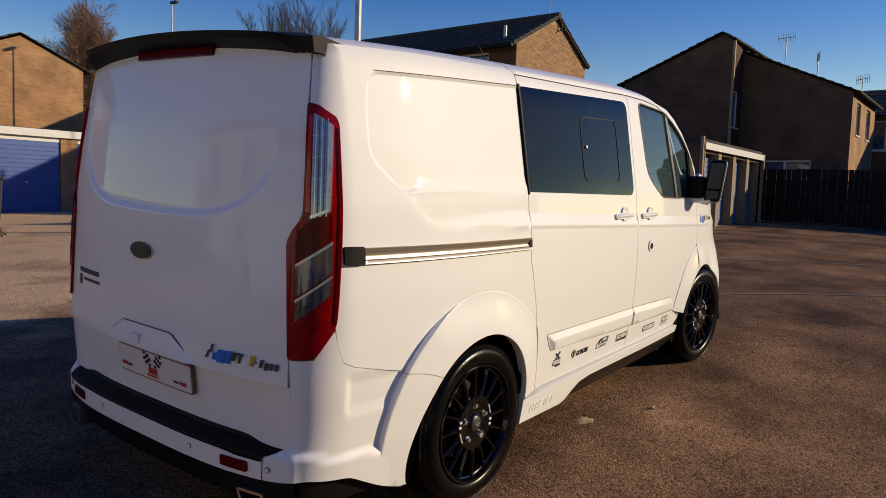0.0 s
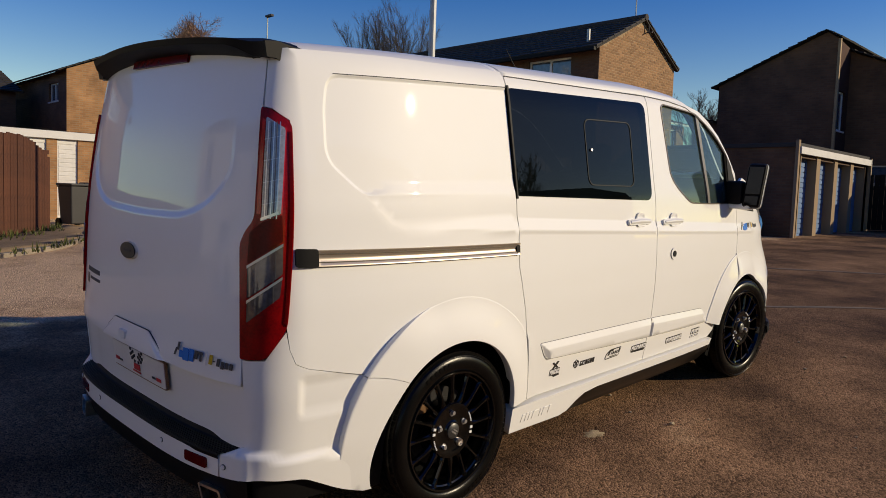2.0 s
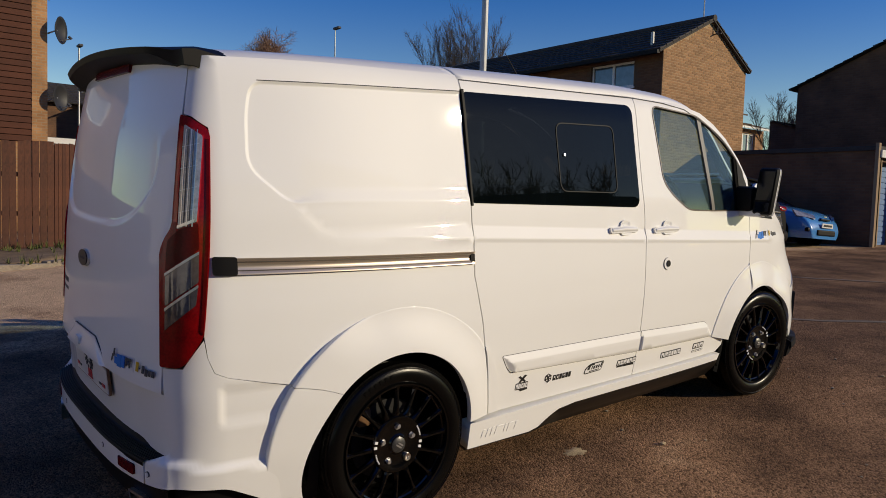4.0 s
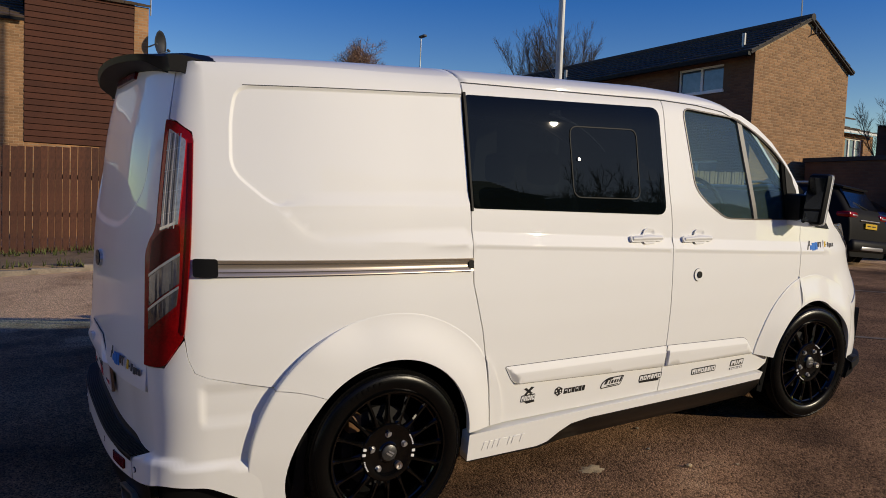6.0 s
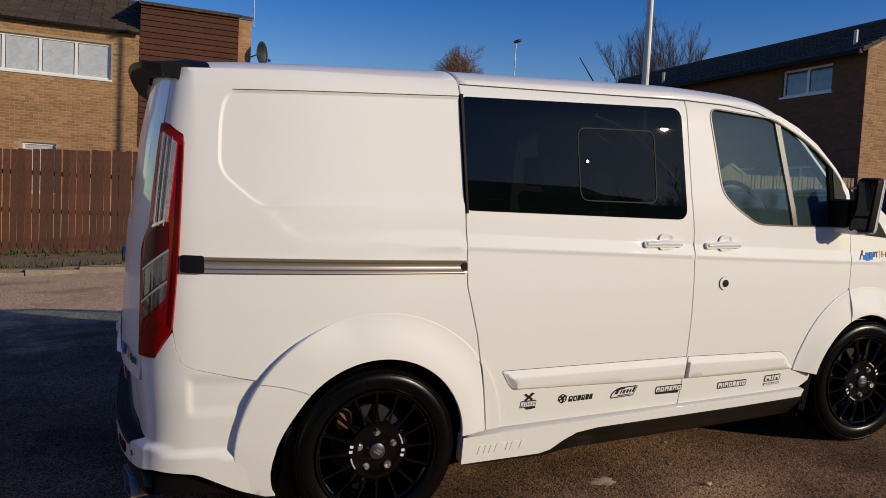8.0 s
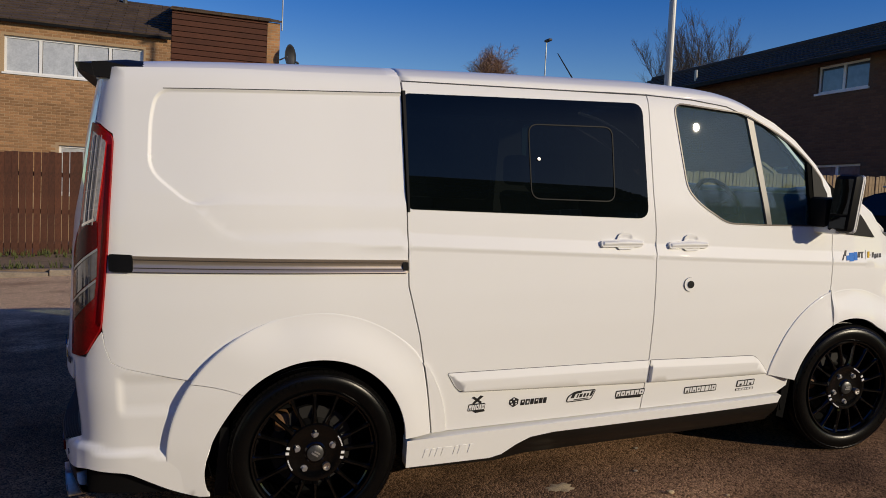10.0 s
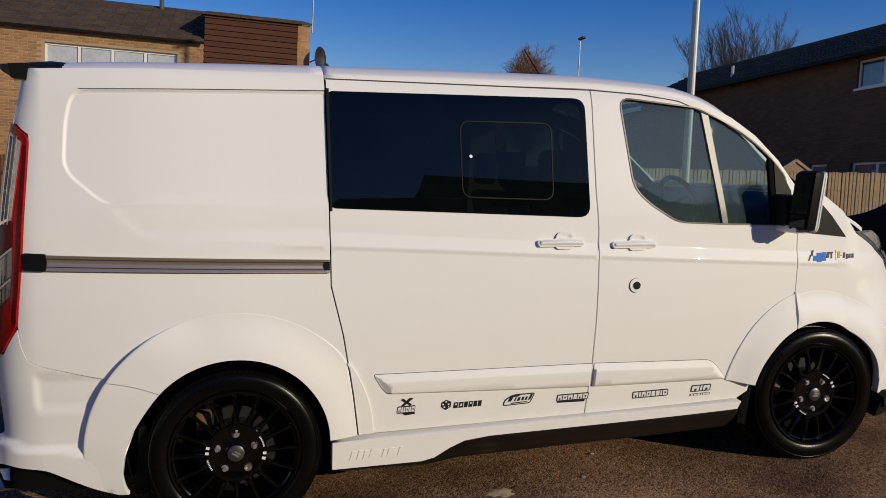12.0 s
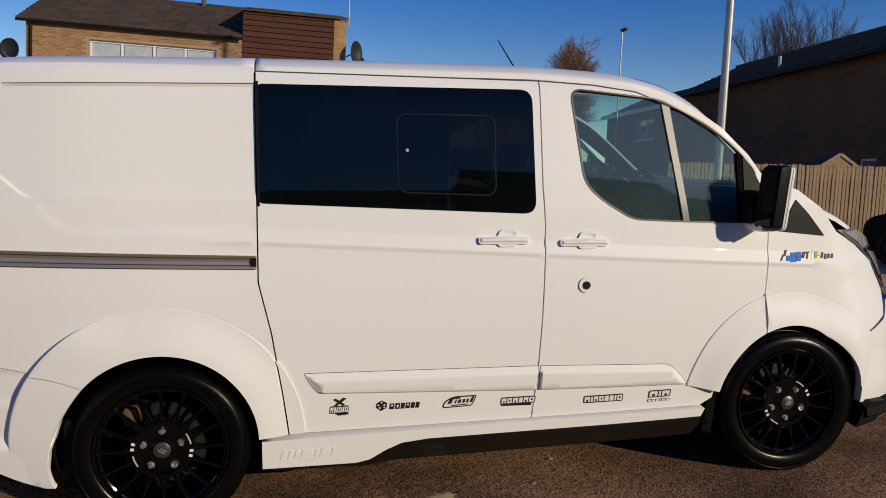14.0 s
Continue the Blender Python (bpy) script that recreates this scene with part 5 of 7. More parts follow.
# the third: a slanted outline with a pale middle
OVAL_3 = rounded([(1.180, 0.415), (1.318, 0.419), (1.342, 0.470), (1.232, 0.469), (1.190, 0.448)], [0.02, 0.012, 0.012, 0.02, 0.02])
print_bars("sticker", BLACK_PRINT, [OVAL_3], 0.0015, both=True)
print_bars("sticker_print", WHITE_PRINT, [grown(OVAL_3, -0.0055)], 0.0022, both=True)
print_bars("sticker", BLACK_PRINT, [[(1.205, 0.436), (1.222, 0.436), (1.236, 0.464), (1.219, 0.464)], [(1.222, 0.455), (1.262, 0.458), (1.264, 0.464), (1.226, 0.464)], [(1.236, 0.436), (1.243, 0.436), (1.250, 0.454), (1.243, 0.454)], [(1.250, 0.436), (1.264, 0.437), (1.270, 0.454), (1.256, 0.453)], [(1.271, 0.437), (1.283, 0.437), (1.289, 0.454), (1.277, 0.454)], [(1.289, 0.437), (1.299, 0.437), (1.305, 0.454), (1.295, 0.454)], [(1.305, 0.437), (1.318, 0.438), (1.330, 0.464), (1.318, 0.464)], [(1.222, 0.424), (1.300, 0.427), (1.302, 0.431), (1.224, 0.429)]], 0.003, both=True)
decal(1.535, 0.432, 0.165, 0.034, (1.0, 1.0, 1.1, 0.8, 1.0, 1.1))
print_bars("sticker", BLACK_PRINT, [[(1.455, 0.408), (1.598, 0.404), (1.600, 0.414), (1.457, 0.417)]], 0.0015, both=True)
decal(1.955, 0.413, 0.200, 0.036, (1.2, 0.4, 1.0, 1.0, 0.9, 0.9, 0.4, 1.1), 0.0)
decal(2.245, 0.418, 0.118, 0.036, (1.5, 0.4, 1.4))
decal(2.243, 0.385, 0.118, 0.012, (0.8, 0.8, 0.8, 0.4, 0.8, 0.8), 0.0)
part("roof_aerial", rod(bmesh.new(), (1.98, 1.25, 1.93), (1.80, 1.34, 2.25), 0.006, 0.003, 8), BLACK_PLASTIC, van, "thin black roof aerial")
part("aerial_foot", lathe([(0.0, 2.0), (0.02, 1.995), (0.034, 1.96), (0.034, 1.93)], 16, "z"), BLACK_PLASTIC, van).matrix_basis = pose(1.98, 1.25, 0)
for k, (a, b) in enumerate(((0.475, 0.492), (0.505, 0.520), (0.532, 0.547), (0.560, 0.602), (0.617, 0.628), (0.640, 0.672), (0.688, 0.703))):
    van_panel("embossed_letter", [(a, 0.236), (b, 0.236), (b + 0.01, 0.275), (a + 0.01, 0.275)], WHITE, off=0.0258, thick=0.003, step=0.05)

# spoiler with its brake light
sp_v, sp_f = [], []
ny = 40
for i in range(ny + 1):
    y = 0.185 + (2 * YC - 0.37) * i / ny
    q = abs(y - YC) / (YC - 0.318)
    end = min(1.0, max(0.0, (q - 1.0) * (YC - 0.318) / 0.063))
    qq = min(q, 1.0)
    tip = -0.930 + 0.048 * qq ** 2 + 0.070 * end
    top = 1.936 - 0.030 * qq ** 2 - 0.012 * end
    zr = float(top_fn(np.array([-0.60]), np.array([(y - YC) / (YC - 0.19)]), np.array([0.0]))[0, 2])
    prof = [(-0.58, zr - 0.006), (-0.70, max(zr + 0.001, top - 0.012)), (tip + 0.05, top), (tip, top - 0.004), (tip + 0.008, top - 0.028 - 0.03 * end), (-0.825 + 0.06 * end, top - 0.058 - 0.002 * end), (-0.74 + 0.03 * end, top - 0.075 - 0.02 * end)]
    sp_v += [(x, y, z) for x, z in prof]
for i in range(ny):
    for q in range(6):
        sp_f.append((i * 7 + q, (i + 1) * 7 + q, (i + 1) * 7 + q + 1, i * 7 + q + 1))
sp_f += [tuple(range(6, -1, -1)), tuple(ny * 7 + q for q in range(7))]
part("spoiler", (sp_v, [], [tuple(reversed(f)) for f in sp_f]), BLACK_PLASTIC, van, "satin black roof spoiler", smooth=True, split=35)
HEADER_R = [(-0.975, 1.838), (-1.03, 1.844), (-1.2, 1.862), (-1.45, 1.878), (-1.7, 1.884)]
HEADER = HEADER_R + [(2 * UC - u, z) for u, z in reversed(HEADER_R)] + [(2 * UC - u, z + 0.05) for u, z in HEADER_R] + [(u, z + 0.05) for u, z in reversed(HEADER_R)]
sheet_part("tailgate_header", HEADER[::-1], wrap, WHITE, van, off=0.0, thick=0.02, step=0.05)
sheet_part("brake_light", rounded([(-2.06, 1.846), (-1.50, 1.846), (-1.50, 1.878), (-2.06, 1.880)], 0.006), wrap, DARK_RED, van, "dark red high brake light", off=0.012, thick=0.02, step=0.05)

# nose: lamps, grille, bumper
HEAD = rounded([(3.226, 1.184), (3.376, 1.106), (3.497, 1.020), (3.562, 0.908), (3.58, 0.87), (3.75, 0.84), (3.92, 0.87), (3.92, 0.97), (3.75, 1.06), (3.55, 1.14), (3.40, 1.185)], [0.005, 0.03, 0.03, 0.01, 0.02, 0.04, 0.02, 0.03, 0.05, 0.03, 0.02])
van_nose = 2 * UF


def nose_panel(name, poly, mat, label="", both=True, **kw):
    sheet_part(name, poly, wrap, mat, van, label, **kw)
    if both:
        sheet_part(name, [(van_nose - u, z) for u, z in reversed(poly)], wrap, mat, van, label, **kw)


nose_panel("headlamp", HEAD, HEAD_LENS, "swept clear headlamp with dark inner bowls", off=0.004, thick=0.03, step=0.03)
nose_panel("headlamp_bowl", rounded([(3.43, 1.078), (3.50, 1.025), (3.575, 0.905), (3.72, 0.875), (3.84, 0.90), (3.80, 1.0), (3.62, 1.085)], 0.03), BLACK_GLOSS, "dark inner lamp bowl", off=0.006, thick=0.006, step=0.03)
nose_panel("headlamp_reflector", rounded([(3.47, 1.066), (3.53, 1.00), (3.585, 0.925), (3.70, 0.91), (3.72, 0.98), (3.60, 1.05)], 0.02), CLEAR_LENS, "clear lamp reflector", off=0.010, thick=0.006, step=0.03)
nose_panel("headlamp_edge", [(3.27, 1.172), (3.40, 1.178), (3.56, 1.13), (3.545, 1.10), (3.43, 1.085), (3.38, 1.12)], CLEAR_LENS, off=0.008, thick=0.004, step=0.03)
NB = [(3.258, 0.655), (3.29, 0.585), (3.325, 0.45), (3.33, 0.30), (3.60, 0.27), (4.0, 0.26)]
NOSE_BUMPER = NB + [(van_nose - u, z) for u, z in reversed(NB)] + [(van_nose - u, z) for u, z in ((3.375, 0.663), (3.50, 0.715), (3.57, 0.80), (3.75, 0.80), (4.0, 0.78))] + [(4.0, 0.78), (3.75, 0.80), (3.57, 0.80), (3.50, 0.715), (3.375, 0.663)]
sheet_part("front_bumper", NOSE_BUMPER, wrap, WHITE, van, off=lambda U, V: 0.004 + 0.03 * smooth01(0.60, 0.35, V), thick=0.04, step=0.05)
sheet_part("grille", rounded([(3.98, 0.62), (van_nose - 3.98, 0.62), (van_nose - 3.93, 0.92), (3.93, 0.92)], 0.05), wrap, BLACK_GLOSS, van, "black grille", off=0.03, thick=0.05, step=0.06)
for k in range(5):
    sheet_part("grille_bar", rect(4.0, van_nose - 4.0, 0.655 + k * 0.055, 0.672 + k * 0.055), wrap, BLACK_PLASTIC, van, off=0.042, thick=0.02, step=0.1)
nose_panel("bumper_vent", rounded([(3.53, 0.38), (3.80, 0.36), (3.80, 0.55), (3.60, 0.60)], 0.03), BLACK_PLASTIC, "black corner vent", off=0.036, thick=0.02, step=0.05)
strip("front_splitter", BLACK_PLASTIC, 3.33, van_nose - 3.33, [(0.30, 0.03), (0.285, 0.075), (0.245, 0.085), (0.20, 0.05), (0.20, -0.3)], "black front splitter")
nose_panel("splitter_end", [(3.30, 0.185), (3.42, 0.20), (3.47, 0.30), (3.36, 0.31), (3.315, 0.25)], BLACK_PLASTIC, off=0.07, thick=0.1, step=0.05)

# floor pan and cab
part("floor_pan", boxes(((-0.86, 0.14, 0.20), (3.45, 1.82, 0.42)), bevel=0.03), DARK, van)
part("bulkhead", boxes(((0.33, 0.17, 0.42), (0.36, 1.79, 1.85))), DARK, van)


def cab_seat(x, y):
    bm = boxes(((x, y - 0.25, 0.62), (x + 0.50, y + 0.25, 0.80)), bevel=0.05)
    ob = part("cab_seat", bm, SEAT, van, "dark grey cloth cab seat", smooth=True, split=50)
    b = boxes(((x - 0.02, y - 0.24, 0.76), (x + 0.12, y + 0.24, 1.36)), bevel=0.05)
    for v in b.verts:
        v.co.x -= (v.co.z - 0.76) * 0.2
    part("backrest", b, SEAT, ob, smooth=True, split=50)
    h = boxes(((x - 0.15, y - 0.13, 1.40), (x - 0.05, y + 0.13, 1.60)), bevel=0.04)
    part("headrest", h, SEAT, ob, smooth=True, split=50)


cab_seat(1.72, 0.46)
cab_seat(1.72, 1.06)
cab_seat(1.72, 1.54)
dash = boxes(((2.58, 0.14, 0.55), (3.02, 1.82, 1.30)), bevel=0.06)
for v in dash.verts:
    if v.co.z > 1.0:
        v.co.z += 0.22 * (v.co.x - 2.58)
part("dashboard", dash, BLACK_PLASTIC, van, smooth=True, split=50)
vs_, _, fs_ = lathe([(0.178 + 0.014 * math.cos(a * math.pi / 4), 0.014 * math.sin(a * math.pi / 4)) for a in range(8)], 36, closed=True)
ob = part("steering_wheel", (vs_, [], fs_), BLACK_PLASTIC, van, smooth=True)
ob.matrix_basis = pose(2.42, 0.50, 1.30, 0, 0, 90) @ pose(0, 0, 0, -25)
part("steering_boss", boxes(((-0.16, -0.02, -0.025), (0.16, 0.02, 0.025)), ((-0.06, -0.03, -0.05), (0.06, 0.03, 0.05)), bevel=0.008), BLACK_PLASTIC, ob)


# ---- houses ----
def plain_house(name, label, x, y, yaw, L, D, eave, ridge, brick, wins, tiles):
    """A simple two-storey house: L along its front, D deep, ridge along the front."""
    h = empty(name, pose(x, y, height(x, y), 0, 0, yaw), label, "house")
    holes = [(L * (k + 0.5) / wins - 0.75, L * (k + 0.5) / wins + 0.75, z, z + 1.15) for k in range(wins) for z in (0.9, 3.4)]
    wall_part("wall", (0, 0, 0), (1, 0, 0), rect(0, L, -1, eave), brick, h, holes=[rect(*w) for w in holes])
    for w in holes:
        window(h, (0, 0, 0), (1, 0, 0), *w)
    wall_part("wall", (L, D, 0), (-1, 0, 0), rect(0, L, -1, eave), brick, h)
    g = [(0, -1), (D, -1), (D, eave), (D / 2, ridge), (0, eave)]
    wall_part("wall", (L, 0, 0), (0, 1, 0), g, brick, h)
    wall_part("wall", (0, D, 0), (0, -1, 0), g, brick, h)
    roof_slope(h, (-0.2, -0.3, eave - 0.1), (L + 0.2, -0.3, eave - 0.1), (-0.2, D / 2, ridge + 0.06), (L + 0.2, D / 2, ridge + 0.06), tiles)
    roof_slope(h, (L + 0.2, D + 0.3, eave - 0.1), (-0.2, D + 0.3, eave - 0.1), (L + 0.2, D / 2, ridge + 0.06), (-0.2, D / 2, ridge + 0.06), tiles)
    return h


def window(parent, origin, along, u0, u1, z0, z1, lights=2, inset=0.07, name="window", glass=None):
    fn = wall_fn(origin, along)

    def blk(a0, a1, b0, b1, o0, o1):
        P = fn(np.array([a0, a1, a1, a0] * 2), np.array([b0, b0, b1, b1] * 2), np.array([o0] * 4 + [o1] * 4))
        return [tuple(p) for p in P], [(3, 2, 1, 0), (4, 5, 6, 7), (0, 1, 5, 4), (1, 2, 6, 5), (2, 3, 7, 6), (3, 0, 4, 7)]
    vs, fs = [], []

    def put(*a):
        v, f = blk(*a)
        k = len(vs)
        vs.extend(v); fs.extend(tuple(i + k for i in q) for q in f)
    t = 0.055
    put(u0, u1, z0, z0 + t, -inset - 0.06, -inset); put(u0, u1, z1 - t, z1, -inset - 0.06, -inset)
    put(u0, u0 + t, z0 + t, z1 - t, -inset - 0.06, -inset); put(u1 - t, u1, z0 + t, z1 - t, -inset - 0.06, -inset)
    for k in range(1, lights):
        u = u0 + (u1 - u0) * k / lights
        put(u - t * 0.7, u + t * 0.7, z0 + t, z1 - t, -inset - 0.06, -inset)
    fr = part(name, (vs, [], fs), UPVC, parent, "white plastic framed window")
    for k in range(lights):
        a, b = u0 + (u1 - u0) * k / lights + t, u0 + (u1 - u0) * (k + 1) / lights - t
        v, f = blk(a, b, z0 + t, z1 - t, -inset - 0.04, -inset - 0.03)
        part("pane", (v, [], f), glass or HOUSE_GLASS, fr)
    v, f = blk(u0 - 0.04, u1 + 0.04, z0 - 0.05, z0 + 0.002, -inset, 0.04)
    part("sill", (v, [], f), UPVC, fr)
    return fr


def roof_slope(parent, e0, e1, r0, r1, mat, rows=None, name="roof"):
    """A tiled slope from its eave e0-e1 up to its ridge r0-r1: lapped courses, each a row of tiles."""
    e0, e1, r0, r1 = map(Vector, (e0, e1, r0, r1))
    up = ((r0 - e0) + (r1 - e1)) / 2
    n = (e1 - e0).cross(up).normalized()
    if n.z < 0:
        n = -n
    rows = rows or max(3, int(up.length / 0.30))
    tiles = max(2, int((e1 - e0).length / 0.33))
    vs, fs = [], []
    for k in range(rows):
        a, b = k / rows, (k + 1.12) / rows
        for i in range(tiles):
            p, q = (i + 0.015) / tiles, (i + 0.985) / tiles
            jit = random.uniform(-0.006, 0.008)
            A, B = e0.lerp(e1, p), e0.lerp(e1, q)
            C, D = r0.lerp(r1, p), r0.lerp(r1, q)
            lo1, lo2, hi1, hi2 = A.lerp(C, a), B.lerp(D, a), A.lerp(C, min(b, 1)), B.lerp(D, min(b, 1))
            j = len(vs)
            vs += [tuple(lo1 + n * (0.045 + jit)), tuple(lo2 + n * (0.045 + jit)), tuple(hi2 + n * 0.012), tuple(hi1 + n * 0.012), tuple(lo1 - n * 0.01), tuple(lo2 - n * 0.01)]
            fs += [(j, j + 1, j + 2, j + 3), (j + 4, j + 5, j + 1, j), (j + 4, j, j + 3), (j + 1, j + 5, j + 2)]
    j = len(vs)
    vs += [tuple(e0 - n * 0.02), tuple(e1 - n * 0.02), tuple(r1 - n * 0.02), tuple(r0 - n * 0.02)]
    fs.append((j, j + 1, j + 2, j + 3))
    return part(name, (vs, [], fs), mat, parent)


def beam(parent, name, a, b, w, h, mat, label=""):
    a, b = Vector(a), Vector(b)
    d = b - a
    m = Matrix.Translation(a) @ d.to_track_quat("X", "Z").to_matrix().to_4x4()
    return part(name, boxes(((0, -w / 2, -h / 2), (d.length, w / 2, h / 2)), m=m), mat, parent, label)


def aerial(x, y, z, h, yaw=30):
    ob = empty("tv_aerial", pose(x, y, z), "thin metal television aerial on a roof", "aerial")
    part("mast", rod(bmesh.new(), (0, 0, 0), (0, 0, h), 0.022, 0.018, 6), GALV, ob)
    m = Matrix.Rotation(radians(yaw), 4, "Z")
    bm = bmesh.new()
    rod(bm, m @ Vector((-0.34, 0, h)), m @ Vector((0.34, 0, h)), 0.012, None, 5)
    part("boom", bm, GALV, ob)
    el = bmesh.new()
    for k in range(8):
        x_ = -0.31 + k * 0.088
        rod(el, m @ Vector((x_, 0, h - 0.16)), m @ Vector((x_, 0, h + 0.16)), 0.007, None, 4)
    part("elements", el, GALV, ob)
    return ob


def dish(x, y, z, r, yaw):
    ob = empty("satellite_dish", pose(x, y, z, 0, 0, yaw), "dark grey satellite dish on a house corner", "satellite dish")
    v, _, f = lathe([(r * k / 6, -0.16 * r + 0.35 * r * (k / 6) ** 2) for k in range(7)], 24)
    d = part("reflector", (v, [], f), BIN, ob, smooth=True)
    d.modifiers.new("thickness", "SOLIDIFY").thickness = 0.012
    bm = bmesh.new()
    rod(bm, (0, 0, -r * 0.8), (0, 0.45 * r * 2, -r * 0.6), 0.015, None, 6)
    rod(bm, (0, -0.05, 0), (0, -0.30, -0.10), 0.022, None, 6)
    part("arm", bm, GALV, ob)
    bm = bmesh.new()
    rod(bm, (0, 0.9 * r, -r * 0.6), (0, 0.7 * r, -r * 0.45), 0.035, None, 8)
    part("receiver", bm, GREY_PRINT, ob)
    return ob


BRICKWORK = []                 # walls whose bricks are laid one by one at the end


def house_a():
    """Long terrace: its shaded front looks towards the van, its gable end is in the sun."""
    h = empty("terraced_house", pose(14.95, 9.4, 0.6), "two-storey brick terrace with a sunlit gable end", "house")
    L = 12.5
    g = [(0, -0.9), (4.15, -0.9), (4.15, 4.95), (2.15, 6.08), (0, 5.02)]
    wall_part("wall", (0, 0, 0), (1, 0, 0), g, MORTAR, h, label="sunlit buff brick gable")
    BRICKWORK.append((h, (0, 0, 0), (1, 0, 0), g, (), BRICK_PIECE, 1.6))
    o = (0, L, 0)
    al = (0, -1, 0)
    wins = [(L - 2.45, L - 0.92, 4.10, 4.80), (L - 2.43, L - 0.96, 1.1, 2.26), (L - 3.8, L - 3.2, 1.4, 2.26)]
    wall_part("wall", o, al, rect(0, L, -0.9, 5.02), MORTAR_SHADED, h, holes=[rect(*w) for w in wins], label="brick front in a darker colour for its shade")
    BRICKWORK.append((h, o, al, rect(0, L, -0.2, 5.02), wins, BRICK_PIECE_SHADED, 2.4))
    wall_part("wall", (4.15, 0, 0), (0, 1, 0), rect(0, L, -0.9, 4.95), BRICK_SHADED, h)
    wall_part("wall", (4.15, L, 0), (-1, 0, 0), [(4.15 - a, b) for a, b in reversed(g)], BRICK_SHADED, h)
    part("floor", boxes(((0.23, 0.23, -0.5), (3.9, L - 0.23, -0.4)), ((0.23, 0.23, 2.5), (3.9, L - 0.23, 2.7))), DARK, h)
    for w in wins:
        window(h, o, al, *w, 2 if w[1] - w[0] > 1 else 1)
    roof_slope(h, (-0.32, -0.14, 4.92), (-0.32, L + 0.1, 4.92), (2.15, -0.14, 6.14), (2.15, L + 0.1, 6.14), ROOF_DARK)
    roof_slope(h, (4.24, L + 0.1, 4.93), (4.24, -0.14, 4.93), (2.15, L + 0.1, 6.14), (2.15, -0.14, 6.14), ROOF_DARK)
    beam(h, "verge", (-0.32, -0.07, 4.90), (2.15, -0.07, 6.12), 0.10, 0.10, ROOF_DARK)
    beam(h, "verge", (2.15, -0.07, 6.12), (4.24, -0.07, 4.92), 0.10, 0.10, ROOF_DARK)
    beam(h, "gutter", (-0.36, -0.1, 4.86), (-0.36, L, 4.86), 0.11, 0.09, BLACK_PLASTIC, "black gutter")
    part("ridge", rod(bmesh.new(), (2.15, -0.14, 6.15), (2.15, L + 0.1, 6.15), 0.10, None, 8), ROOF_DARK, h)
    for y in (0.55, 7.6):
        part("vent_pipe", rod(bmesh.new(), (0.25, y, 5.2), (0.25, y, 5.55), 0.05, None, 10), GALV, h)
    bm = bmesh.new()
    rod(bm, (2.35, -0.10, 5.75), (2.35, -0.10, 6.0), 0.02, None, 6)
    rod(bm, (2.35, -0.02, 5.75), (2.35, -0.22, 5.75), 0.02, None, 6)
    part("gable_bracket", bm, GREY_PRINT, h)
    aerial(17.2, 9.7, 6.6, 2.2, 60)
    # the lower house further along the row
    h2 = empty("terraced_house", pose(15.6, 22.0, 0.6), "further brick terrace house in shade with a white eave board", "house")
    wall_part("wall", (0, 8, 0), (0, -1, 0), rect(0, 8, -0.9, 4.9), BRICK_SHADED, h2, holes=[rect(3.0, 4.6, 3.6, 4.5)])
    window(h2, (0, 8, 0), (0, -1, 0), 3.0, 4.6, 3.6, 4.5)
    wall_part("wall", (0, 0, 0), (1, 0, 0), [(0, -0.9), (4, -0.9), (4, 4.9), (2, 5.9), (0, 4.9)], BRICK, h2)
    wall_part("wall", (4, 0, 0), (0, 1, 0), rect(0, 8, -0.9, 4.9), BRICK_SHADED, h2)
    wall_part("wall", (4, 8, 0), (-1, 0, 0), [(0, -0.9), (4, -0.9), (4, 4.9), (2, 5.9), (0, 4.9)], BRICK_SHADED, h2)
    roof_slope(h2, (-0.3, 0, 4.85), (-0.3, 8.1, 4.85), (2, 0, 5.95), (2, 8.1, 5.95), ROOF_DARK)
    roof_slope(h2, (4.3, 8.1, 4.85), (4.3, 0, 4.85), (2, 8.1, 5.95), (2, 0, 5.95), ROOF_DARK)
    beam(h2, "fascia", (-0.34, 0, 4.83), (-0.34, 8, 4.83), 0.03, 0.18, UPVC, "white eave board")


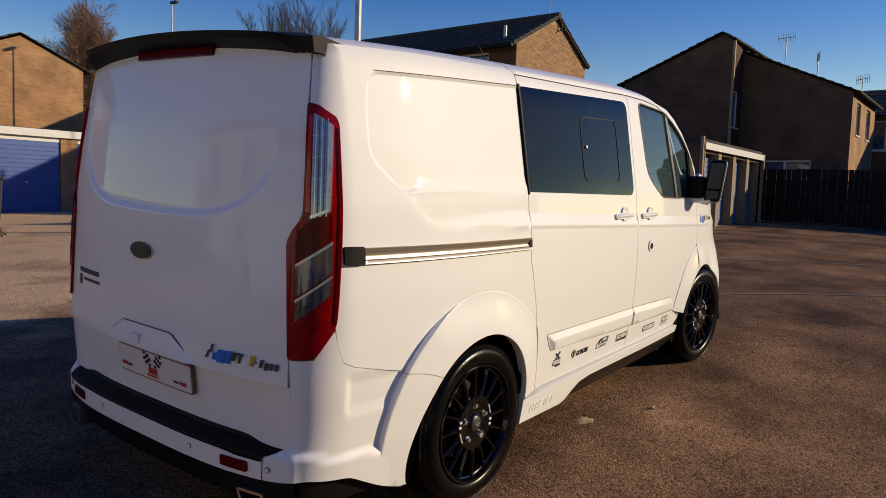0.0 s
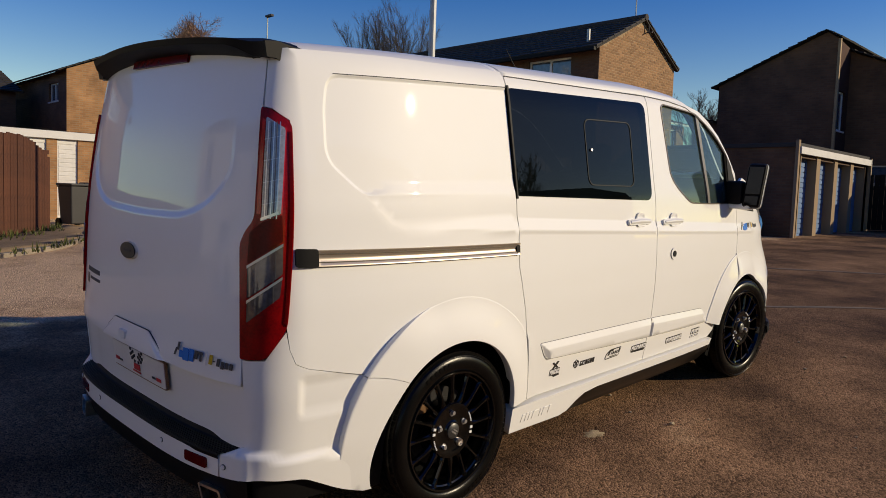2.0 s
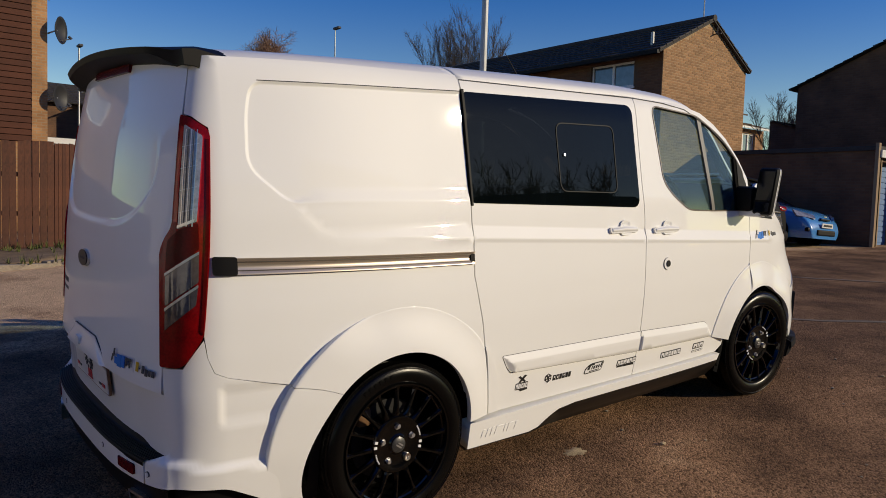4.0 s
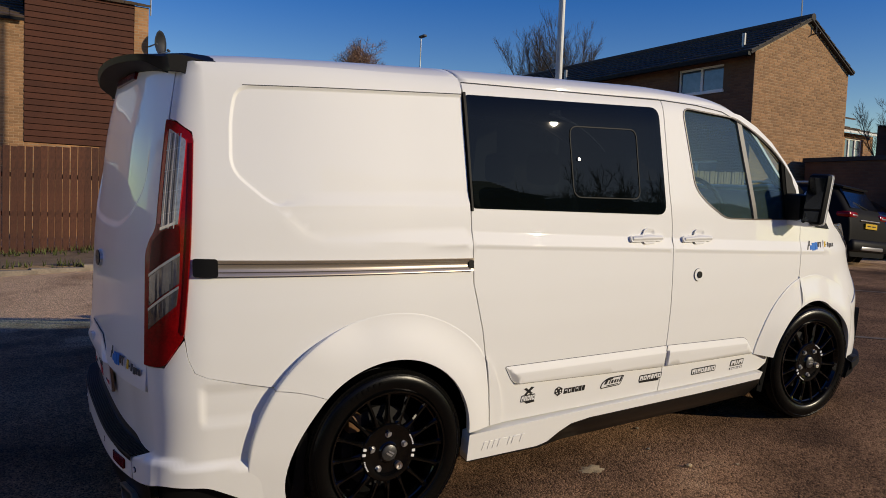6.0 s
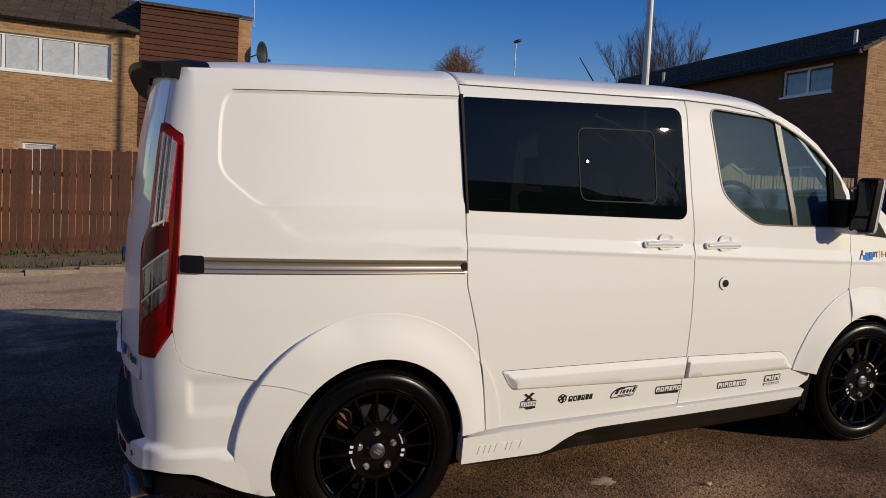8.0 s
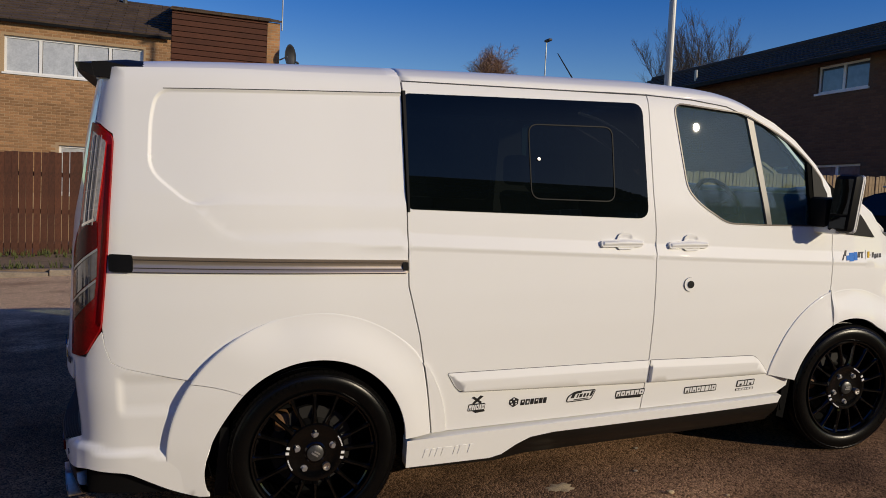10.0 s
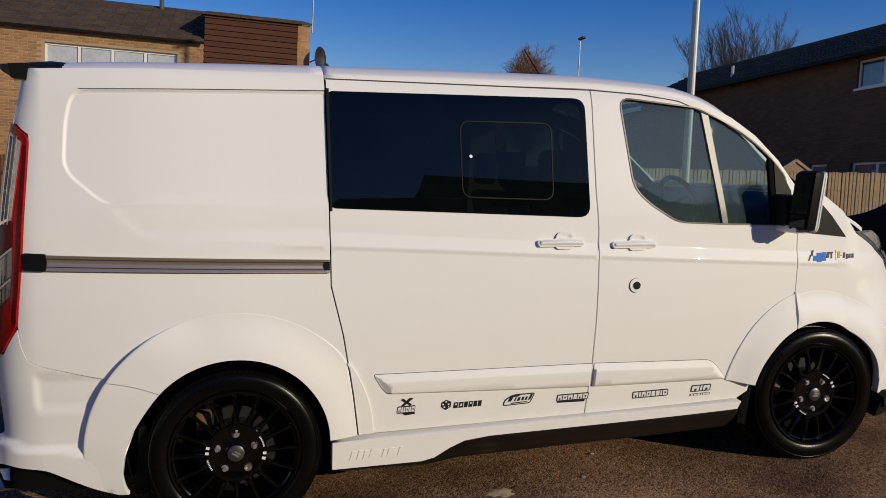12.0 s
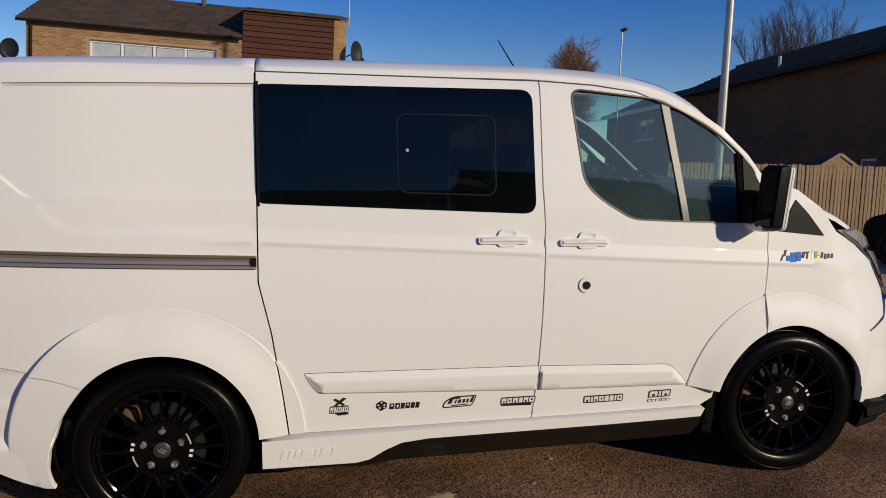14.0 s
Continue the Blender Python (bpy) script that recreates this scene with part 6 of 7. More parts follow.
def garages_b():
    g = empty("garage_block", pose(17.0, 4.75, 0.74), "flat-roofed brick garage row with pale blue doors", "garage")
    n, w = 4, 1.39
    L = n * w + 0.2
    wall_part("wall", (0, 4.4, 0), (0, -1, 0), rect(0, 4.4, -0.8, 2.15), BRICK_SHADED, g, label="shaded end wall")
    wall_part("wall", (L, 4.4, 0), (-1, 0, 0), rect(0, L, -0.8, 2.15), BRICK_SHADED, g)
    wall_part("wall", (L, 0, 0), (0, 1, 0), rect(0, 4.4, -0.8, 2.15), BRICK_SHADED, g)
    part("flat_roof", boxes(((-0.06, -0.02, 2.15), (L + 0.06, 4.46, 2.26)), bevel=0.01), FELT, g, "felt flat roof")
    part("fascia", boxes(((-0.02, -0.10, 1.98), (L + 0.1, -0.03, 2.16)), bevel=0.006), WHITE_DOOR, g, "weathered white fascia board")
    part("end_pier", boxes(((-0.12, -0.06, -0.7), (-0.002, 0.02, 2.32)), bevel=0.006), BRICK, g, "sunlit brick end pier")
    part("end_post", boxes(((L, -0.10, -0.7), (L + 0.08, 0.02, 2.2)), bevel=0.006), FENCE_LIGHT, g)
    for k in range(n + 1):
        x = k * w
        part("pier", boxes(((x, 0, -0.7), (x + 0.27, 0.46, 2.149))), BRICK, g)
        if k < n:
            part("garage_lintel", boxes(((x + 0.272, 0.03, 1.90), (x + w - 0.002, 0.44, 2.15))), BRICK_SHADED, g)
            d = part("garage_door", boxes(((x + 0.272, 0.25, -0.6), (x + w - 0.002, 0.28, 1.90))), PALE_BLUE, g, "faded pale blue up-and-over door")
            bm = bmesh.new()
            for q in range(14):
                box(bm, (x + 0.29, 0.235, -0.05 + q * 0.135), (x + w - 0.02, 0.25, 0.055 + q * 0.135), None, 0.005)
            part("door_rib", bm, PALE_BLUE, d)


def house_b():
    h = empty("gable_house", pose(24.0, 6.2, 0.9), "two-storey brick house, darkened for shade, with a stepped gable", "house")
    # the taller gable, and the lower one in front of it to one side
    wall_part("wall", (0, 4.0, 0), (0, -1, 0), [(0, -1), (4.0, -1), (4.0, 6.05), (3.62, 6.32), (0, 4.82)], BRICK_SHADED, h, label="brick gable in a darker colour for its shade")
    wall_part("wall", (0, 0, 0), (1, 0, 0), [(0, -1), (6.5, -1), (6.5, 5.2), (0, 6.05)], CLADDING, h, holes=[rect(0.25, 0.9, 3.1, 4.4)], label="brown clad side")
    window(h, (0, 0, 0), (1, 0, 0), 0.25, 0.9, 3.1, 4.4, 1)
    wall_part("wall", (8, 4.0, 0), (-1, 0, 0), rect(0, 8, -1, 4.82), BRICK_SHADED, h)
    wall_part("wall", (8, 0, 0), (0, 1, 0), rect(0, 4.0, -1, 4.8), BRICK_SHADED, h)
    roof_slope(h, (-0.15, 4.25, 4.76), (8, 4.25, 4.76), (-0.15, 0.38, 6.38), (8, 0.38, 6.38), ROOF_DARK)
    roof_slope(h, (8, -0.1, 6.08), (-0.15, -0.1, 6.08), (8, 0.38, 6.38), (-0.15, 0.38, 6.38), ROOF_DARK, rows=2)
    wall_part("wing_wall", (0.4, 5.15, 0), (0, -1, 0), [(0, -1), (1.15, -1), (1.15, 3.44), (0, 3.80)], BRICK_SHADED, h, label="shaded brick wing behind the gable")
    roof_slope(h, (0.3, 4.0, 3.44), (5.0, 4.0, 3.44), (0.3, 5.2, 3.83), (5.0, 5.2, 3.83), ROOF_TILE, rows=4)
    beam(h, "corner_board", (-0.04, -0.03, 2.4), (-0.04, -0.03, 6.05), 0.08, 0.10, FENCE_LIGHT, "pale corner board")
    h2 = empty("gable_house", pose(25.2, 2.6, 0.9), "lower brick house, darkened for shade, with a sunlit front corner", "house")
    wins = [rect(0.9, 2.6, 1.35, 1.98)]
    wall_part("wall", (0, 3.75, 0), (0, -1, 0), [(0, -1), (3.75, -1), (3.75, 4.25), (0.1, 5.85), (0, 5.85)], BRICK_SHADED, h2, holes=wins, label="brick gable in a darker colour for its shade")
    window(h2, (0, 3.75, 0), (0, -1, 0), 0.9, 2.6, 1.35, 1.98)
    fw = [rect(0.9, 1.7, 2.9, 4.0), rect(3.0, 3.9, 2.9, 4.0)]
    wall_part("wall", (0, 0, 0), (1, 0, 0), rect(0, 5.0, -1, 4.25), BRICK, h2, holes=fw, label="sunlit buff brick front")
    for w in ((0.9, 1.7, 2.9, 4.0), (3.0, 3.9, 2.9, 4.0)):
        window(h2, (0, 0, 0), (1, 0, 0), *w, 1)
    wall_part("wall", (5, 0, 0), (0, 1, 0), rect(0, 3.75, -1, 4.25), BRICK_SHADED, h2)
    roof_slope(h2, (-0.15, -0.25, 4.2), (5.1, -0.25, 4.2), (-0.15, 3.75, 5.95), (5.1, 3.75, 5.95), ROOF_DARK)
    aerial(26.5, 5.1, 6.4, 1.0, 80)
    aerial(27.5, 4.2, 6.1, 0.7, 20)
    aerial(28.2, 2.8, 5.2, 0.8, 50)
    # the house across the end of the court
    d = empty("end_house", pose(32.0, 3.6, 1.1), "distant two-storey house with white windows across the court", "house")
    wins = [(0.4, 2.0, 2.55, 3.75), (2.6, 4.4, 2.55, 3.75), (6.0, 7.6, 2.55, 3.75), (0.4, 2.0, 0.3, 1.6), (9.0, 10.6, 2.55, 3.75)]
    wall_part("wall", (0, 0, 0), (0, -1, 0), rect(-2, 14, -1, 4.0), BRICK_SHADED, d, holes=[rect(*w) for w in wins])
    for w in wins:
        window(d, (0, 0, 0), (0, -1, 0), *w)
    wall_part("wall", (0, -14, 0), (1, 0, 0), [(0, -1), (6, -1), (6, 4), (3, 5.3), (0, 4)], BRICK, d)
    wall_part("wall", (6, -14, 0), (0, 1, 0), rect(0, 16, -1, 4.0), BRICK_SHADED, d)
    wall_part("wall", (6, 2, 0), (-1, 0, 0), [(0, -1), (6, -1), (6, 4), (3, 5.3), (0, 4)], BRICK_SHADED, d)
    roof_slope(d, (-0.3, -14.1, 3.95), (-0.3, 2.1, 3.95), (3, -14.1, 5.4), (3, 2.1, 5.4), ROOF_DARK)
    roof_slope(d, (6.3, 2.1, 3.95), (6.3, -14.1, 3.95), (3, 2.1, 5.4), (3, -14.1, 5.4), ROOF_DARK)


def low_house():
    """A low house in the gap between the gables: a sunlit front under a lean-to roof."""
    h = empty("low_house", pose(26.84, 16.0, 0.757) @ Matrix.Diagonal((1.318, 1.318, 1.318, 1)), "low buff brick house with a white window and brown tiled roofs", "house")
    pane = (2.72, 3.82, 2.15, 3.27)
    wall_part("wall", (0, 0, 0), (1, 0, 0), rect(0, 4.4, -1, 3.42), BRICK, h, holes=[rect(*pane)], label="sunlit buff brick front")
    window(h, (0, 0, 0), (1, 0, 0), *pane, 3)
    wall_part("wall", (0, 1.2, 0), (0, -1, 0), rect(0, 1.2, -1, 3.42), BRICK_SHADED, h)
    beam(h, "fascia", (-0.2, -0.26, 3.43), (4.4, -0.26, 3.43), 0.03, 0.07, UPVC, "white eave board")
    roof_slope(h, (-0.2, -0.25, 3.45), (4.4, -0.25, 3.45), (-0.2, 1.2, 3.88), (4.4, 1.2, 3.88), ROOF_TILE, rows=4)
    wall_part("wall", (0, 1.2, 0), (1, 0, 0), rect(0, 4.4, 3.4, 4.12), BRICK, h)
    beam(h, "fascia", (-0.2, 1.03, 4.12), (3.9, 1.03, 4.12), 0.03, 0.09, UPVC, "white eave board")
    roof_slope(h, (-0.2, 1.0, 4.13), (5.0, 1.0, 4.13), (-0.2, 3.6, 4.75), (5.0, 3.6, 4.75), ROOF_TILE, rows=6)
    wall_part("wall", (4.4, 0, 0), (0, 1, 0), rect(0, 1.2, -1, 3.42), BRICK_SHADED, h)


def house_c():
    h = empty("clad_house", pose(-6.92, 19.8, -0.03), "buff brick house with brown timber cladding on its upper floor", "house")
    wins = [(1.85, 5.32, 4.42, 5.4), (3.2, 4.0, 1.2, 2.55)]
    wall_part("wall", (0, 0, 0), (1, 0, 0), rect(0.2, 6.05, -0.8, 5.85), MORTAR, h, holes=[rect(*w) for w in wins], label="sunlit buff brick wall")
    BRICKWORK.append((h, (0, 0, 0), (1, 0, 0), rect(0.2, 6.05, 1.2, 5.85), wins, BRICK_PIECE, 4.4))
    for w in wins:
        window(h, (0, 0, 0), (1, 0, 0), *w, lights=4 if w[1] > 5 else 1, glass=CURTAIN_GLASS)
    wall_part("wall", (6.05, 0, 0), (1, 0, 0), rect(0, 2.68, -0.8, 2.6), BRICK, h)
    wall_part("clad_wall", (6.05, 0.02, 0), (1, 0, 0), rect(0, 2.68, 2.6, 6.7), DARK, h)
    for k in range(25):
        z = 2.62 + k * 0.163
        b = part("cladding_board", boxes(((6.05, -0.035, z), (8.73, 0.0, z + 0.150)), bevel=0.008), CLADDING, h)
        for v in b.data.vertices:
            if v.co.z > z + 0.1:
                v.co.y += 0.018
    wall_part("pier", (8.73, -0.03, 0), (1, 0, 0), rect(0, 0.37, -0.8, 6.6), BRICK, h)
    wall_part("wall", (9.1, 0, 0), (0, 1, 0), [(0, -0.8), (7, -0.8), (7, 5.9), (3.5, 6.6), (0, 6.6)], BRICK_SHADED, h)
    wall_part("wall", (0.2, 7, 0), (0, -1, 0), [(0, -0.8), (7, -0.8), (7, 5.85), (3.5, 7.4), (0, 5.85)], BRICK_SHADED, h)
    wall_part("wall", (9.1, 7, 0), (-1, 0, 0), rect(0, 8.9, -0.8, 5.85), BRICK_SHADED, h)
    roof_slope(h, (-0.02, -0.16, 5.80), (6.05, -0.16, 5.80), (-0.02, 3.5, 7.5), (6.05, 3.5, 7.5), ROOF_TILE)
    roof_slope(h, (6.0, -0.10, 6.62), (9.15, -0.10, 6.62), (6.0, 3.5, 7.5), (9.15, 3.5, 7.5), ROOF_TILE)
    roof_slope(h, (9.15, 7.3, 5.8), (-0.02, 7.3, 5.8), (9.15, 3.5, 7.5), (-0.02, 3.5, 7.5), ROOF_TILE)
    beam(h, "fascia", (-0.02, -0.16, 5.76), (6.05, -0.16, 5.76), 0.05, 0.07, BLACK_PLASTIC, "dark eave board")
    part("rain_pipe", rod(bmesh.new(), (0.34, -0.06, -0.5), (0.34, -0.06, 5.7), 0.04, None, 8), BLACK_PLASTIC, h, "black rainwater pipe")
    part("chimney_vent", rod(bmesh.new(), (4.6, 3.1, 7.1), (4.6, 3.1, 7.75), 0.07, None, 8), GREY_PRINT, h)
    aerial(2.25, 19.9, 6.4, 1.4, 15)
    dish(2.46, 19.75, 5.62, 0.36, 236)
    dish(2.46, 19.75, 3.82, 0.36, 228)
    dish(-7.1, 19.75, 4.9, 0.30, 160)


def house_e():
    g = empty("garage_block", pose(3.55, 20.5, 0.355) @ Matrix.Diagonal((0.866, 0.866, 0.866, 1)), "brick garages with white and bright blue doors", "garage")
    part("fascia", boxes(((-2, -0.10, 2.55), (9.0, -0.02, 2.80)), bevel=0.01), WHITE_DOOR, g, "white fascia board")
    part("flat_roof", boxes(((-2, -0.02, 2.70), (9.0, 5.0, 2.82))), FELT, g)
    doors = [(-1.2, 0.9, WHITE_DOOR), (1.22, 1.86, WHITE_DOOR), (2.52, 4.72, BLUE_DOOR), (5.3, 7.4, BLUE_DOOR)]
    edge = -2.0
    for a, b, mat in doors:
        wall_part("pier", (edge, 0, 0), (1, 0, 0), rect(0, a - edge, -0.5, 2.55), BRICK, g)
        d = part("garage_door", boxes(((a, 0.06, -0.3), (b, 0.10, 2.40))), mat, g, "white garage door" if mat == WHITE_DOOR else "bright blue garage door")
        bm = bmesh.new()
        for q in range(16):
            box(bm, (a + 0.05, 0.045, 0.05 + q * 0.145), (b - 0.05, 0.06, 0.17 + q * 0.145), None, 0.006)
        part("door_rib", bm, mat, d)
        part("door_handle", boxes((((a + b) / 2 - 0.05, 0.02, 1.0), ((a + b) / 2 + 0.05, 0.045, 1.05))), STEEL, d)
        part("garage_lintel", boxes(((a, 0.04, 2.40), (b, 0.2, 2.56))), WHITE_DOOR, g)
        edge = b
    wall_part("pier", (edge, 0, 0), (1, 0, 0), rect(0, 9.0 - edge, -0.5, 2.55), BRICK, g)
    wall_part("wall", (9.0, 0, 0), (0, 1, 0), rect(0, 5, -0.5, 2.7), BRICK_SHADED, g)
    wall_part("wall", (-2, 5, 0), (0, -1, 0), rect(0, 5, -0.5, 2.7), BRICK_SHADED, g)
    h = empty("garage_house", pose(6.9, 27.0, 0.2), "buff brick gable house behind the garages", "house")
    wall_part("wall", (0, 0, 0), (1, 0, 0), [(0, -0.5), (4.6, -0.5), (4.6, 5.4), (2.3, 6.3), (0, 5.3)], BRICK, h, label="sunlit buff gable")
    wall_part("wall", (0, 9, 0), (0, -1, 0), rect(0, 9, -0.5, 5.3), BRICK_SHADED, h, holes=[rect(7.0, 8.1, 4.2, 4.9)])
    window(h, (0, 9, 0), (0, -1, 0), 7.0, 8.1, 4.2, 4.9)
    wall_part("wall", (4.6, 0, 0), (0, 1, 0), rect(0, 9, -0.5, 5.4), BRICK_SHADED, h)
    roof_slope(h, (-0.3, -0.1, 5.2), (-0.3, 9, 5.2), (2.3, -0.1, 6.4), (2.3, 9, 6.4), ROOF_DARK)
    roof_slope(h, (4.9, 9, 5.3), (4.9, -0.1, 5.3), (2.3, 9, 6.4), (2.3, -0.1, 6.4), ROOF_DARK)
    h = empty("long_house", pose(-1.5, 30.0, 0.2), "dark shaded house behind the garages", "house")
    wall_part("wall", (0, 0, 0), (1, 0, 0), rect(0, 7.5, -0.5, 4.6), BRICK_SHADED, h)
    wall_part("wall", (7.5, 0, 0), (0, 1, 0), rect(0, 6, -0.5, 4.6), BRICK_SHADED, h)
    wall_part("wall", (0, 6, 0), (0, -1, 0), rect(0, 6, -0.5, 4.6), BRICK_SHADED, h)
    roof_slope(h, (-0.2, -0.3, 4.55), (7.7, -0.3, 4.55), (-0.2, 3, 5.7), (7.7, 3, 5.7), ROOF_DARK)
    roof_slope(h, (7.7, 6.3, 4.55), (-0.2, 6.3, 4.55), (7.7, 3, 5.7), (-0.2, 3, 5.7), ROOF_DARK)


plain_house("opposite_house", "brick house row across the court, mirrored in the van's glass", 14.6, -17.0, 180, 8.35, 7.0, 5.8, 7.52, BRICK_SHADED, 3, ROOF_DARK)
plain_house("opposite_house", "lower brick house of the row across the court", 6.21, -17.0, 180, 15.35, 7.0, 4.9, 6.56, BRICK_SHADED, 4, ROOF_DARK)
# added out of view, tall enough to keep bright low sky off the paint
plain_house("opposite_house", "unseen long brick house row added across the court to mask low sky in reflections", 46.0, -27.0, 180, 30.0, 7.0, 6.2, 9.0, BRICK_SHADED, 7, ROOF_DARK)
low_house()
# known only by its reflection; walls made pale to throw light on the tail
plain_house("side_house", "house behind the van, mirrored in its tailgate, walls paled to bounce light", -12.5, -6.0, 90, 22.0, 7.0, 5.2, 7.0, PALE_BOUNCE, 5, ROOF_TILE)
house_a()
garages_b()
house_b()
house_c()
house_e()


# ---- fences, poles, verge ----
def board_fence(name, label, a, b, h, mat, w=0.12, gap=0.008, dip=0.0, group=""):
    a, b = Vector(a), Vector(b)
    d = (b - a)
    L = d.length
    f = empty(name, Matrix.Translation((a.x, a.y, 0)) @ Matrix.Rotation(math.atan2(d.y, d.x), 4, "Z"), label, "fence", group)
    n = int(L / (w + gap))
    bm = bmesh.new()
    box(bm, (-w / 2, -0.012, 0.0), (w / 2, 0.012, 1.0), None, 0.004)
    first = None
    for k in range(n):
        x = (k + 0.5) * L / n
        p = a.lerp(b, (k + 0.5) / n)
        z0 = height(p.x, p.y) + 0.05
        top = h + random.uniform(-0.012, 0.012) - dip * max(0.0, (x - L + 1.6) / 1.6) ** 2
        m = pose(x, random.uniform(-0.004, 0.004), z0, 0, random.uniform(-0.4, 0.4), 0) @ Matrix.Diagonal((1, 1, top, 1))
        if first is None:
            first = part("board", bm, mat, f)
            first.matrix_basis = m
        else:
            again(first, m)
    for z in (0.35, h * 0.5, h - 0.3):
        part("rail", boxes(((0, 0.014, height(*((a + b) / 2).xy) + z), (L, 0.06, height(*((a + b) / 2).xy) + z + 0.09))), mat, f)
    part("gravel_board", boxes(((0, -0.02, -0.5 + min(height(a.x, a.y), height(b.x, b.y))), (L, 0.03, height(*((a + b) / 2).xy) + 0.14))), mat, f)
    return f


board_fence("board_fence", "tall reddish-brown stained board fence", (-14.0, 13.7), (1.2, 13.6), 2.10, FENCE_BROWN)
board_fence("board_fence", "reddish-brown board fence end beside the garages", (1.2, 13.6), (3.0, 15.7), 2.08, FENCE_BROWN, dip=0.5)
board_fence("garden_fence", "pale new vertical board fence behind parked cars", (8.5, 11.3), (14.7, 9.29), 1.89, FENCE_LIGHT, w=0.062, gap=0.014)
# the shade on these boards is put into a near-black material
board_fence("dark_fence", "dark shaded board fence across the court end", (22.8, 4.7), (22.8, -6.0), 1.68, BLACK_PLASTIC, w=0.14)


def garden_shed(x, y, z0, w, d, eave, ridge, yaw):
    """A small pale timber shed of lapped boards."""
    s = empty("garden_shed", pose(x, y, z0, 0, 0, yaw), "small pale timber shed with a pitched roof behind the fence", "shed")
    n = 44
    for k in range(n):
        a, b = ridge * k / n, ridge * (k + 0.96) / n
        half = w / 2 if b < eave else w / 2 * max(0.02, (ridge - b) / (ridge - eave))
        part("board", boxes(((-half, -0.012, a), (half, 0.012, b)), bevel=0.003), FENCE_LIGHT, s)
    for q in (-1, 1):
        part("side", boxes(((q * w / 2 - 0.012, 0.013, 0), (q * w / 2 + 0.012, d, eave))), FENCE_LIGHT, s)
        beam(s, "roof", (0, d / 2 + 0.02, ridge + 0.02), (q * (w / 2 + 0.06), d / 2 + 0.02, eave - 0.02), d + 0.02, 0.02, FELT)
        beam(s, "barge_board", (0, -0.024, ridge), (q * (w / 2 + 0.06), -0.024, eave - 0.04), 0.02, 0.06, FENCE_LIGHT)
    part("back", boxes(((-w / 2, d - 0.02, 0), (w / 2, d, eave))), FENCE_LIGHT, s)


garden_shed(12.12, 10.54, height(11.95, 10.62), 0.78, 0.75, 1.93, 2.21, -20)


def lamp_post(x, y, h, r, label):
    z = height(x, y)
    p = empty("street_lamp", pose(x, y, z), label, "street lamp")
    part("column", rod(rod(bmesh.new(), (0, 0, -0.1), (0, 0, 1.4), r * 1.5, r * 1.5, 14), (0, 0, 1.4), (0, 0, h), r, r * 0.7, 14), GALV, p)
    bm = boxes(((-0.08, -0.34, h), (0.08, 0.06, h + 0.09)), bevel=0.03)
    part("lantern", bm, GREY_PRINT, p)
    return p


lamp_post(8.11, 8.82, 10.0, 0.075, "tall grey steel lamp column beside the road")
lamp_post(12.65, 22.74, 7.32, 0.032, "distant thin street lamp with a small lantern")
lamp_post(4.6, 27.5, 6.3, 0.04, "distant thin street lamp behind the garages")


def verge():
    a = [(-14, 10.3), (-2.5, 10.2), (0.5, 10.7), (1.9, 11.7), (3.1, 13.5), (3.6, 15.6)]
    back_ = [(3.6, 16.3), (2.9, 15.8), (1.2, 13.75), (-14, 13.8)]
    poly = a + back_
    fn = lambda U, V, o: np.stack([U, V, np.array([height(u, v) for u, v in zip(U, V)]) + o], 1)
    vs, es, fs = sheet(poly, fn, 0.09, 0.12, (), 0.5)
    vs = [(x, y, z + 0.03 * noise.noise(Vector((x * 1.7, y * 1.7, 0)))) if i < len(vs) else (x, y, z) for i, (x, y, z) in enumerate(vs)]
    tagged(part("verge", (vs, es, fs), SOIL, None, smooth=True), "strip of bare soil and thin grass below the fence", "verge", kind="structure")
    k = empty("kerb", None, "worn concrete kerb stones along the verge", "kerb")
    k["kind"] = "structure"
    pts = resample(a, 0.9, closed=False)
    bm = bmesh.new()
    box(bm, (0, -0.07, -0.15), (0.88, 0.07, 0.10), None, 0.015)
    first = None
    for p, q in zip(pts, pts[1:]):
        d = math.degrees(math.atan2(q[1] - p[1], q[0] - p[0]))
        m = pose(p[0], p[1] - 0.05, height(*p) + random.uniform(-0.01, 0.01), 0, 0, d)
        if first is None:
            first = part("kerb_stone", bm, CONCRETE, k)
            first.matrix_basis = m
        else:
            again(first, m)
    # grass and weeds
    rnd = random.Random(4)
    vs, fs = [], []
    for _ in range(1100):
        x = rnd.uniform(-14, 3.2)
        y = rnd.choice((rnd.gauss(13.35, 0.14), rnd.gauss(13.0, 0.3), rnd.gauss(10.6, 0.10)))
        if x > 0.5:
            y += max(0.0, x - 1.2) * 1.15
        z = height(x, y) + 0.08
        h = rnd.uniform(0.05, 0.18)
        for _ in range(4):
            a_, w = rnd.uniform(0, 6.28), 0.012
            dx, dy = math.cos(a_), math.sin(a_)
            lean = rnd.uniform(0.02, 0.09)
            j = len(vs)
            vs += [(x - dy * w, y + dx * w, z), (x + dy * w, y - dx * w, z), (x + dx * lean, y + dy * lean, z + h)]
            fs.append((j, j + 1, j + 2))
    tagged(part("grass_tufts", (vs, [], fs), GRASS, None), "thin grass and weeds along the fence foot", "grass", kind="stuff")


verge()


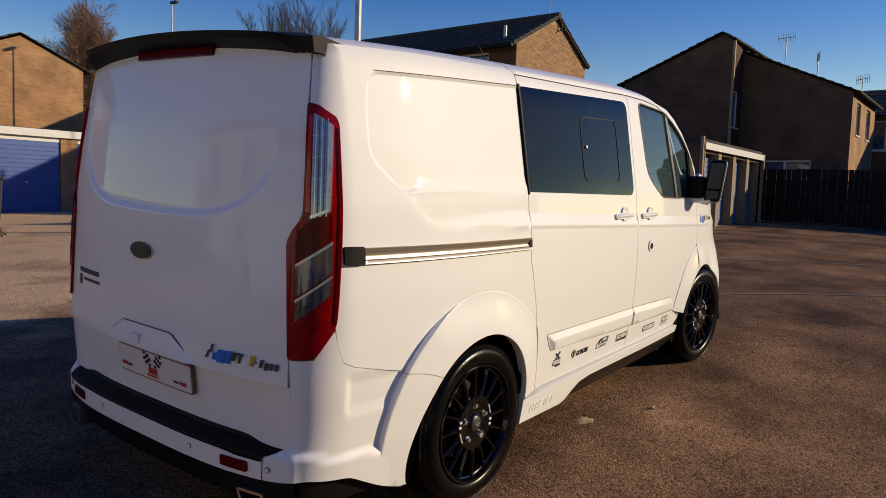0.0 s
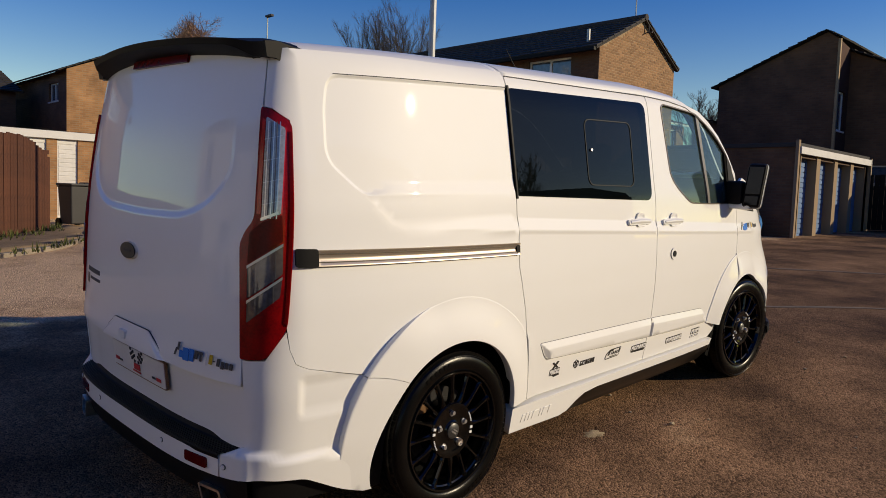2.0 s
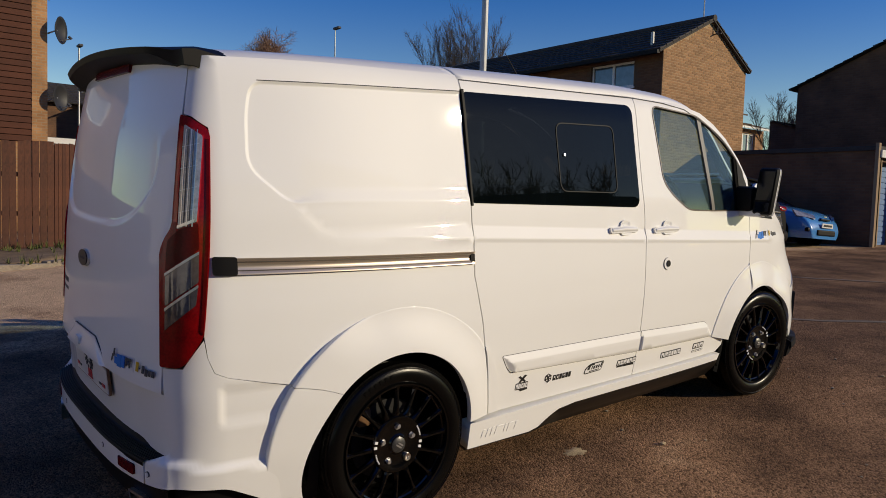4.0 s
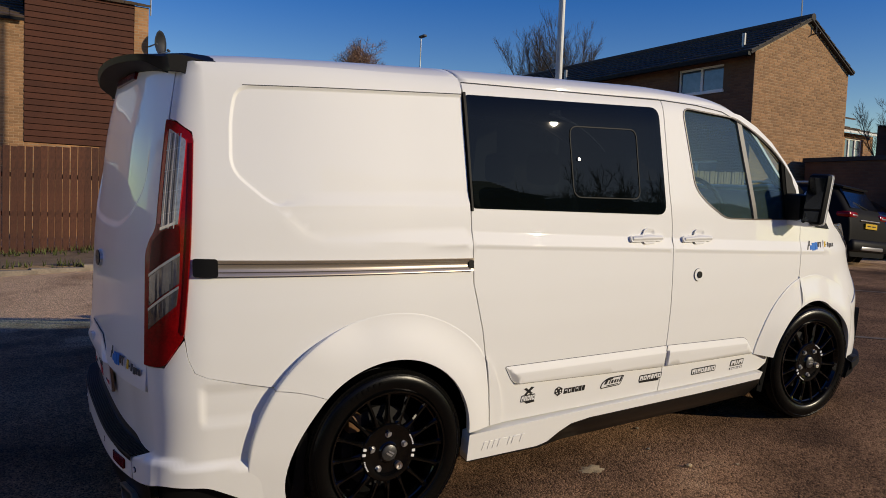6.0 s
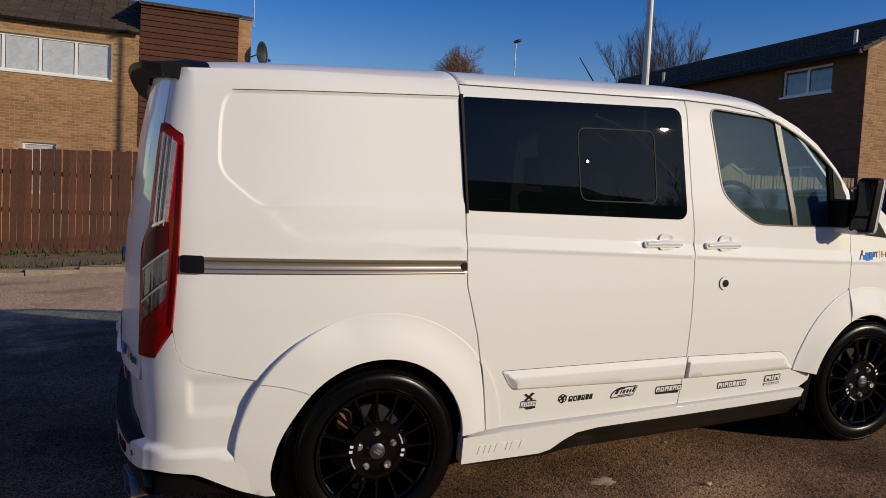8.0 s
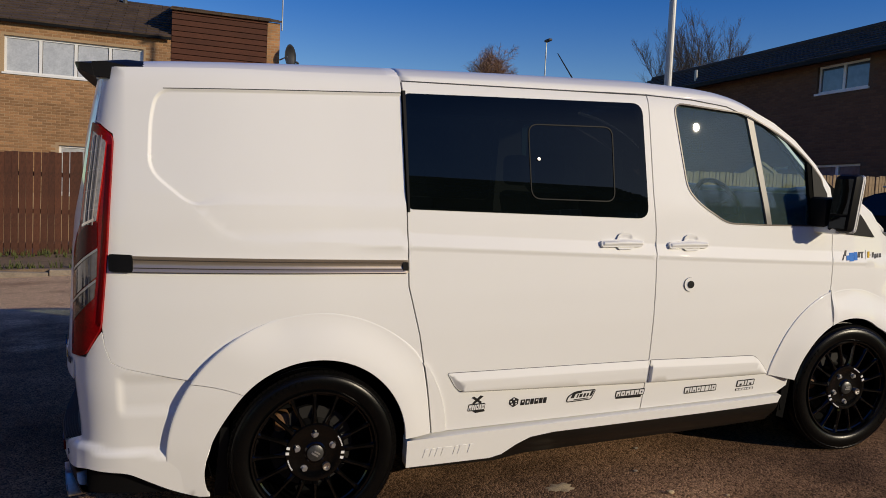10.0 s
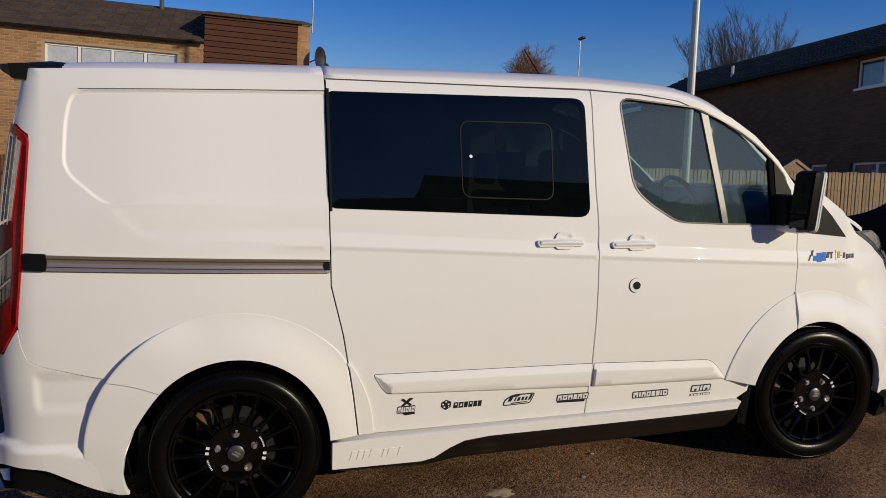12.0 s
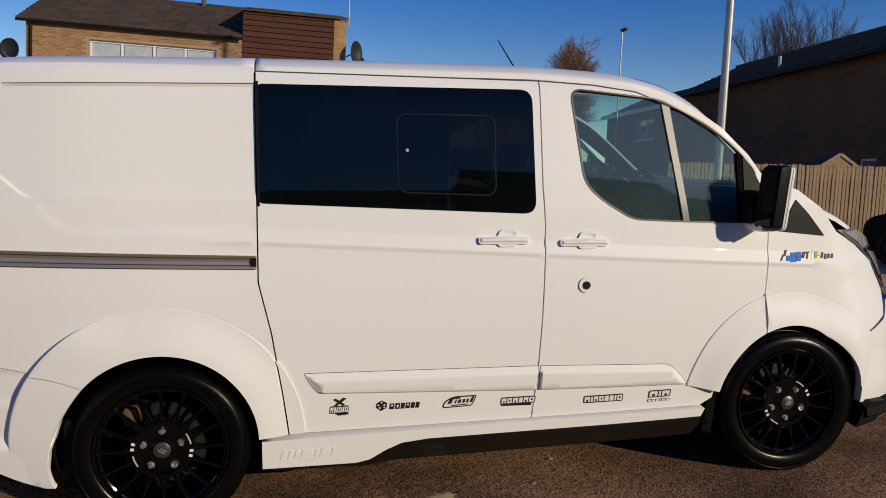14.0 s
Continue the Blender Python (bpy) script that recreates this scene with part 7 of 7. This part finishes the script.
# ---- trees ----
def bare_tree(x, y, h, spread, r, seed, label, boughs=9, twigs=26, droop=0.0, fine=1.0, twig=None):
    """A winter tree: trunk, boughs that fork, and a haze of fine twigs."""
    t = empty("tree", pose(x, y, height(x, y)), label, "tree")
    rnd = random.Random(seed)
    big = bmesh.new()
    rod(big, (0, 0, -0.2), (0, 0, h * 0.38), r, r * 0.8, 10)
    tv, tf = [], []

    def hair(p, q, w):
        d = (q - p).normalized()
        s = d.orthogonal().normalized() * w * fine
        s2 = d.cross(s)
        j = len(tv)
        tv.extend([tuple(p + s), tuple(p - s * .5 + s2 * .86), tuple(p - s * .5 - s2 * .86), tuple(q)])
        tf.extend([(j, j + 1, j + 3), (j + 1, j + 2, j + 3), (j + 2, j, j + 3)])

    def way(d, k, up):
        return (d + Vector((rnd.uniform(-k, k), rnd.uniform(-k, k), rnd.uniform(-k * 0.5, k) + up))).normalized()
    for b in range(boughs):
        a = 2 * math.pi * b / boughs + rnd.uniform(-0.3, 0.3)
        out = rnd.uniform(0.15, 1.0)
        p = Vector((0, 0, h * rnd.uniform(0.26, 0.42)))
        d = Vector((math.cos(a) * out * spread, math.sin(a) * out * spread, h * 0.62)).normalized()
        n = 5
        L = h * rnd.uniform(0.50, 0.66) / n
        for i in range(n):
            q = p + d * L
            rod(big, p, q, r * 0.42 * (1 - i / n) + 0.012, r * 0.42 * (1 - (i + 1) / n) + 0.010, 6)
            if i:
                for _ in range(8):
                    d2 = way(d, 0.75, 0.15 - droop)
                    p2 = p.lerp(q, rnd.random())
                    l2 = L * rnd.uniform(0.7, 1.5) * (1.15 - i * 0.12)
                    m2 = p2 + d2 * l2 * 0.5
                    q2 = m2 + way(d2, 0.35, 0.12 - droop) * l2 * 0.6
                    hair(p2, m2 + (m2 - p2) * 0.4, 0.022)
                    hair(m2, q2, 0.017)
                    for _ in range(twigs // 5):
                        p3 = p2.lerp(m2, rnd.random()) if rnd.random() < 0.35 else m2.lerp(q2, rnd.random())
                        d3 = way(d2, 0.8, 0.12 - droop * 1.6)
                        q3 = p3 + d3 * l2 * rnd.uniform(0.25, 0.6)
                        hair(p3, q3, 0.013)
                        hair(p3.lerp(q3, 0.5), p3.lerp(q3, 0.5) + way(d3, 0.7, 0.05 - droop) * l2 * 0.3, 0.011)
            p, d = q, way(d, 0.16, 0.05)
    part("trunk", big, BARK, t)
    part("crown", (tv, [], tf), twig or TWIG, t, "fine bare twigs")
    return t


bare_tree(30.2, 36.0, 12.4, 4.6, 0.10, 3, "tall bare winter tree behind the terrace", 26, 90, 0.0, 0.42, TWIG_GREY)
bare_tree(16.05, 36.0, 9.1, 1.1, 0.07, 5, "reddish-brown drooping birch behind the roofs", 28, 130, 0.3, 0.6)
for x, y, h, seed in ((37.5, -40.5, 14.2, 31), (41.5, -41.0, 14.8, 33), (46.0, -38.0, 14.0, 32)):
    bare_tree(x, y, h, 6.0, 0.2, seed, "bare winter tree across the court, mirrored in the glass", 14, 30, 0.0, 1.5)
bare_tree(30.0, 13.6, 5.3, 2.0, 0.05, 21, "small bare tree beside the gable house", 12, 60, 0.0, 0.5, TWIG_GREY)


# ---- parked cars ----
def slab(pts, t):
    """A flat pane or panel: an outline in space, t thick."""
    P = [Vector(p) for p in pts]
    n = (P[1] - P[0]).cross(P[2] - P[0]).normalized() * (t / 2)
    k = len(P)
    vs = [tuple(p + n) for p in P] + [tuple(p - n) for p in P]
    fs = [tuple(range(k)), tuple(reversed(range(k, 2 * k)))] + [(i, i + k, (i + 1) % k + k, (i + 1) % k) for i in range(k)]
    return vs, [], fs


def parked_car(m, L, W, paint, label, belt, stations):
    """A car's body lofted through cross-sections (x, narrowing, belt height, top height, roof inset), and four wheels."""
    c = empty("car", m, label, "car")
    hw = W / 2
    vs, fs = [], []
    for x, thin, zb, zt, inset in stations:
        w = hw - thin
        low = min(0.36, zb * 0.7)
        prof = [(-w + 0.08, 0.20), (-w, low), (-w - 0.005, min(belt * 0.78, zb * 0.9)), (-w + 0.035, zb), (-w + 0.06 + inset, zt - 0.05), (-w + 0.20 + inset, zt), (0, zt + 0.03)]
        row = prof + [(-p, q) for p, q in reversed(prof[:-1])]
        vs += [(x, y, z) for y, z in row]
        k = len(row)
    n = len(stations)
    for i in range(n - 1):
        for q in range(k - 1):
            fs.append((i * k + q, (i + 1) * k + q, (i + 1) * k + q + 1, i * k + q + 1))
    fs.append(tuple(range(k)))
    fs.append(tuple(reversed(range((n - 1) * k, n * k))))
    body = part("body", (vs, [], [tuple(reversed(f)) for f in fs]), paint, c, smooth=True)
    soft = body.modifiers.new("rounding", "SUBSURF")
    soft.levels = soft.render_levels = 2
    wheel_m = lathe([(0.0, 0.03), (0.20, 0.03), (0.22, 0.0), (0.31, 0.0), (0.32, 0.03), (0.32, 0.19), (0.0, 0.19)], 28)
    first = None
    for x in (L * 0.5 - 0.85, -L * 0.5 + 0.80):
        for s in (-1, 1):
            mm = pose(x, s * (hw + 0.005), 0.32, 0, 0, 0 if s < 0 else 180)
            arch = part("wheel_arch", lathe([(0.30, 0.012), (0.385, 0.010), (0.39, 0.03)], 28), BLACK_PLASTIC, c, smooth=True, split=35)
            arch.matrix_basis = pose(x, s * (hw + 0.005), 0.33, 0, 0, 0 if s < 0 else 180)
            if first is None:
                first = part("wheel", wheel_m, RUBBER, c, smooth=True, split=35)
                first.matrix_basis = mm
                rim_ = part("rim", lathe([(0.0, 0.012), (0.06, 0.010), (0.19, 0.022), (0.205, -0.004)], 24), DISC, first, "dark alloy rim", smooth=True, split=35)
            else:
                w_ = again(first, mm)
                again(rim_, None, w_)
    return c


def both_sides(c, name, make, mat, label=""):
    for s in (-1, 1):
        part(name, make(s), mat, c, label, smooth=True, split=40)


def black_suv():
    # its tail towards the van
    x, y = 12.61, 7.24
    m = pose(x, y, height(x, y), 0, 2.7, 0) @ pose(0, 0, 0, 0, 0, 95.5) @ Matrix.Diagonal((0.93, 0.93, 0.92, 1))
    st = [(-2.34, 0.12, 0.58, 0.62, 0.0), (-2.33, 0.08, 0.82, 0.86, 0.0), (-2.29, 0.05, 1.00, 1.06, 0.0), (-2.20, 0.03, 1.04, 1.16, 0.02), (-2.04, 0.02, 1.05, 1.40, 0.09), (-1.86, 0.01, 1.05, 1.62, 0.13), (-1.60, 0.0, 1.05, 1.69, 0.14),
          (-0.8, 0.0, 1.05, 1.71, 0.14), (0.2, 0.0, 1.04, 1.66, 0.14), (0.7, 0.0, 1.04, 1.48, 0.12), (1.15, 0.0, 1.03, 1.12, 0.02), (1.9, 0.03, 0.98, 1.03, 0.0), (2.24, 0.08, 0.86, 0.90, 0.0), (2.32, 0.14, 0.60, 0.62, 0.0)]
    c = parked_car(m, 4.6, 1.84, CAR_BLACK, "dark grey-black sport utility car with a yellow plate, seen from behind", 1.04, st)
    part("rear_window", slab([(-2.185, -0.62, 1.19), (-2.185, 0.62, 1.19), (-1.905, 0.52, 1.60), (-1.905, -0.52, 1.60)], 0.03), CAR_WINDOW, c, "dark sloping rear window")
    both_sides(c, "side_window", lambda s: slab([(-1.75, s * 0.880, 1.11), (0.75, s * 0.885, 1.10), (0.25, s * 0.765, 1.56), (-1.60, s * 0.765, 1.59)], 0.03), CAR_WINDOW)
    both_sides(c, "tail_lamp", lambda s: boxes(((-2.315, s * 0.69 - 0.19, 0.985), (-2.02, s * 0.69 + 0.19, 1.115)), bevel=0.055), RED_LENS, "red tail lamp wrapping the corner")
    both_sides(c, "lamp_clear", lambda s: boxes(((-2.325, s * 0.66 - 0.12, 1.02), (-2.25, s * 0.66 + 0.10, 1.06)), bevel=0.015), CLEAR_LENS, "clear strip in the lamp")
    part("trim_bar", boxes(((-2.345, -0.42, 0.935), (-2.31, 0.42, 0.965)), bevel=0.008), CHROME, c, "bright trim bar")
    part("number_plate", boxes(((-2.365, -0.26, 0.79), (-2.34, 0.26, 0.90)), bevel=0.004), YELLOW_PRINT, c, "plain yellow plate")
    part("plate_bar", boxes(((-2.3685, -0.19, 0.835), (-2.362, -0.02, 0.858))), BLACK_PRINT, c)
    part("plate_bar", boxes(((-2.3685, 0.04, 0.835), (-2.362, 0.19, 0.858))), BLACK_PRINT, c)
    part("rear_bumper", boxes(((-2.42, -0.84, 0.30), (-2.15, 0.84, 0.56)), bevel=0.09), BLACK_PLASTIC, c, "dark plastic bumper", smooth=True, split=50)
    part("skid_plate", boxes(((-2.435, -0.48, 0.34), (-2.38, 0.48, 0.42)), bevel=0.02), STEEL, c, "silver skid plate", smooth=True, split=40)
    both_sides(c, "roof_rail", lambda s: boxes(((-1.5, s * 0.60 - 0.02, 1.70), (0.2, s * 0.60 + 0.02, 1.745)), bevel=0.012), GALV)
    part("roof_spoiler", slab([(-1.98, -0.56, 1.625), (-1.98, 0.56, 1.625), (-1.62, 0.60, 1.715), (-1.62, -0.60, 1.715)], 0.035), CAR_BLACK, c)
    part("wiper", rod(bmesh.new(), (-2.225, -0.05, 1.19), (-2.10, 0.36, 1.33), 0.012, None, 6), BLACK_PLASTIC, c)


def blue_car():
    x, y = 15.75, 7.25
    m = pose(x, y, height(x, y), 0, 2.7, 0) @ pose(0, 0, 0, 0, 0, -93) @ Matrix.Diagonal((0.93, 0.93, 0.93, 1))
    st = [(-2.15, 0.12, 0.60, 0.64, 0.0), (-2.12, 0.06, 0.92, 0.96, 0.0), (-1.95, 0.03, 0.98, 1.15, 0.05), (-1.6, 0.0, 0.98, 1.40, 0.13), (-0.9, 0.0, 0.97, 1.47, 0.15), (-0.1, 0.0, 0.97, 1.46, 0.15), (0.35, 0.0, 0.96, 1.34, 0.13), (0.95, 0.0, 0.94, 1.00, 0.03),
          (1.45, 0.02, 0.88, 0.95, 0.0), (1.85, 0.06, 0.78, 0.85, 0.0), (2.06, 0.14, 0.66, 0.71, 0.0), (2.15, 0.22, 0.48, 0.52, 0.0), (2.17, 0.26, 0.40, 0.42, 0.0)]
    c = parked_car(m, 4.3, 1.78, CAR_BLUE, "bright blue hatchback parked beside the garages, front on", 0.96, st)
    both_sides(c, "headlamp", lambda s: slab([(2.10, s * 0.44, 0.675), (2.06, s * 0.46, 0.765), (1.74, s * 0.86, 0.875), (1.86, s * 0.88, 0.73)], 0.07), CLEAR_LENS, "swept clear headlamp")
    part("upper_grille", boxes(((2.08, -0.22, 0.65), (2.15, 0.22, 0.70)), bevel=0.02), BLACK_PLASTIC, c, "black upper grille")
    part("lower_grille", boxes(((2.12, -0.42, 0.28), (2.205, 0.42, 0.42)), bevel=0.03), BLACK_PLASTIC, c, "black lower grille")
    both_sides(c, "fog_lamp", lambda s: boxes(((2.02, s * 0.64 - 0.12, 0.36), (2.13, s * 0.64 + 0.10, 0.46)), bevel=0.03), BLACK_PLASTIC)
    part("badge", boxes(((2.11, -0.07, 0.725), (2.14, 0.07, 0.765)), bevel=0.012), CHROME, c)
    part("number_plate", boxes(((2.18, -0.26, 0.475), (2.205, 0.26, 0.585)), bevel=0.004), PLATE, c, "plain white plate")
    part("plate_bar", boxes(((2.203, -0.2, 0.505), (2.2085, 0.2, 0.555))), BLACK_PRINT, c)
    part("windscreen", slab([(0.96, -0.70, 1.015), (0.96, 0.70, 1.015), (0.30, 0.56, 1.40), (0.30, -0.56, 1.40)], 0.03), CAR_WINDOW, c, "dark windscreen")
    both_sides(c, "side_window", lambda s: slab([(-1.5, s * 0.855, 1.02), (0.70, s * 0.855, 1.00), (0.15, s * 0.735, 1.36), (-1.35, s * 0.735, 1.38)], 0.03), CAR_WINDOW)
    both_sides(c, "door_mirror", lambda s: boxes(((0.48, s * 0.97 - 0.09, 1.0), (0.62, s * 0.97 + 0.09, 1.12)), bevel=0.04), CAR_BLUE)


def white_van(x, y, yaw):
    """A parked van behind the camera's way, mirrored in the tailgate."""
    m = pose(x, y, height(x, y), 0, 0, yaw)
    st = [(-2.45, 0.06, 0.9, 1.90, 0.10), (-2.40, 0.02, 1.15, 1.95, 0.10), (0.9, 0.0, 1.15, 1.96, 0.10), (1.3, 0.0, 1.12, 1.86, 0.12), (1.95, 0.02, 1.10, 1.22, 0.06), (2.35, 0.06, 0.95, 1.02, 0.02), (2.45, 0.12, 0.5, 0.6, 0.0)]
    c = parked_car(m, 4.9, 1.95, WHITE, "white panel van parked behind, mirrored in the tailgate", 1.12, st)
    part("windscreen", boxes(((0.0, -0.72, 0.0), (0.82, 0.72, 0.02)), bevel=0.008, m=pose(1.36, 0, 1.83, 0, 44, 0)), CAR_WINDOW, c)
    part("grille", boxes(((2.40, -0.5, 0.55), (2.47, 0.5, 0.72)), bevel=0.02), BLACK_PLASTIC, c)
    part("bumper", boxes(((2.36, -0.9, 0.25), (2.52, 0.9, 0.50)), bevel=0.04), BLACK_PLASTIC, c, "dark bumper")


black_suv()
blue_car()
# out of view; turned broadside and set close to bounce light onto the tail
white_van(-8.6, 3.4, 88)
white_van(-8.9, -2.6, 92)


def wheelie_bin(x, y, yaw, group):
    b = empty("wheelie_bin", pose(x, y, height(x, y), 0, 0, yaw), "black plastic wheelie bin by the garages", "bin", group)
    bm = boxes(((-0.26, -0.30, 0.06), (0.26, 0.30, 1.0)), bevel=0.03)
    for v in bm.verts:
        k = 0.82 + 0.18 * v.co.z
        v.co.x *= k
        v.co.y *= k
    part("body", bm, BIN, b)
    lid = boxes(((-0.29, -0.36, 1.0), (0.29, 0.33, 1.06)), bevel=0.02)
    part("lid", lid, BIN, b)
    for s in (-1, 1):
        part("wheel", rod(bmesh.new(), (s * 0.20, 0.28, 0.10), (s * 0.27, 0.28, 0.10), 0.10, None, 14), RUBBER, b)
    part("handle", rod(bmesh.new(), (-0.24, 0.36, 0.98), (0.24, 0.36, 0.98), 0.018, None, 8), BIN, b)


wheelie_bin(4.0, 17.2, 12, "bins by the garages")
wheelie_bin(4.7, 17.9, -8, "bins by the garages")

# ---- marks on the tarmac ----
def ground_strip(name, pts, w, mat, label, lift=0.006, seed=1, kind="structure", category="marking"):
    """A thin worn line laid on the ground."""
    rnd = random.Random(seed)
    pts = resample(pts, 0.25, closed=False)
    vs, fs = [], []
    for i, p in enumerate(pts):
        q = pts[min(i + 1, len(pts) - 1)] if i + 1 < len(pts) else p
        o = pts[i - 1] if i else p
        d = Vector((q[0] - o[0], q[1] - o[1])).normalized()
        a = w * rnd.uniform(0.7, 1.1) / 2
        for s in (-1, 1):
            x, y = p[0] - d.y * a * s, p[1] + d.x * a * s
            vs.append((x, y, height(x, y) + lift))
    for i in range(len(pts) - 1):
        fs.append((2 * i, 2 * i + 1, 2 * i + 3, 2 * i + 2))
    ob = part(name, (vs, [], [tuple(reversed(f)) for f in fs]), mat, None)
    ob.modifiers.new("thickness", "SOLIDIFY").thickness = 0.004
    return tagged(ob, label, category, kind=kind)


ground_strip("road_line", [(7.0, 5.5), (8.9, 2.4), (10.0, 1.2), (11.3, -0.3), (16.0, -5.0)], 0.10, LINE, "worn pale joint line across the tarmac")
ground_strip("road_line", [(3.5, 3.5), (5.7, 0.8), (6.5, 0.2), (7.4, -0.65), (12.0, -5.0)], 0.08, LINE, "worn pale joint line across the tarmac", seed=2)


def blob(name, x, y, r, mat, label, category, seed, n=14, h=0.012):
    rnd = random.Random(seed)
    vs, fs = [(x, y, height(x, y) + h)], []
    for k in range(n):
        a = 2 * math.pi * k / n
        rr = r * rnd.uniform(0.6, 1.2)
        for q, hh in ((0.6, h), (1.0, 0.0)):
            px, py = x + math.cos(a) * rr * q, y + math.sin(a) * rr * q * 0.7
            vs.append((px, py, height(px, py) + (hh if hh else -0.002)))
    for k in range(n):
        a, b = 1 + 2 * k, 1 + 2 * ((k + 1) % n)
        fs += [(0, a, b), (a, a + 1, b + 1, b)]
    return tagged(part(name, (vs, [], fs), mat, None, smooth=True), label, category)


blob("grit_patch", 1.20, 0.06, 0.085, SAND, "small pale patch of spilt grit on the tarmac", "grit", 3, 22, 0.004)
rnd = random.Random(12)
for k in range(26):
    px, py = rnd.uniform(1.5, 7.0), rnd.uniform(-2.2, 0.6)
    s = rnd.uniform(0.006, 0.018)
    bm = bmesh.new()
    bmesh.ops.create_icosphere(bm, subdivisions=1, radius=s, matrix=pose(px, py, height(px, py) + s * 0.4) @ Matrix.Diagonal((1.3, 1, 0.6, 1)))
    tagged(part("pebble", bm, CONCRETE if k % 3 else SAND, None), "small loose pale stone on the tarmac", "stone", "loose stones")


# ---- bricks, laid one by one ----
def lay_bricks(parent, origin, along, poly, holes, mat, nearest):
    """Stretcher courses, proud of the mortar: a band of them as single bricks, the rest as one joined piece."""
    o, a = Vector(origin), Vector(along).normalized()
    n = Vector((a.y, -a.x, 0))
    m = Matrix((a, n, Vector((0, 0, 1)))).transposed().to_4x4()
    m.translation = o
    w, h, gap, proud = 0.215, 0.065, 0.010, 0.004
    lo, hi = Vector(poly[0]).copy(), Vector(poly[0]).copy()
    for p in poly:
        lo, hi = Vector((min(lo.x, p[0]), min(lo.y, p[1]))), Vector((max(hi.x, p[0]), max(hi.y, p[1])))
    spots = []
    rows = int((hi.y - lo.y) / (h + gap))
    for r in range(rows):
        z = lo.y + gap / 2 + r * (h + gap)
        u = lo.x + gap / 2 - (0.1125 if r % 2 else 0.0)
        while u < hi.x:
            a0, b0 = max(u, lo.x + 0.004), min(u + w, hi.x - 0.004)
            u += w + gap
            if b0 - a0 > 0.04:
                spots.append((a0, b0, z))
    P = np.array([[(a0, z), (b0, z), (a0, z + h), (b0, z + h)] for a0, b0, z in spots]).reshape(-1, 2)
    ok = inside(poly, P)
    for u0, u1, z0, z1 in holes:
        ok &= ~((P[:, 0] > u0 - 0.03) & (P[:, 0] < u1 + 0.03) & (P[:, 1] > z0 - 0.06) & (P[:, 1] < z1 + 0.01))
    ok = ok.reshape(-1, 4).all(1)
    spots = [s for s, k in zip(spots, ok) if k]
    whole = [s for s in spots if s[1] - s[0] > w - 0.001]
    whole.sort(key=lambda s: abs(s[2] - nearest) + 0.02 * abs(s[0] - (lo.x + hi.x) / 2))
    single = set(whole[:300])

    def block(u0, u1, z0, z1):
        c = 0.006
        vs = [(u0, 0, z0), (u1, 0, z0), (u1, 0, z1), (u0, 0, z1), (u0 + c, proud, z0 + c), (u1 - c, proud, z0 + c), (u1 - c, proud, z1 - c), (u0 + c, proud, z1 - c)]
        return vs, [(7, 6, 5, 4), (4, 5, 1, 0), (5, 6, 2, 1), (6, 7, 3, 2), (7, 4, 0, 3)]
    rnd = random.Random(len(spots))
    first = None
    vs, fs = [], []
    for s in spots:
        if s in single:
            mm = m @ pose(s[0], 0.0042 + rnd.uniform(-0.002, 0.003), s[2])
            if first is None:
                v, f = block(0, w, 0, h)
                first = part("brick", (v, [], f), mat, parent)
                first.matrix_basis = mm
            else:
                again(first, mm)
        else:
            v, f = block(s[0], s[1], s[2], s[2] + h)
            k, d = len(vs), 0.0042 + rnd.uniform(-0.002, 0.003)
            vs += [tuple(m @ Vector((x, y + d, z))) for x, y, z in v]
            fs += [tuple(i + k for i in q) for q in f]
    rest = part("brickwork", (vs, [], fs), mat, parent)
    rest["kind"] = "stuff"


for spec in BRICKWORK:
    lay_bricks(*spec)
